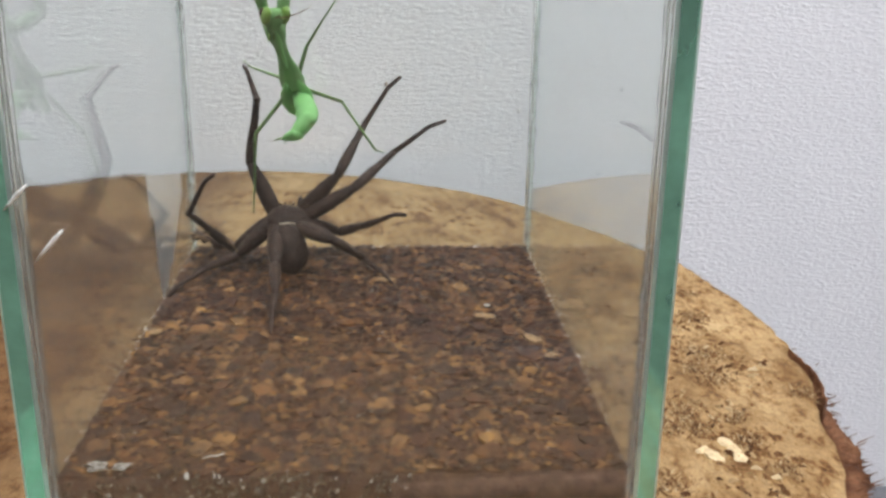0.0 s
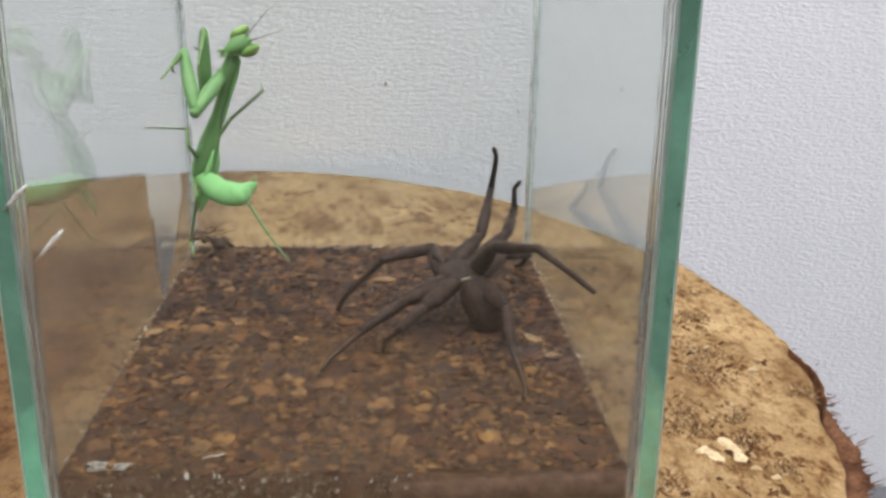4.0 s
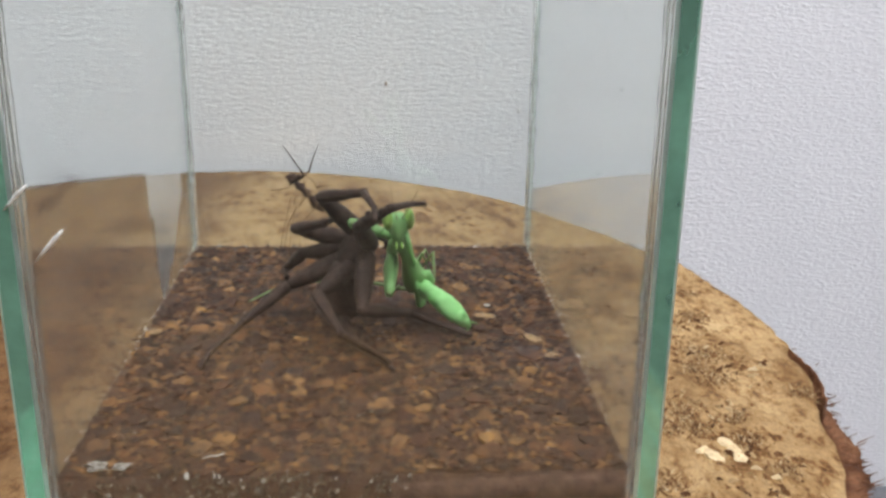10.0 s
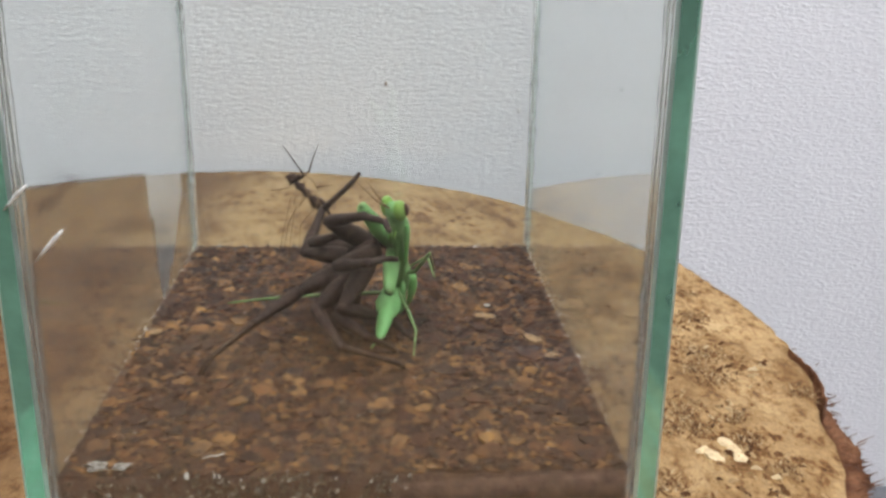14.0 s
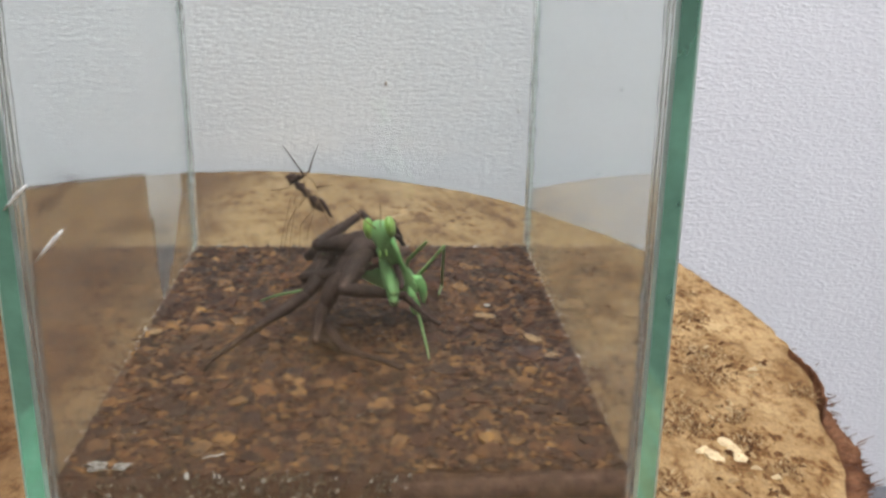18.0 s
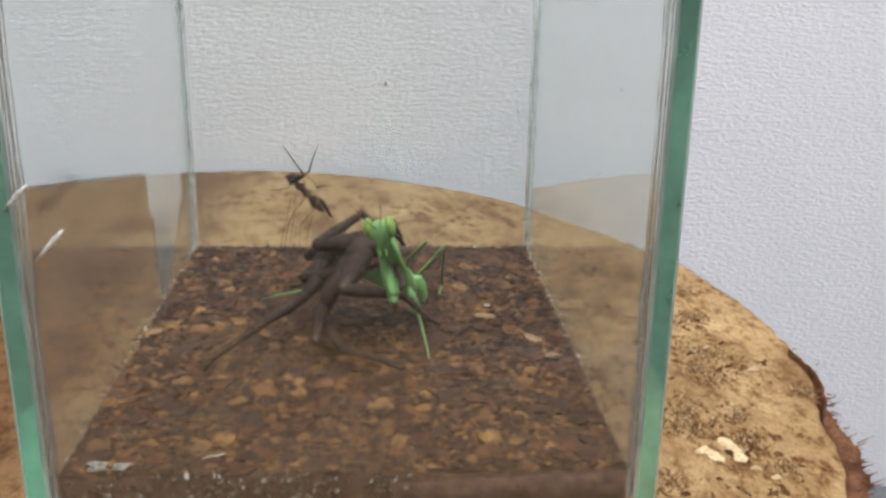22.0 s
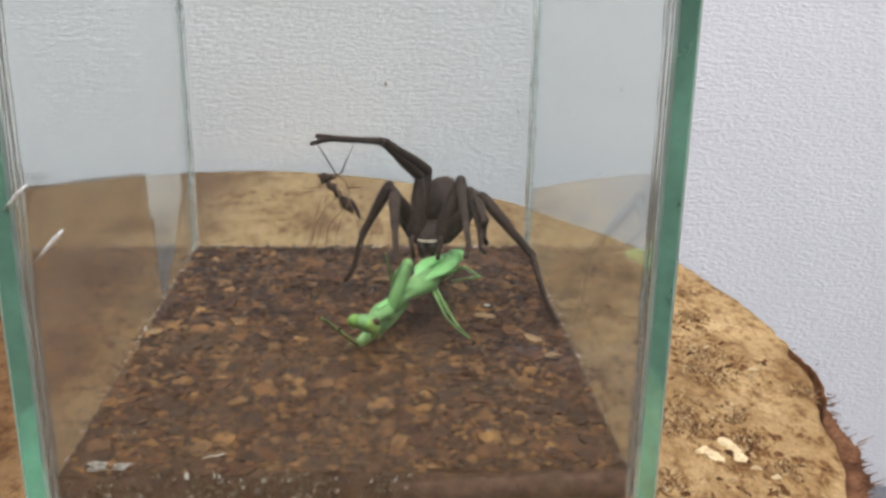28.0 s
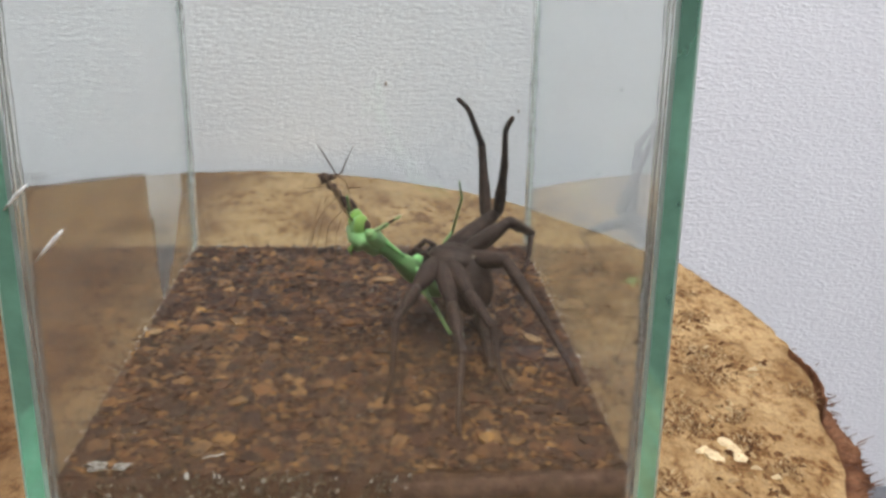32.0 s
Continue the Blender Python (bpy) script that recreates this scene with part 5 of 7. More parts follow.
spider_key(9.5, (-1.9, 92, 20.2, 30, 48, 0), (-6.1, 87.1, 8.8), (-11.7, 88.3, 37.1, -2.2, 70.3, 45.7, 2.6, 50.9, 47), (2.8, 110.1, 18.6, 9.6, 93, 30.7, 15, 112.3, 30.6), (-19.1, 107.7, 28.5, -20.1, 88.1, 40.5, -18.8, 108.9, 38.7), (1, 103.7, 6.2, 11.1, 85.6, 16.1, 24.5, 69.9, 19.8), (-21.3, 94.4, 19.4, -23.4, 112, 16.4, -20.2, 99.3, 25.7), (-5.4, 89.1, 2.8, 4.6, 74.1, 3.6, 13.7, 61.4, 7.1), (-19.9, 82, 14.8, -32.1, 89.4, 0.9, -38.4, 71.4, 1.2), (-10.9, 72.3, 11.1, -2.2, 54.3, 10.2, 10.6, 65.6, 1.7))
spider_key(10, (-0.1, 88, 22, 15, 48, 0), (-3.5, 84.2, 10.6), (-9.5, 84, 38.4, 2.5, 66.5, 44.2, 6.5, 46.9, 44.3), (0.9, 68.3, 34.4, 9.3, 50.7, 44.5, 16.8, 68.9, 41.1), (-18.5, 102.3, 23.9, -8.8, 82.8, 31.3, -4.6, 103.1, 27.9), (1.8, 65.6, 12.3, 15, 82.8, 4.7, 30.2, 68.3, 3.9), (-15.9, 100.7, 17, -23.1, 114.1, 7.2, -21.2, 98.3, 8.9), (-4.9, 83, 4.5, -0.1, 65.8, 3, 9.6, 53.1, 1.8), (-20.2, 88.4, 10.9, -30.6, 71.8, 6.7, -40.4, 56.4, 1.6), (-10, 67.4, 16.3, -3.1, 49, 12.8, 10.7, 55, 1.3))
spider_key(11, (0.2, 88, 21.5, 15, 48, 0), (-4.1, 84.1, 10.1), (-7.8, 84.1, 39, 2.2, 65, 43.1, 9.5, 46.4, 45.1), (-3.6, 67, 24.3, 9.3, 54.2, 36.7, 20.8, 70.1, 33.3), (-17.1, 103.8, 25.5, -6.1, 84.8, 32.5, -1.8, 104.3, 25.8), (1.8, 64.6, 14, 14.5, 82, 6, 27.5, 67, 13.1), (-17.1, 98.3, 18.1, -28.2, 111.8, 13.6, -30.2, 95.9, 13.6), (-4.7, 80.9, 4.3, 8, 68.1, 4.8, 21, 58.9, 6.1), (-17.6, 80.8, 12.6, -27.3, 63.4, 10.3, -40.8, 53.4, 1.6), (-9.9, 67.4, 18, -4.7, 48.7, 13.5, 9.8, 53.8, 2.1))
spider_key(12, (0.5, 87, 21.1, 12, 48, 0), (-4.3, 83.3, 9.8), (-8.2, 83.3, 38.1, 0.8, 63.5, 41.6, 8.2, 45.3, 44.9), (-4, 66.2, 25.9, 3.8, 50.9, 39.6, 13.3, 68.5, 38.8), (-17, 101.6, 25.8, -7.5, 81.7, 32.6, -3.4, 100.9, 25.1), (1.9, 62.2, 17.8, 14.5, 81, 13.9, 25.1, 66.2, 24.3), (-12.8, 102.7, 15.4, -23, 112.4, 4.2, -19.7, 96.9, 6.7), (-2.3, 83.7, 3.1, 10.8, 71.4, 3.8, 21.3, 59.7, 6.6), (-18.7, 82.7, 11.4, -30, 67.3, 5.4, -40.7, 52.1, 1.2), (-9.5, 66.4, 16.4, -4.7, 47.4, 12.4, 8.9, 55.1, 1.7))
spider_key(13, (1.2, 86, 20.1, 10, 48, 0), (-4.6, 82.5, 9), (-8.7, 82.2, 36, 2.2, 63.4, 39.5, 9.5, 45.2, 43.5), (-3.3, 64.8, 21.6, 4.8, 46.6, 30.9, 11.6, 65.4, 29.1), (-15.9, 101.4, 23.6, -3.3, 83.6, 30.7, 2.6, 102.5, 23.7), (-2.4, 64, 11.1, 13.3, 78, 1.8, 29.4, 65, 5), (-12, 97.5, 8.9, -16.6, 114.4, 12.8, -14.4, 103.3, 24.1), (-4.9, 76.3, 3.9, 9.2, 65.2, 4.7, 22.4, 56.7, 1.5), (-16.8, 78.5, 13.1, -28.1, 62.8, 7.8, -40.8, 50.2, 1.2), (-11.1, 67.4, 12.2, -5.8, 48.2, 10.4, 10.1, 54.2, 1.8))
spider_key(14, (1.5, 86, 20.4, 10, 48, 0), (-4.6, 82.5, 9.4), (-7.3, 77.4, 33.4, 2.6, 59, 40.2, 9.7, 40.6, 43.5), (-4.4, 65.7, 24.8, 3.8, 46.6, 32, 9.4, 65.1, 27.2), (-14.9, 102.8, 18.9, -5.9, 83.4, 27.4, 1.2, 101.8, 20.3), (-3.4, 63.4, 13.8, 9.3, 80.1, 4.4, 15.1, 60, 6.1), (-15.3, 96.9, 18.2, -11.1, 112.1, 26.8, 0.5, 111.3, 37.8), (-5.5, 69.8, 9, 3.1, 54, 9.8, 11.6, 64.4, 1.2), (-15.6, 77.6, 13.3, -25.6, 60.4, 11.3, -40.1, 53.2, 1.5), (-10.5, 67.2, 12.3, -3.1, 48.9, 9.2, 13.5, 54.3, 1.6))
spider_key(14.5, (1.5, 86, 20.4, 10, 48, 0), (-4.6, 82.5, 9.4), (-7.3, 77.1, 33, 2.6, 58.7, 39.8, 9.7, 40.3, 43), (-4.4, 65.7, 24.8, 3.8, 46.6, 32, 9.4, 65.1, 27.2), (-14.9, 102.8, 18.9, -5.9, 83.4, 27.4, 1.2, 101.8, 20.3), (-3.4, 63.4, 13.8, 9.3, 80.1, 4.4, 15.1, 60, 6.1), (-14.1, 82.7, 22.9, -7.8, 75.7, 38.2, 2.1, 78.9, 50.4), (-5.5, 69.8, 9, 3.1, 54, 9.8, 11.6, 64.4, 1.2), (-15.6, 77.6, 13.3, -25.6, 60.4, 11.3, -40.1, 53.2, 1.5), (-10.5, 67.2, 12.3, -3.1, 48.9, 9.2, 13.5, 54.3, 1.6))
spider_key(16.6, (0.4, 86, 23.4, 5, 16, 0), (-7.2, 90, 16.4), (-10.3, 76.6, 27.1, 1.3, 95, 30.5, 12.1, 78.8, 26), (4.4, 102.7, 22, 9.9, 81.4, 21.9, 13.3, 61.9, 19), (-14.6, 101.7, 15.6, -7.5, 82.2, 25.5, -1.3, 101.6, 20.4), (-3.1, 61.5, 19.9, 13.2, 76, 12.5, 20.2, 56.2, 12.6), (-14.5, 83.1, 15.4, 1.2, 75.8, 20.2, 11, 88.4, 18.5), (-9.6, 75.5, 9.4, -9.9, 57.6, 7.3, -3.2, 69.7, -0.8), (-14.1, 76.7, 12.4, -25.8, 60.8, 9.3, -41.2, 55.3, -0.5), (-10.5, 75.1, 5.8, -2.4, 56.8, 4.9, 11.3, 43.7, 6.6))
spider_key(17.5, (0.4, 86, 23.4, 5, 16, 0), (-7.2, 90, 16.4), (-10.3, 76.6, 27.1, 1.3, 95, 30.5, 12.1, 78.8, 26), (4.4, 102.7, 22, 9.9, 81.4, 21.9, 13.3, 61.9, 19), (-14.6, 101.7, 15.6, -7.5, 82.2, 25.5, -1.3, 101.6, 20.4), (-3.1, 61.5, 19.9, 13.2, 76, 12.5, 20.2, 56.2, 12.6), (-14.5, 83.1, 15.4, 1.2, 75.8, 20.2, 11, 88.4, 18.5), (-9.6, 75.5, 9.4, -9.9, 57.6, 7.3, -3.2, 69.7, -0.8), (-14.1, 76.7, 12.4, -25.8, 60.8, 9.3, -41.2, 55.3, -0.5), (-10.5, 75.1, 5.8, -2.4, 56.8, 4.9, 11.3, 43.7, 6.6))
spider_key(19, (0.4, 86, 23.4, 5, 16, 0), (-7.2, 90, 16.4), (-10.3, 76.6, 27.1, 1.3, 95, 30.5, 12.1, 78.8, 26), (4.4, 102.7, 22, 9.9, 81.4, 21.9, 13.3, 61.9, 19), (-14.6, 101.7, 15.6, -7.5, 82.2, 25.5, -1.3, 101.6, 20.4), (-3.1, 61.5, 19.9, 13.2, 76, 12.5, 20.2, 56.2, 12.6), (-14.5, 83.1, 15.4, 1.2, 75.8, 20.2, 11, 88.4, 18.5), (-9.6, 75.5, 9.4, -9.9, 57.6, 7.3, -3.2, 69.7, -0.8), (-14.1, 76.7, 12.4, -25.8, 60.8, 9.3, -41.2, 55.3, -0.5), (-10.5, 75.1, 5.8, -2.4, 56.8, 4.9, 11.3, 43.7, 6.6))
spider_key(22.1, (0.4, 86, 23.4, 5, 16, 0), (-7.2, 90, 16.4), (-10.3, 76.6, 27.1, 1.3, 95, 30.5, 12.1, 78.8, 26), (4.4, 102.7, 22, 9.9, 81.4, 21.9, 13.3, 61.9, 19), (-14.6, 101.7, 15.6, -7.5, 82.2, 25.5, -1.3, 101.6, 20.4), (-3.1, 61.5, 19.9, 13.2, 76, 12.5, 20.2, 56.2, 12.6), (-14.5, 83.1, 15.4, 1.2, 75.8, 20.2, 11, 88.4, 18.5), (-9.6, 75.5, 9.4, -9.9, 57.6, 7.3, -3.2, 69.7, -0.8), (-14.1, 76.7, 12.4, -25.8, 60.8, 9.3, -41.2, 55.3, -0.5), (-10.5, 75.1, 5.8, -2.4, 56.8, 4.9, 11.3, 43.7, 6.6))
spider_key(22.5, (3.1, 86, 22.1, 10, 48, 0), (-2.3, 82.4, 10.6), (-4.1, 74.8, 32.9, 3.1, 95.3, 29.3, 11, 77.1, 32), (-3.2, 65.8, 24.7, 3.8, 46.8, 33.3, 10.8, 64, 26), (-10.8, 105.2, 18.5, -3.1, 84.5, 25, 1.2, 104.9, 22.1), (-3.7, 63.1, 19.8, 11.7, 77.9, 11.2, 21, 59, 11.2), (-12.1, 97.1, 14.1, -12.8, 83.2, 25.5, -7.7, 70.8, 34.1), (-6.8, 71.8, 11.3, 0.5, 55.4, 9.8, 10.7, 65.1, 2.3), (-17.1, 89.1, 11.8, -26.5, 71.6, 13.3, -40.7, 76.3, 1.6), (-11.4, 83.8, 5.2, -3.7, 65.8, 1.3, 11.8, 54.9, 1.6))
spider_key(23, (0.5, 84, 22.7, 8, 16, 0), (-5.7, 92, 15.3), (1.8, 72.5, 35.3, 16.9, 88.4, 34, 17.5, 69.4, 27.7), (5.7, 100.3, 17.8, 10.9, 79, 19.7, 13.8, 59.2, 18.8), (-6, 108.4, 20.3, 2.3, 87.7, 25.9, 6.4, 108, 22.5), (1.9, 58.6, 22.2, 13.6, 75.7, 12.2, 21.7, 56.3, 12), (-7.9, 103.3, 16.5, -13.6, 90.2, 27.5, -9.3, 78.8, 37.9), (-7.9, 65.1, 16.7, -4.6, 47.4, 15.9, 1.8, 57.6, 5.3), (-16.5, 99.6, 14.9, -25.3, 82.4, 20, -33.9, 92.6, 6.5), (-9, 62.3, 18.5, -3.3, 43.4, 15.3, 11.3, 48.6, 4.3))
spider_key(24, (0.5, 84, 22.7, 8, 16, 0), (-5.7, 92, 15.3), (1.8, 72.5, 35.3, 16.9, 88.4, 34, 17.5, 69.4, 27.7), (5.7, 100.3, 17.8, 10.9, 79, 19.7, 13.8, 59.2, 18.8), (-6, 108.4, 20.3, 2.3, 87.7, 25.9, 6.4, 108, 22.5), (1.9, 58.6, 22.2, 13.6, 75.7, 12.2, 21.7, 56.3, 12), (-7.9, 103.3, 16.5, -13.6, 90.2, 27.5, -9.3, 78.8, 37.9), (-7.9, 65.1, 16.7, -4.6, 47.4, 15.9, 1.8, 57.6, 5.3), (-16.5, 99.6, 14.9, -25.3, 82.4, 20, -33.9, 92.6, 6.5), (-9, 62.3, 18.5, -3.3, 43.4, 15.3, 11.3, 48.6, 4.3))
spider_key(25, (3.3, 87, 21.1, 8, 48, 0), (-1.6, 85.6, 9.3), (6.2, 75.6, 36.3, 20.6, 91.5, 31.4, 21.4, 74, 21.6), (2, 64.6, 25.1, 9.2, 46, 34.3, 14.4, 62.4, 24.1), (-2.1, 111.9, 21.8, 3.5, 93.6, 34.5, 15, 110.4, 29.3), (-2.2, 63.1, 20.5, 14.4, 75.8, 10.8, 22, 56.3, 11.4), (-5.4, 106.6, 17.6, -9.9, 96, 31.5, -5.8, 82.5, 39), (-4.4, 69.3, 12.3, 3.4, 53.3, 14.6, 12.2, 62.4, 4.8), (-12.5, 103.7, 15.9, -18.8, 86.5, 23.8, -24.2, 101.8, 14), (-4.5, 65.3, 15.9, 0.6, 46.3, 12.4, 12.2, 56.5, 1.3))
spider_key(25.5, (3.3, 87, 20.8, 8, 48, 0), (-1.6, 86.6, 9), (7.7, 77.6, 38, 22.3, 93.3, 32.9, 22.7, 77.7, 20.4), (2, 64.6, 25.1, 9.2, 46, 34.3, 14.4, 62.4, 24.1), (-3.8, 111.3, 22, 3.2, 90.3, 28.5, 6.6, 108.8, 19), (-1.9, 63, 20.5, 14.4, 76, 10.8, 22, 56.4, 11.3), (-5.4, 106.6, 17.6, -10.2, 94.1, 29.7, -7.6, 80.9, 38.3), (-4.1, 68.9, 12.4, 3.5, 52.7, 14.8, 12.2, 61.8, 5), (-12.5, 103.8, 16.6, -20.7, 86.7, 22.8, -28.8, 100.1, 12), (-4.1, 65.1, 16, 0.9, 46.1, 12.4, 12.4, 56.3, 1.4))
spider_key(27.4, (20.6, 112, 18.8, -100, -10, 0), (24.4, 119.3, 27.3), (30.9, 111.5, 35.6, 31, 90.6, 28.7, 30.6, 70.7, 26.7), (19, 113.4, 36.9, 7, 101.1, 50.7, -12.9, 99.4, 51.5), (37.3, 123, 28.4, 49.6, 132.5, 11.4, 52.2, 114.1, 1.5), (21.6, 115.7, 37.5, 11.4, 98.6, 49, -4.1, 85, 53), (34.1, 111.3, 32.9, 35.7, 94.5, 26.7, 34.5, 79, 23.1), (8.1, 125.6, 27.8, 1.6, 134.3, 13.5, -5.2, 126.1, 1.6), (35.5, 107.7, 32.6, 36.1, 87.9, 30.3, 37.4, 103.4, 19.5), (11, 106.1, 33.1, 10.7, 86.5, 29.2, 10.9, 67.7, 26.3))
spider_key(28, (21.6, 113, 19.1, -97, -10, 0), (25.1, 120.3, 27.5), (31.1, 112.8, 36.1, 31.2, 92.2, 28.2, 30.7, 72.3, 26.2), (18.7, 114.2, 37.3, 6.9, 101.3, 50.6, -13.1, 99.8, 51.4), (36.8, 102.3, 33.8, 51.7, 96.9, 17, 56.2, 83.4, 1.6), (21.2, 116.6, 38, 8.5, 101.6, 50.1, -11.5, 96.1, 52.8), (33.9, 110, 33.2, 35.5, 93.1, 27.1, 34.4, 77.6, 23.6), (9.3, 120.3, 32.7, 0.9, 120, 16.7, -3.4, 116.6, 1.6), (35.5, 107.6, 32.6, 36.1, 87.8, 30.4, 37.4, 103.3, 19.5), (11, 106.9, 32.9, 10.7, 87.2, 29, 10.9, 68.5, 26))
spider_key(29, (28.6, 105, 18.2, 215, 5, 0), (37.2, 105.5, 24.3), (40.6, 84.6, 19.5, 50, 68.1, 7.8, 52.3, 49.5, 0.6), (33.2, 109, 35, 23.2, 106.2, 54.4, 12.2, 93.7, 65.5), (42.2, 83.8, 22.5, 49.5, 65.9, 9.8, 53.4, 47.1, 1.2), (32.7, 116.7, 34.8, 20.1, 112, 53.4, 9.6, 97.3, 64.2), (30.6, 85.6, 12.4, 33.9, 68.7, 7, 36.7, 54, 1.4), (27.2, 113.8, 34.1, 22, 130.7, 31.3, 16.9, 115.7, 29.3), (37.9, 99, 34.9, 48.8, 82.3, 36.8, 56.1, 94, 23.7), (36.5, 100.4, 31.9, 36.3, 85.8, 45.6, 32.8, 68.1, 51.3))
spider_key(30, (27.1, 85, 20.4, 160, 0, 0), (33.6, 83.7, 13.1), (16, 64, 18.9, 10.6, 42.6, 19.8, 8.8, 36, 1.3), (38.8, 101.7, 27.2, 36.5, 104.9, 48.8, 30.4, 94.7, 64.9), (22.5, 60.6, 15.3, 22.5, 37.6, 15.7, 25.1, 52.7, 1.4), (42.4, 99.9, 30.3, 43.5, 88, 49.9, 44.8, 76.2, 67.2), (32.8, 87.8, 5.7, 34.1, 70.3, 1.4, 34.1, 54.2, 1.2), (44.1, 93.2, 27.8, 55.5, 107.2, 27.2, 55.9, 91.3, 24.9), (37.5, 88.7, 4.5, 38.7, 69, 1.8, 38, 50, 1.7), (40.7, 70.7, 23.7, 50.1, 56.3, 13.4, 55.5, 42.6, 1.4))
spider_key(31, (27.1, 85, 20.4, 160, 0, 0), (32.6, 80.9, 13.2), (16, 64, 18.8, 10.5, 42.7, 19, 9, 33.8, 1.5), (38.2, 102.5, 26.9, 36.6, 105.7, 48.6, 30.1, 95.4, 64.5), (25.4, 60.5, 15.3, 26.2, 37.7, 12.2, 23.8, 19.9, 1), (41.7, 101.2, 29.9, 41, 86, 47.2, 39.1, 72.3, 63), (30.2, 63.7, 17.2, 34.4, 46.3, 15.5, 36.5, 38.6, 1.5), (43.6, 90.1, 29.6, 52.2, 103.9, 21.9, 49.2, 90.4, 14), (35.5, 86.4, 2.5, 35.3, 66.5, 3, 34.8, 47.6, 2), (40.6, 70.8, 24.1, 48.6, 55.7, 13.7, 56.4, 43.5, 1.5))
spider_key(32, (27.1, 85, 20.4, 160, 0, 0), (32.6, 80.9, 13.2), (16, 64, 18.8, 10.5, 42.7, 19, 9, 33.8, 1.5), (38.2, 102.5, 26.9, 36.6, 105.8, 48.6, 30.1, 95.4, 64.5), (25.4, 60.5, 15.3, 26.2, 37.7, 12.2, 23.8, 19.9, 1), (41.7, 101.2, 29.9, 41, 86, 47.2, 39.1, 72.3, 63), (30.2, 63.7, 17.2, 34.4, 46.3, 15.5, 36.5, 38.6, 1.5), (43.6, 90.1, 29.6, 52.2, 103.9, 21.9, 49.2, 90.4, 14), (35.5, 86.4, 2.5, 35.3, 66.5, 3, 34.8, 47.6, 2), (40.6, 70.8, 24.1, 48.6, 55.7, 13.7, 56.4, 43.5, 1.5))
mantis_key(0, (-20, 132, 60.8, -97.1, 39.8, -163.5), (-60, -40, 0), (-17.3, 127.6, 58, -15.7, 122.5, 55.8, -15.2, 117.1, 53.4, -18.3, 115.8, 50, -22.8, 118.7, 47.5), (-29, 132.1, 85.5, -30.2, 116.9, 98.3, -35.2, 132, 104.4), (-20.3, 110.6, 89.3, -17.6, 95.3, 101.9, -15.2, 79.4, 107.6), (-29.7, 141.6, 64.4, -36.5, 152.7, 64.8, -36.7, 141.2, 68.1), (-15.4, 123.4, 74.5, -11.1, 113.1, 81.3, -5.4, 106.7, 89.7), (-33.4, 134.5, 45.6, -35.2, 141.6, 27, -36.5, 145, 16.6), (-6, 146.2, 54.4, 5, 147.8, 37.8, 8, 157.9, 34.8))
mantis_key(1.78, (-20, 132, 60.8, -97.1, 39.8, -163.5), (-60, -40, 0), (-17.3, 127.6, 58, -15.7, 122.5, 55.8, -15.2, 117.1, 53.4, -18.3, 115.8, 50, -22.8, 118.7, 47.5), (-29, 132.1, 85.5, -30.2, 116.9, 98.3, -35.2, 132, 104.4), (-20.3, 110.6, 89.3, -17.6, 95.3, 101.9, -15.2, 79.4, 107.6), (-29.7, 141.6, 64.4, -36.5, 152.7, 64.8, -36.7, 141.2, 68.1), (-15.4, 123.4, 74.5, -11.1, 113.1, 81.3, -5.4, 106.7, 89.7), (-33.4, 134.5, 45.6, -35.2, 141.6, 27, -36.5, 145, 16.6), (-6, 146.2, 54.4, 5, 147.8, 37.8, 8, 157.9, 34.8))
mantis_key(2, (-4.8, 120, 46.6, -126.2, 38.7, -73.9), (200, 0, 0), (-1.3, 115.5, 43.8, 1.5, 111.8, 40.4, 4.4, 110.3, 35.5, 4.9, 108.8, 30, 3.5, 107.2, 24.5), (-26.9, 125.5, 68.3, -28.5, 106.9, 75.5, -34, 122.2, 70.4), (-16.6, 103, 64.8, -16.4, 88.9, 79, -14.3, 72.2, 76.6), (-7.9, 127.2, 37.9, -17.6, 134.6, 33.4, -20.4, 145.7, 29.8), (-5.9, 110.7, 57, -6.1, 103.7, 68, -6.3, 94.3, 75.4), (-9.7, 121.4, 26.5, -10.7, 132.5, 9.8, -9.8, 139.6, 1.5), (-6.4, 130, 29.8, -9.2, 140.8, 13.2, -9.5, 142.9, 2.4))
mantis_key(2.14, (-0.1, 105, 29.6, -103.4, 50.3, -115.4), (200, 0, 0), (1.1, 100.4, 26.6, 2, 96.3, 22.6, 2.4, 94.5, 17.1, 2.4, 92.5, 11.6, 1.9, 92.7, 5.9), (-9.8, 76, 60.5, -12.2, 90.6, 74, -6.7, 104.5, 65.9), (1.4, 100.4, 58.5, 9.4, 90.8, 74.1, 4.7, 106, 80.2), (-6.7, 90.5, 27.8, -12.2, 97.9, 18.6, -14.8, 86.6, 15.5), (8.6, 101.5, 25.3, 14.3, 90.7, 20.9, 17.8, 97.4, 11.6), (-5.1, 88, 25.2, -12.7, 102.4, 13.6, -13.7, 92.1, 10.1), (9.5, 111.1, 14.3, 17.7, 93.6, 9.4, 19.8, 100.7, 1.3))
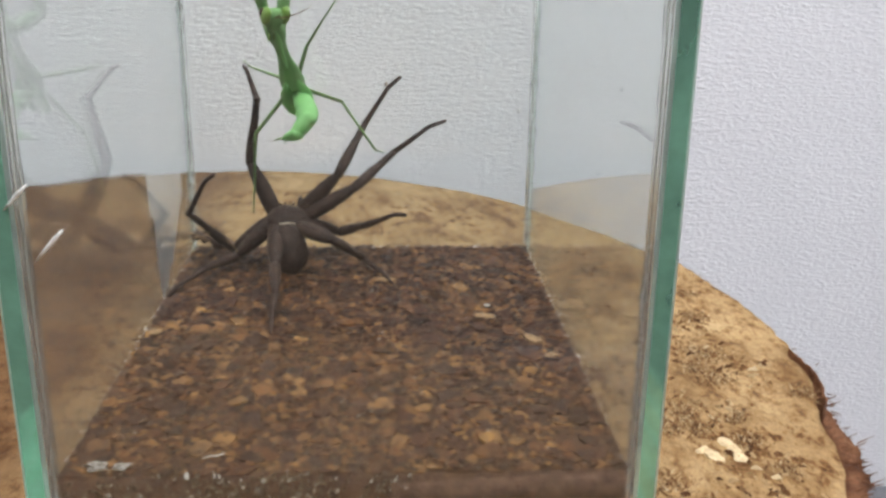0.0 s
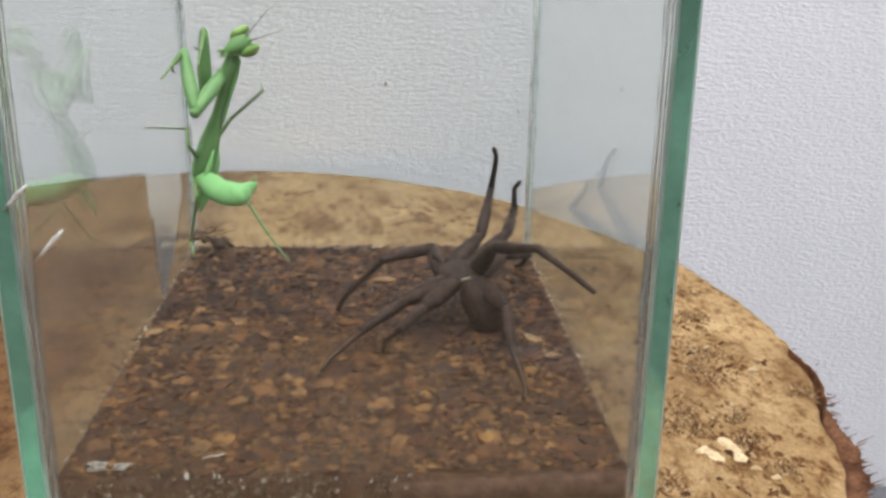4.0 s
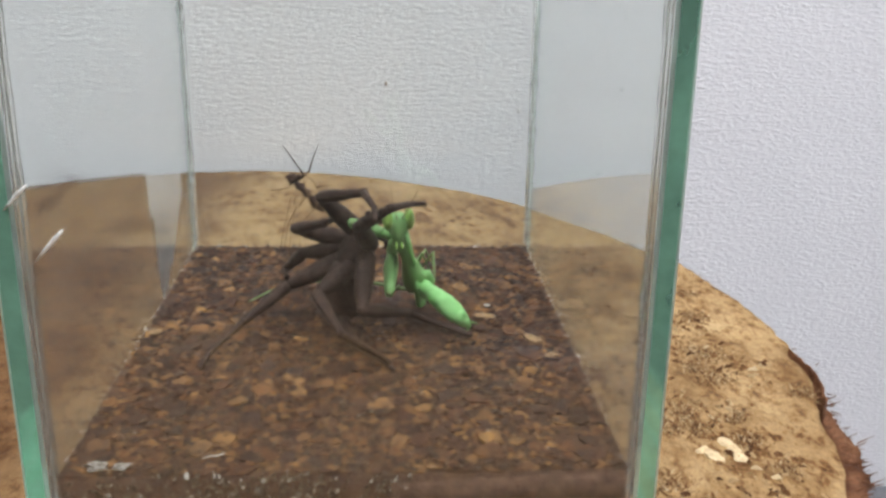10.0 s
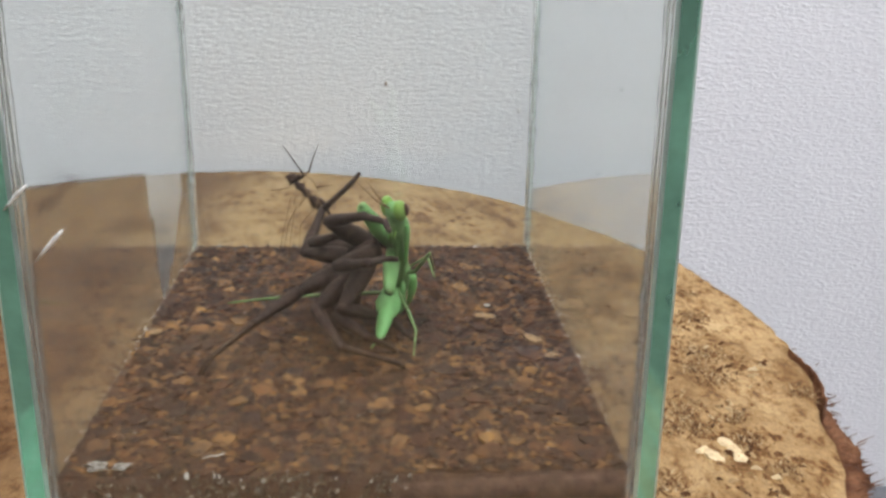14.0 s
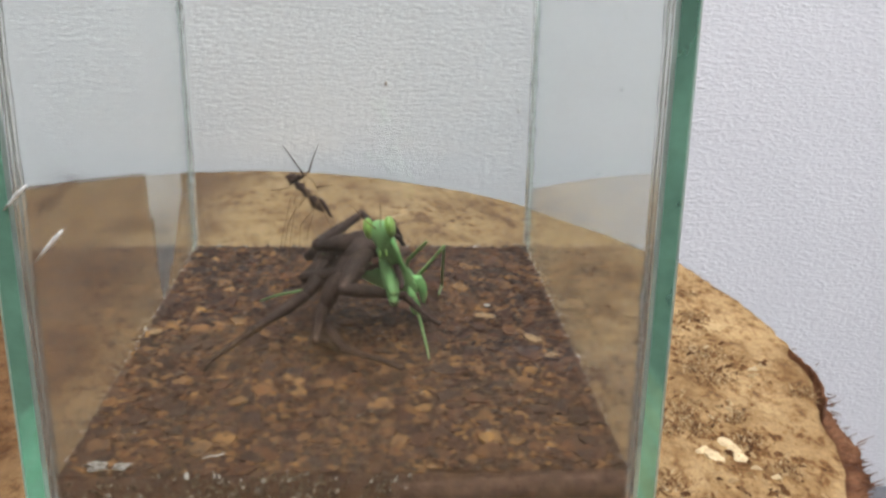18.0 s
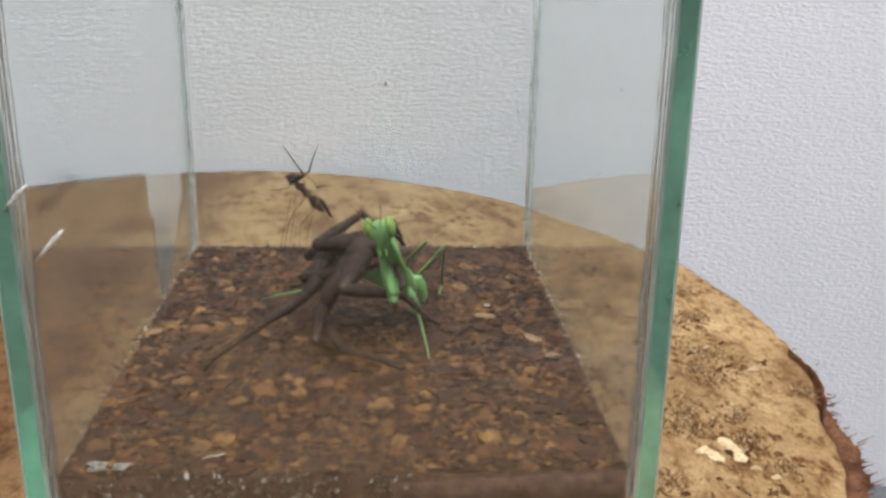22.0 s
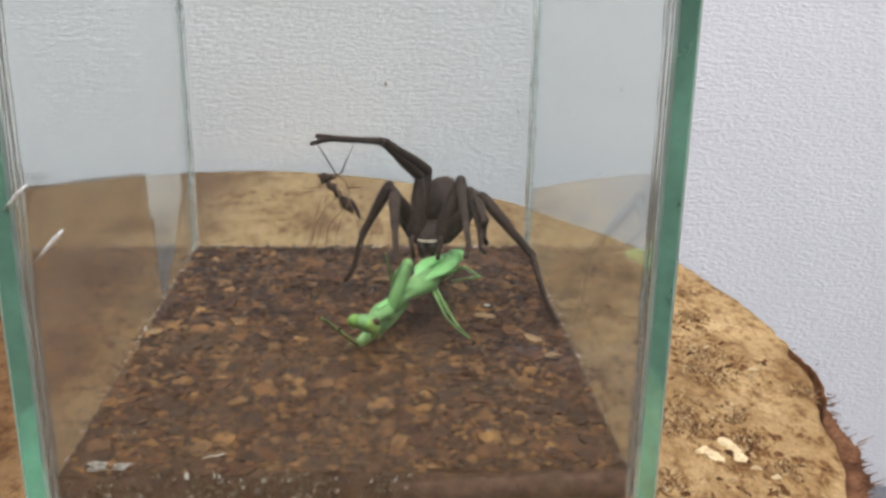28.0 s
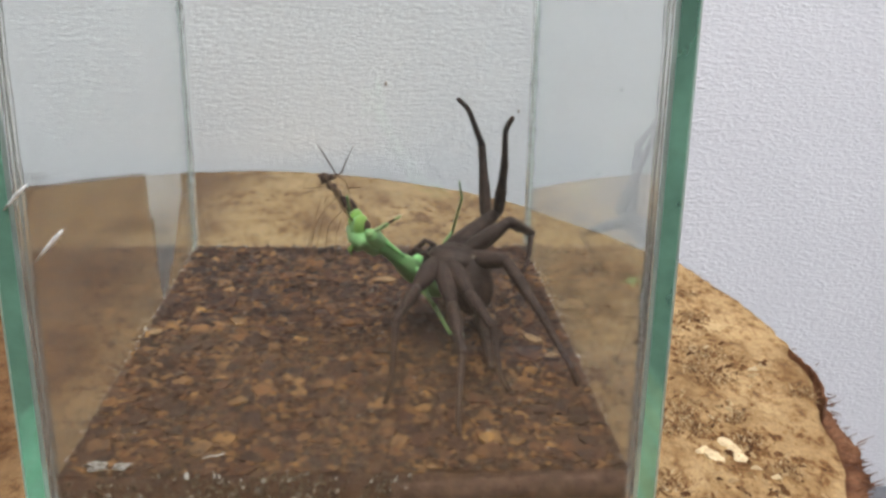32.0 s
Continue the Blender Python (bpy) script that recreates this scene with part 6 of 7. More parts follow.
mantis_key(2.3, (-12.6, 105, 15, 129, 27.2, 20.1), (200, 0, 0), (-9.7, 108.8, 10.4, -7.2, 113.1, 7.2, -4.7, 117.9, 4.9, -0.5, 117.8, 5.5, 2.6, 113.6, 8.2), (-41, 103.2, 27.4, -49.9, 89.9, 39.4, -55.2, 74.7, 44.8), (-38, 109.2, 39.8, -40.9, 98, 56.1, -43.9, 83.7, 64.8), (-22, 113.3, 9.5, -30.3, 122.1, 4.7, -34.4, 132.8, 1), (-11.8, 97.2, 24.5, -9.4, 86.3, 31.1, -7.9, 75.4, 35.9), (-14.6, 85.4, 13, -12.5, 65.7, 10.6, -12.5, 71.8, 1.4), (-8.5, 124.2, 8.6, 0.3, 142.1, 8.7, 2.1, 152.9, 7.4))
mantis_key(2.7, (-43.8, 98, 42, 20.4, 73.6, 144.5), (-101.3, 40.4, -80.4), (-41.1, 93, 40, -38, 88.4, 38.3, -34.2, 84, 38, -31.9, 89.2, 36.9, -29.8, 94.6, 36.5), (-43.9, 91.7, 60.1, -48.4, 102.6, 76.2, -51.2, 86.9, 70.4), (-44.5, 110.2, 60.2, -43, 107.8, 80, -42.3, 93, 71.6), (-44.9, 85.4, 52.3, -47.4, 98, 54.5, -57.9, 92.2, 55.9), (-37.7, 103.3, 57.1, -31.2, 105.7, 68.1, -25.9, 110.9, 77.5), (-42, 78.6, 40.1, -46.5, 89.5, 24, -43.8, 78.9, 23.3), (-33.8, 112.2, 32.5, -21.2, 98.6, 24.9, -16.3, 88.9, 23.2))
mantis_key(3.2, (-43.8, 98, 42, 20.4, 73.6, 144.5), (-101.3, 40.4, -80.4), (-41.1, 93, 40, -38, 88.4, 38.3, -34.2, 84, 38, -31.9, 89.2, 36.9, -29.8, 94.6, 36.5), (-43.9, 91.7, 60.1, -48.4, 102.6, 76.2, -51.2, 86.9, 70.4), (-44.5, 110.2, 60.2, -43, 107.8, 80, -42.3, 93, 71.6), (-44.9, 85.4, 52.3, -47.4, 98, 54.5, -57.9, 92.2, 55.9), (-37.7, 103.3, 57.1, -31.2, 105.7, 68.1, -25.9, 110.9, 77.5), (-42, 78.6, 40.1, -46.5, 89.5, 24, -43.8, 78.9, 23.3), (-33.8, 112.2, 32.5, -21.2, 98.6, 24.9, -16.3, 88.9, 23.2))
mantis_key(5.4, (-44.5, 98, 42.4, -33.5, 59.7, -157.7), (-19.3, -2.7, 0.9), (-41.8, 93.5, 40.7, -37.3, 89.9, 40, -33.5, 94.1, 39.3, -29.6, 98, 41.1, -26.9, 102.3, 44), (-39.7, 76.3, 63.2, -43.9, 92.4, 74.4, -48, 76.5, 69.9), (-41.9, 101.6, 62.9, -40.4, 97.2, 82.3, -40, 81.6, 75.5), (-44.3, 84, 52.6, -45.9, 96.7, 54.7, -57.6, 94, 55.5), (-33.3, 104.5, 52.5, -31, 96, 43, -31.6, 105.4, 35.6), (-41.9, 79.5, 39.8, -46.7, 90.3, 23.7, -44, 79.7, 23), (-40.6, 115.5, 33, -37.7, 101.1, 19.4, -37.3, 110, 12.9))
mantis_key(6.76, (-44.5, 98, 42.4, -33.5, 59.7, -157.7), (-19.3, -2.7, 0.9), (-41.8, 93.5, 40.7, -37.3, 89.9, 40, -33.5, 94.1, 39.3, -29.6, 98, 41.1, -26.9, 102.3, 44), (-39.7, 76.3, 63.2, -43.9, 92.4, 74.4, -48, 76.5, 69.9), (-41.9, 101.6, 62.9, -40.4, 97.2, 82.3, -40, 81.6, 75.5), (-44.3, 84, 52.6, -45.9, 96.7, 54.7, -57.6, 94, 55.5), (-33.3, 104.5, 52.5, -31, 96, 43, -31.6, 105.4, 35.6), (-41.9, 79.5, 39.8, -46.7, 90.3, 23.7, -44, 79.7, 23), (-40.6, 115.5, 33, -37.7, 101.1, 19.4, -37.3, 110, 12.9))
mantis_key(7, (6, 125, 28.2, -54.3, 32.1, 21.2), (0, 0, 0), (0.9, 123.8, 24, -3, 122.1, 19.8, -6, 120.3, 15, -8, 118.3, 9.7, -8.9, 116.4, 4.2), (24.8, 102.4, 36.6, 27.2, 92.5, 53.8, 29.1, 78.1, 62.7), (24.6, 99.8, 40.7, 20.9, 95.1, 59.8, 26.5, 86.7, 73.4), (2.9, 117.9, 38.2, 4, 115.7, 51, 3.4, 108.7, 60.7), (9.8, 108.7, 29.8, 18, 100.4, 35.4, 20.8, 90.4, 41.3), (-2.2, 115.5, 37, -9.8, 97, 38.2, -13.9, 86.9, 37.5), (11.5, 107.5, 26.6, 15.3, 123, 14.5, 19.2, 129.5, 6.6))
mantis_key(7.2, (35.5, 112, 9.4, -67.7, 32.8, 27.8), (-30, 0, 0), (31, 108.5, 9.8, 26.5, 104.9, 10.3, 21.2, 102.5, 10.1, 15.7, 101.2, 9, 10.2, 100.9, 7.2), (44, 94.4, 35.2, 43.5, 89.1, 54.5, 43.5, 81.5, 69.7), (48.4, 89.5, 33.1, 48.5, 72.7, 44, 51, 85.1, 32.7), (30.5, 104, 3.9, 31.2, 91.1, 2.4, 29.4, 79.4, 4.4), (28.8, 99.4, 4.1, 22.7, 88.6, -0, 14.6, 79.7, -1), (38.5, 100.8, 19.5, 38, 80.8, 19.1, 35.3, 70.2, 18), (29.7, 94.2, 5.7, 30.5, 74.2, 6.5, 25.9, 64.3, 5.7))
mantis_key(7.5, (-32.2, 115, 21.1, -101.8, 33.9, -34.7), (200, 0, 0), (-30.1, 120.7, 17.8, -27, 123.6, 17.4, -24.6, 119.9, 21.4, -23.1, 118.5, 26.7, -22.6, 119.5, 32.5), (-44.8, 85.8, 36.4, -42.8, 66.3, 32.7, -35.8, 50.9, 34.5), (-32.7, 87.4, 35.9, -28.9, 68.6, 30.3, -32.8, 83.1, 22.4), (-25.4, 100.3, 20.2, -19.4, 89, 22, -10.9, 80.5, 21.4), (-23.2, 111, 18.6, -15.6, 100.6, 18.2, -6.8, 92.4, 17.4), (-22, 99.4, 20.4, -11.1, 82.7, 19, -4.5, 74.1, 17), (-33.6, 99.3, 20.6, -32.4, 79.3, 20.4, -33.9, 68.5, 19.4))
mantis_key(8, (-36, 130, 18.6, -66.9, 58, 135.5), (-50, -10, 0), (-38.8, 134.8, 15.4, -42, 139.6, 14, -45.8, 144.1, 13.6, -48.4, 143.4, 16.4, -48.2, 138.8, 20), (-33.1, 115.6, 38.9, -29.2, 96.4, 35.1, -29.9, 81, 42.3), (-26.2, 115.3, 38.9, -16.2, 99.5, 45.9, -12.6, 89.5, 59.2), (-41.3, 119.6, 25.3, -44.4, 107, 25.3, -44.1, 95.1, 23.7), (-28.8, 126.8, 10, -22.3, 115.7, 7.8, -13, 108.2, 6.6), (-37.8, 114.3, 12.1, -44.8, 96.7, 5.7, -43.9, 86.2, 2.8), (-28.7, 113.5, 17.9, -21, 95.1, 15.7, -11.7, 89.9, 13.1))
mantis_key(8.22, (-36, 130, 18.6, -66.9, 58, 135.5), (-50, -10, 0), (-38.8, 134.8, 15.4, -42, 139.6, 14, -45.8, 144.1, 13.6, -48.4, 143.4, 16.4, -48.2, 138.8, 20), (-33.1, 115.6, 38.9, -29.2, 96.4, 35.1, -29.9, 81, 42.3), (-26.2, 115.3, 38.9, -16.2, 99.5, 45.9, -12.6, 89.5, 59.2), (-41.3, 119.6, 25.3, -44.4, 107, 25.3, -44.1, 95.1, 23.7), (-28.8, 126.8, 10, -22.3, 115.7, 7.8, -13, 108.2, 6.6), (-37.8, 114.3, 12.1, -44.8, 96.7, 5.7, -43.9, 86.2, 2.8), (-28.7, 113.5, 17.9, -21, 95.1, 15.7, -11.7, 89.9, 13.1))
mantis_key(8.4, (-7.4, 105, 16.7, -61.7, 25.6, 22.7), (-20, 0, 0), (-9.5, 100.6, 18.7, -10.3, 96.1, 22.2, -9.7, 93, 27.1, -7.4, 91.6, 32.2, -3.9, 91.9, 36.9), (9.6, 102, 17.5, 11, 82.1, 17.3, 13.8, 66.8, 24.2), (2.9, 97.6, 13.7, 7.8, 78.6, 10.2, 13.7, 63.1, 6.4), (-16.1, 107.1, 16.1, -20, 96.8, 23, -22.9, 107.3, 17.9), (1.2, 92.6, 10.2, 7.8, 82.6, 5.2, 12.4, 71.5, 4.5), (-17.3, 121, 9.7, -22.6, 101.7, 10.8, -24.8, 90.9, 11.1), (1.2, 91.3, 8.9, 7.7, 72.5, 7.5, 13.7, 63.5, 5.4))
mantis_key(8.8, (-22.8, 106, 17.1, -46, 29.5, 33.8), (-10, -10, 0), (-24.1, 100.8, 18.5, -24.2, 96.8, 22.4, -23.8, 97.3, 28.2, -21.6, 98.5, 33.5, -18.1, 100, 37.9), (-2.4, 108.7, 17.3, 1.5, 97, 33, 4.9, 80.4, 34.3), (2.7, 92.9, 15.7, 10.9, 74.7, 16.6, 5.8, 83.6, 3.1), (-28.9, 114.4, 15.7, -35.2, 107, 24.4, -37.7, 114.9, 15.6), (-7.4, 102.3, 12.9, 1.3, 92.7, 11.9, 9.4, 83.9, 12.4), (-32, 123.7, 10.9, -34.5, 105.4, 18.6, -36.2, 94.7, 20.3), (-6.4, 104.9, 11.4, 3, 87.2, 12.1, 9.4, 78.4, 13.6))
mantis_key(9, (-26.8, 108, 14.7, -43.3, 30.7, 35.8), (-20, 0, 0), (-28.3, 102.9, 16.4, -28.2, 98.6, 20.1, -27.1, 97.5, 25.8, -24.5, 98, 30.9, -20.9, 99.8, 35.2), (1.1, 113.1, 25, 6.4, 95.7, 33.4, 9.5, 81.8, 24.1), (-4.8, 86.4, 24.4, -0.4, 67.2, 21, 0.7, 73.8, 5.4), (-32.8, 117.4, 14.8, -37.8, 109.7, 24, -40.6, 117.1, 15), (-10.9, 105.2, 11.7, -5.6, 94.8, 5.9, -1.2, 84.1, 3), (-34.2, 127.3, 11.7, -38.1, 111.4, 23.1, -38.5, 103.2, 15.8), (-10.1, 107.1, 9.1, -2.8, 88.7, 6.4, 1, 79, 2.9))
mantis_key(9.5, (2.9, 95, 14.6, -74.1, 48, 134.5), (-60, 0, 0), (4.8, 90, 13.2, 6.8, 84.6, 12.1, 8.5, 79.2, 10.4, 10.4, 77.8, 5.9, 11.7, 80.4, 0.8), (9.6, 94.2, 21.8, 9.4, 74.3, 20.1, 11.1, 86.8, 8.7), (4.7, 96.5, 24.6, 1.8, 78, 31.8, -1.8, 93.7, 26.3), (14.7, 100.3, 18, 18.5, 112.2, 21.5, 20.7, 120.7, 13.3), (16.4, 100.7, 14.3, 19.4, 91.2, 22.7, 21.4, 98.4, 13.3), (-15.9, 102.6, 12.2, -24.1, 84.4, 11.8, -31.4, 89, 5), (18.4, 107, 8.5, 21, 90.5, 19.5, 21.8, 80, 16.2))
mantis_key(10, (17.1, 96, 8.8, -102.8, 42.9, -111.3), (-80, 0, 0), (19.9, 91.3, 8.5, 22.5, 86.1, 8.6, 25, 80.8, 8.1, 28.8, 79.4, 4.9, 32.1, 81.9, 0.8), (9.6, 95.6, 17.9, 9.4, 75.6, 17.9, 12.8, 90.7, 10.8), (4.7, 96.8, 24.5, 1.8, 78.4, 31.7, -1.8, 94, 26.2), (17.4, 106, 12.5, 21, 118.5, 12.1, 23.8, 126.5, 3.6), (16.6, 107.8, 8.2, 18.9, 98.4, 16.9, 22.6, 104.7, 7.4), (-3.8, 96.7, 10.6, -23.8, 92, 9.8, -33.4, 88.1, 5.3), (18.7, 116.6, 5.1, 22.4, 100.8, 16.9, 22.5, 92.2, 10.1))
mantis_key(11, (14.9, 94, 9.5, -100.2, 42.8, -113.5), (-80, 0, 0), (16.5, 89.1, 10.2, 19.6, 86, 10.4, 22.9, 90.3, 8, 26.5, 94.1, 5.4, 30.3, 97.6, 2.6), (9.5, 92.4, 17.2, 9.4, 72.4, 17.4, 12.7, 85.2, 6.7), (4.7, 95.3, 25.8, 2.6, 76.8, 33, 0.7, 92.7, 27.5), (17.3, 102.7, 15.4, 20.8, 115.1, 17.3, 23.4, 118.9, 6.2), (16.6, 105.5, 9, 18.8, 97.4, 18.9, 21.9, 109, 18.8), (10.9, 76.8, 9.1, 12.1, 57.3, 13.6, 12.6, 66.8, 8.1), (18.6, 114.3, 5.9, 20.6, 100.1, 19.8, 22.2, 89.3, 18.1))
mantis_key(12, (13.6, 92, 10.3, -95.8, 40.1, -116.5), (-80, 0, 0), (16.3, 97.5, 7.4, 18.9, 102.5, 5.6, 21.3, 107.6, 4.1, 24.9, 107.4, 5.2, 27.2, 102.6, 7.7), (9.5, 89.7, 18.1, 9.3, 69.7, 18.4, 11, 84.2, 9.7), (4.7, 91.9, 26.8, 2.7, 73.3, 34, 0.8, 89.3, 28.5), (17.2, 99.9, 16.4, 19.4, 112.7, 15.8, 21.6, 119.3, 6.1), (14.4, 79.1, 9.9, 16.8, 66.6, 7.3, 17.6, 77.3, 2), (10.9, 74.7, 9.9, 12.1, 55.3, 14.4, 12.5, 64.8, 8.9), (18.6, 112, 6.7, 19.7, 97.7, 20.6, 20.8, 86.9, 18.9))
mantis_key(13, (14.8, 92, 7.6, -98.2, 45.4, -116.4), (-80, 0, 0), (18.3, 87.9, 6.6, 21.7, 83.2, 6.3, 25.3, 78.6, 5.8, 28.1, 73.6, 5.5, 30.2, 68.2, 5.3), (9.5, 92, 17.3, 9.3, 72.6, 12.5, 15.5, 83, 0.6), (4.7, 93.9, 25.4, 1.9, 75.5, 32.6, -1.7, 91.2, 27.1), (17.3, 101.3, 12.3, 22.1, 113.2, 13.8, 23.4, 119.9, 3.9), (15.8, 80.4, 17.8, 17.7, 70.6, 26.1, 21.2, 77.7, 17.1), (10.9, 74.6, 6.7, 13.5, 55.3, 11.3, 15, 64.7, 5.7), (18.6, 112.6, 6.5, 22.1, 96.8, 18.2, 22.2, 88, 11.6))
mantis_key(14, (12.1, 92, 9.4, -90.1, 49.6, -126.4), (215, -10, 0), (10.5, 87, 9.2, 9.1, 81.3, 9.2, 8.4, 75.7, 8, 7.4, 70.4, 5.9, 6.2, 65.5, 3), (9.2, 93.5, 20.3, 4.9, 78.6, 32.9, -1, 93.5, 27.2), (9.6, 93, 18.7, 9.4, 73, 18.9, 10.3, 87.6, 10.2), (14.1, 78.1, 7.7, 16, 65.3, 7.1, 15.2, 53.5, 4.9), (15.8, 80.5, 17.8, 19.5, 71, 25.9, 21.7, 79.8, 18), (-8.3, 90.5, 7.6, -28.1, 87.2, 7.4, -38.1, 90.8, 4.9), (15.9, 112.6, 8.4, 20.4, 95.3, 17.5, 22, 84.9, 14.5))
mantis_key(14.6, (12.1, 92, 9.4, -90.1, 49.6, -126.4), (215, -10, 0), (10.5, 87, 9.2, 9.1, 81.3, 9.2, 8.4, 75.7, 8, 7.4, 70.4, 5.9, 6.2, 65.5, 3), (9.2, 93.5, 20.3, 4.9, 78.6, 32.9, -1, 93.5, 27.2), (9.6, 93, 18.7, 9.4, 73, 18.9, 10.3, 87.6, 10.2), (14.1, 78.1, 7.7, 16, 65.3, 7.1, 15.2, 53.5, 4.9), (15.8, 80.5, 17.8, 19.5, 71, 25.9, 21.7, 79.8, 18), (-8.3, 90.6, 7.5, -28.1, 87.2, 7.4, -38.2, 90.9, 4.8), (15.9, 112.6, 8.4, 20.4, 95.3, 17.5, 22, 84.9, 14.5))
mantis_key(16.6, (14.8, 92, 8.1, -106.2, 43, -103.5), (-100, -10, 8), (12, 88.6, 10.5, 8.1, 85.9, 13.6, 2.9, 86, 16.3, -2.5, 86.3, 18.4, -8.2, 86.5, 20), (8.2, 93.3, 18.6, 9.4, 73.4, 17.1, 11.9, 87.7, 8.4), (7.3, 93.7, 18.5, 9.4, 73.8, 18.6, 11.1, 89.1, 11.4), (17, 77.9, 6.6, 19.1, 66.3, 1.3, 19.2, 54.4, 3.3), (14.2, 82, 20.3, 18.5, 72.9, 28.5, 18.2, 83.7, 23.4), (-5.2, 92.8, 10.3, -24.6, 88.4, 7.8, -29.2, 97.1, 3), (24.5, 89.5, 22, 25.1, 101.3, 5.8, 23.6, 90.5, 7.2))
mantis_key(22.1, (14.8, 92, 8.1, -106.2, 43, -103.5), (-100, -10, 8), (12, 88.6, 10.5, 8.1, 85.9, 13.6, 2.9, 86, 16.3, -2.5, 86.3, 18.4, -8.2, 86.5, 20), (8.2, 93.3, 18.6, 9.4, 73.4, 17.1, 11.9, 87.7, 8.4), (7.3, 93.7, 18.5, 9.4, 73.8, 18.6, 11.1, 89.1, 11.4), (17, 77.9, 6.6, 19.1, 66.3, 1.3, 19.2, 54.4, 3.3), (14.2, 82, 20.3, 18.5, 72.9, 28.5, 18.2, 83.7, 23.4), (-5.1, 92.5, 10.6, -24.5, 88.4, 7.8, -29.2, 97.1, 3), (24.5, 89.5, 22, 25.1, 101.3, 5.8, 23.6, 90.5, 7.2))
mantis_key(23, (18.1, 92, 4.9, -109.8, 53.1, -100.3), (-125, -20, 14), (18.1, 98, 3.2, 17.7, 103.7, 2.8, 16.9, 109.5, 2.9, 15.7, 115.2, 2.9, 14.3, 120.8, 2.7), (9.6, 99.2, 18.4, 9.4, 79.3, 20, 11.1, 90.5, 7.3), (9.6, 100.3, 18.1, 14.2, 81.3, 14.2, 17, 93.4, 2.6), (18.6, 78, 5.1, 19.1, 65.5, 1.6, 19.1, 53.7, 3.7), (18.4, 87.3, 20.2, 22.8, 78.2, 28.4, 22.5, 89.1, 23.3), (18.7, 74, 6.8, 18.1, 54.1, 8.6, 17.4, 62.1, 1), (28.4, 98.6, 18.2, 27.7, 115.4, 7.3, 25.2, 104.7, 7.4))
mantis_key(24, (19.1, 92, 4.5, -112.9, 53.6, -98.2), (-125, -20, 14), (18.5, 98, 3.1, 17.6, 103.7, 2.8, 16.9, 109.5, 2.9, 15.7, 115.1, 2.9, 14.3, 120.8, 2.7), (9.6, 98.4, 18.7, 9.4, 78.5, 20.2, 11.1, 89.8, 7.6), (9.6, 99.4, 18.4, 14.2, 80.3, 14.5, 17, 92.5, 2.9), (18.5, 77.6, 5.3, 19.1, 65.1, 1.8, 19.1, 53.3, 3.9), (18.4, 87.5, 20.1, 22.8, 78.5, 28.3, 22.5, 89.3, 23.2), (18.7, 74.1, 6.7, 18.1, 54.2, 8.5, 17.4, 62.1, 1), (28.6, 98.9, 18.3, 27.7, 115.5, 7.3, 25.2, 104.8, 7.3))
mantis_key(25, (20.7, 92, 4, -110.9, 54.1, -100.1), (-125, -20, 14), (20.6, 98.1, 2.3, 20.1, 103.8, 1.8, 19.4, 109.6, 1.9, 18.3, 115.3, 1.9, 17.1, 120.9, 1.7), (11.3, 98.5, 25.7, 12.9, 78.6, 25.1, 13.7, 92.5, 15.4), (22.3, 100.9, 24.9, 19.8, 82.7, 17, 21.2, 92.3, 3), (19.8, 77.6, 3.6, 19.5, 64.7, 2, 19.2, 52.9, 4), (22.4, 85.7, 18.5, 28.9, 77.5, 26.1, 27.4, 88.6, 21.7), (18.7, 74.3, 6.7, 18.1, 54.4, 8.5, 17.5, 62.4, 0.9), (29.2, 85.5, 15.9, 26.9, 103.6, 7.7, 25.8, 113.2, 2.4))
mantis_key(25.5, (20.7, 92, 4, -110.9, 54.1, -100.1), (-125, -20, 14), (20.6, 98.1, 2.3, 20.1, 103.8, 1.8, 19.4, 109.6, 1.9, 18.3, 115.3, 1.9, 17.1, 120.9, 1.7), (11.3, 98.5, 25.7, 12.9, 78.6, 25.1, 13.7, 92.5, 15.4), (22.3, 100.9, 24.9, 19.8, 82.7, 17, 21.2, 92.3, 3), (19.8, 77.6, 3.6, 19.5, 64.7, 2, 19.2, 52.9, 4), (22.4, 85.7, 18.5, 28.9, 77.5, 26.1, 27.4, 88.6, 21.7), (18.7, 74.3, 6.7, 18.1, 54.4, 8.5, 17.5, 62.4, 0.9), (29.2, 85.5, 15.9, 26.9, 103.6, 7.7, 25.8, 113.2, 2.4))
mantis_key(27.4, (21.6, 96, 10.9, -118, -0.5, -8.6), (235, -58, 0), (23.9, 102.3, 10.7, 25.9, 107.8, 10.4, 28.3, 113, 10.3, 30.8, 118.3, 9.9, 33.4, 123.4, 9.4), (13.1, 91.4, 12.3, 10.1, 71.8, 15.2, 8.4, 88, 20), (16.9, 91.2, 5.2, 5.4, 75, 3.2, -5.7, 63.4, 8.7), (25.5, 81.5, 3.6, 28.5, 68.9, 4.5, 29.8, 57.4, 7.7), (8.3, 90.1, 1.1, 0.1, 80.1, -0.9, -2.3, 68.5, 0.7), (30.2, 82.1, 18.8, 32.6, 62.6, 22.6, 26.1, 70.6, 18.7), (25.5, 82.1, 6, 27.5, 62.3, 8.4, 31.1, 70.8, 2.5))
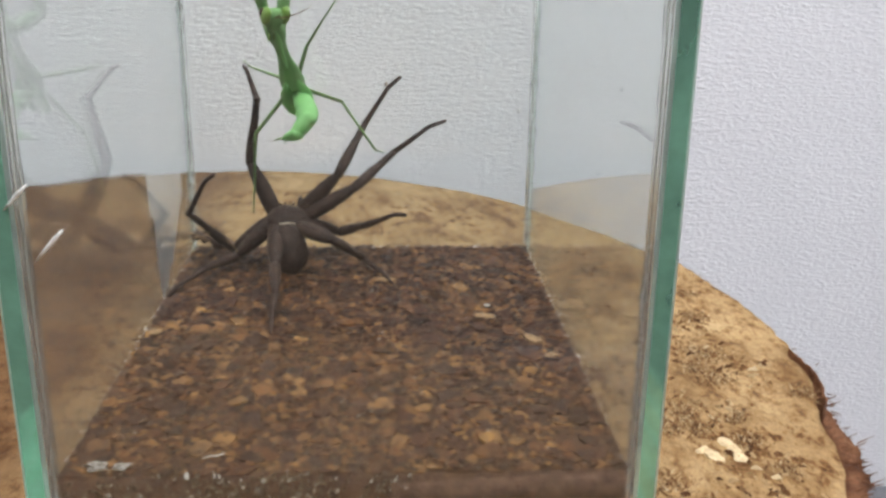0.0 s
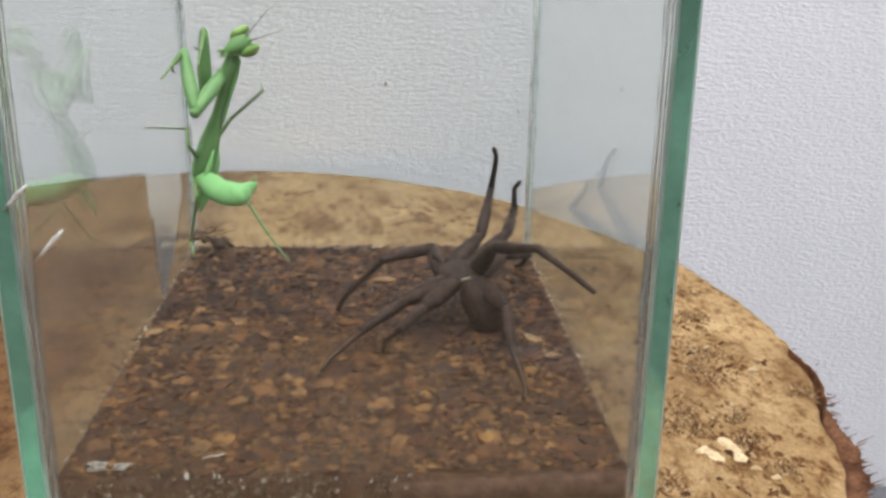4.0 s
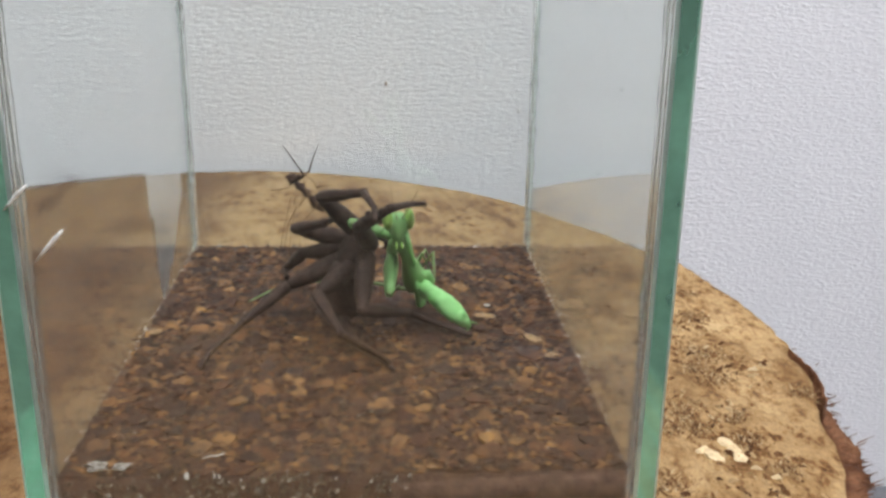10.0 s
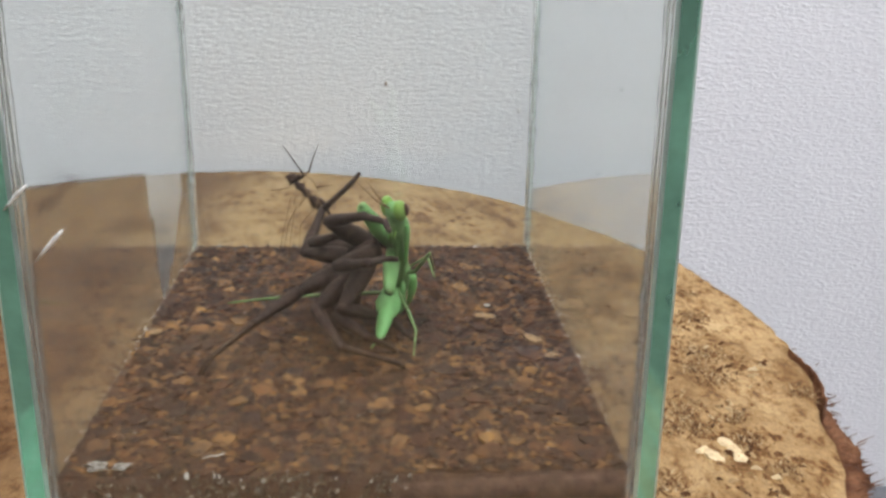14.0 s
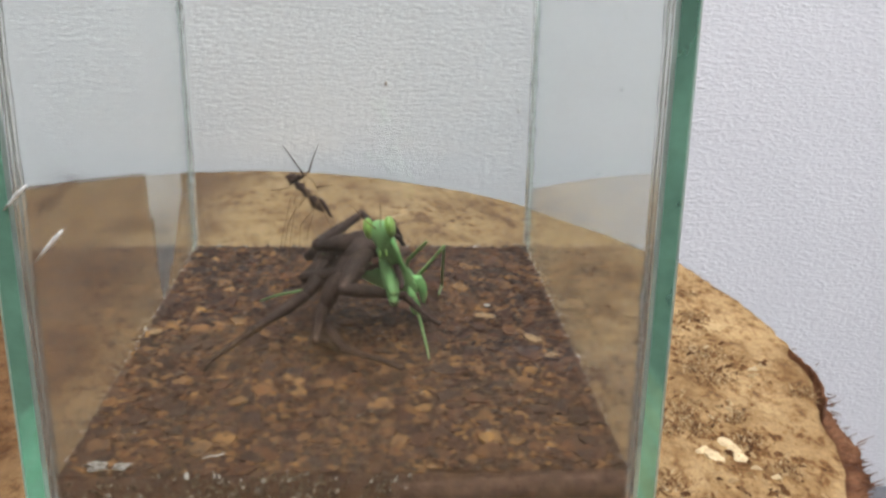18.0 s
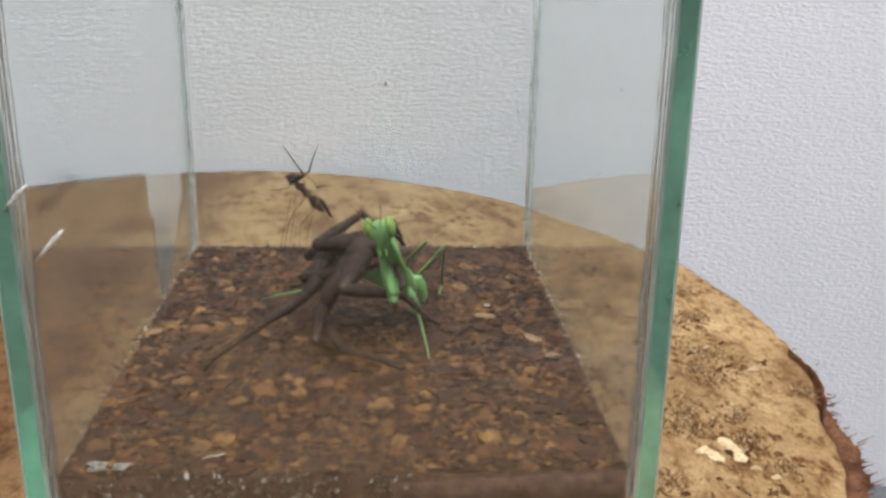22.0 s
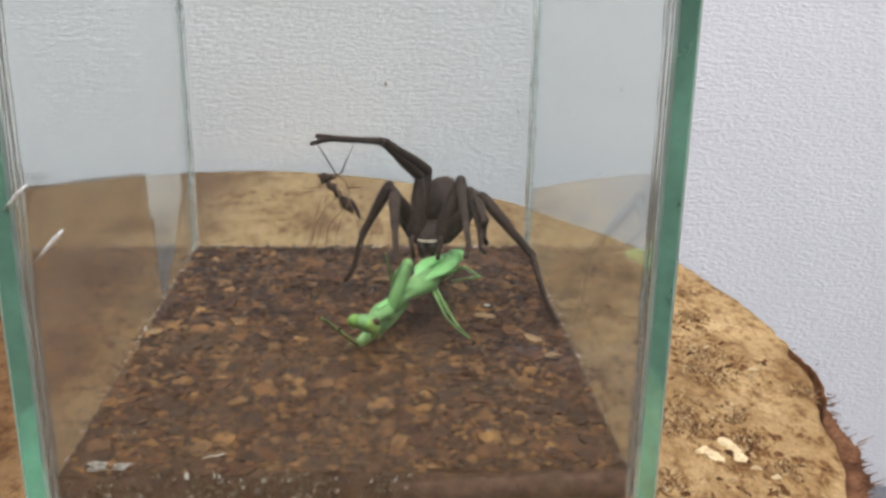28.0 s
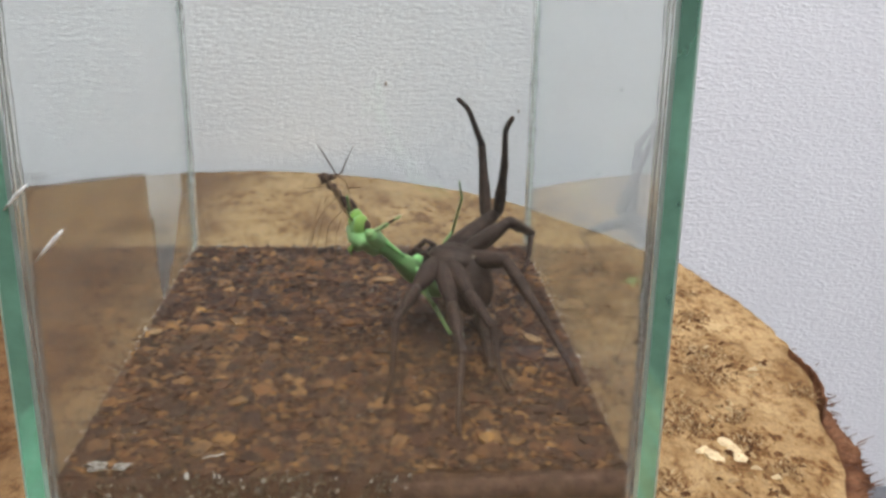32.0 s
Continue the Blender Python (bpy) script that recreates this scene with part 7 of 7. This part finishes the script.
mantis_key(28, (21.6, 96, 10.9, -118, -0.5, -8.6), (235, -58, 0), (23.9, 102.3, 10.7, 25.9, 107.8, 10.4, 28.3, 113, 10.3, 30.8, 118.3, 9.9, 33.4, 123.4, 9.4), (12.7, 72.7, 18.9, 10.3, 89.6, 8.6, 8.4, 80.2, 22.6), (16.9, 91.2, 5.2, 5.4, 75, 3.2, -5.7, 63.4, 8.7), (25.5, 81.5, 3.6, 28.5, 68.9, 4.5, 29.8, 57.4, 7.7), (8.3, 90.1, 1.1, 0.1, 80.1, -0.9, -2.3, 68.5, 0.7), (30.2, 82.1, 18.8, 32.6, 62.6, 22.6, 26.1, 70.6, 18.7), (25.5, 82.1, 6, 27.5, 62.3, 8.5, 31.1, 70.8, 2.5))
mantis_key(29, (15.6, 90, 12.8, 116.1, -16.4, -16.6), (170, -25, 0), (19.4, 93.5, 11.2, 23.3, 97.4, 9.4, 27.3, 101.3, 8, 30.8, 105.9, 7.1, 34.3, 110.4, 6.6), (2.6, 99.7, 3.6, -6.7, 117.4, 2.8, -9.7, 105.3, 14.4), (9.6, 129.2, 5.5, 6.3, 109.5, 5.5, 9.6, 122.5, 15.9), (26, 88.9, 4.2, 27.5, 76, 2.7, 32.1, 65.1, 4.4), (6.8, 101.5, 8.7, -2, 93.3, 13.5, -8, 85, 19.9), (33.5, 82.4, 15.3, 33, 63.8, 22.7, 31, 73, 17), (25.4, 80.6, 7.5, 26.3, 60.7, 9.2, 32.3, 67.8, 3.3))
mantis_key(30, (17.2, 90, 13.8, -118.3, 33.9, -57.4), (195, 5, 0), (20.3, 94, 9.2, 23.9, 97.6, 6.4, 27.9, 101.6, 5.3, 31.9, 105.8, 4.9, 35.8, 110, 4.4), (2.1, 55.2, 34.6, -1, 74.9, 32.4, -1.5, 62.7, 44.3), (6.6, 56.1, 34.3, 4.5, 37.7, 41.9, 11.6, 53.1, 41.8), (21.9, 76.5, 9.1, 25.1, 64.2, 6.6, 29.8, 74.1, 1.8), (7.4, 94.9, 20.8, -0.9, 91.7, 30.3, -2.3, 83, 38.5), (27.3, 95.8, 24.3, 29, 81.9, 38.6, 27.5, 73.4, 45.5), (22, 76.7, 8.2, 24.6, 56.9, 9.2, 29.1, 65.9, 4.9))
mantis_key(32, (17.2, 90, 13.8, -118.3, 33.9, -57.4), (195, 5, 0), (20.3, 94, 9.2, 23.9, 97.6, 6.4, 27.9, 101.6, 5.3, 31.9, 105.8, 4.9, 35.8, 110, 4.4), (2.1, 55.2, 34.6, -1, 74.9, 32.4, -1.5, 62.7, 44.3), (6.6, 56.1, 34.3, 4.5, 37.7, 41.9, 11.6, 53.1, 41.8), (21.9, 76.5, 9.1, 25.1, 64.2, 6.6, 29.8, 74.1, 1.8), (7.4, 94.8, 20.8, -0.9, 91.7, 30.3, -2.3, 83, 38.5), (27.3, 95.7, 24.3, 29, 81.8, 38.6, 27.5, 73.4, 45.5), (22, 76.7, 8.2, 24.6, 56.9, 9.2, 29.1, 65.9, 4.9))


def husk_rows():
    corner, back, after = pose(-0.0515, 0.1285, 0.0040, -86, 0, 4), pose(-0.0191, 0.150, 0.0008), pose(-0.0100, 0.150, 0.0008, 0, 4, 0)
    return [(0.0, corner), (6.75, corner), (6.9, pose(-0.034, 0.142, 0.010, -40, 0, 2)), (7.0, back), (25.6, back), (26.4, after), (32.0, after)]


def stick_rows():
    rest = pose(0.42, -0.20, TABLE_Z + 0.003, -88, 0, 20)
    over = pose(0.045, 0.060, 0.140, 24, 9, 0)
    return [(0.0, rest), (6.05, rest), (6.14, pose(0.20, 0.0, 0.20, -20, 10, 10)), (6.24, over), (6.4, pose(0.0367, 0.100, 0.0215, 21, 10.5, 0)), (6.6, pose(0.0398, 0.100, 0.0206, 24, 8.7, 0)),
            (6.8, pose(0.0432, 0.110, 0.0113, 35, 7.6, 0)), (6.93, pose(0.0433, 0.100, 0.0500, 35, 12.4, 0)), (7.06, pose(0.0436, 0.099, 0.0510, 35, 12.4, 0)), (7.2, pose(0.046, 0.085, 0.110, 28, 10, 0)), (7.35, over),
            (7.9, pose(0.20, 0.0, 0.20, -20, 10, 10)), (8.6, rest), (32.0, rest)]


def motions():
    move_spider(spider, spider_pieces)
    move_mantis(mantis, mantis_pieces)
    walk(husk, husk_rows())
    walk(stick, stick_rows())


motions()
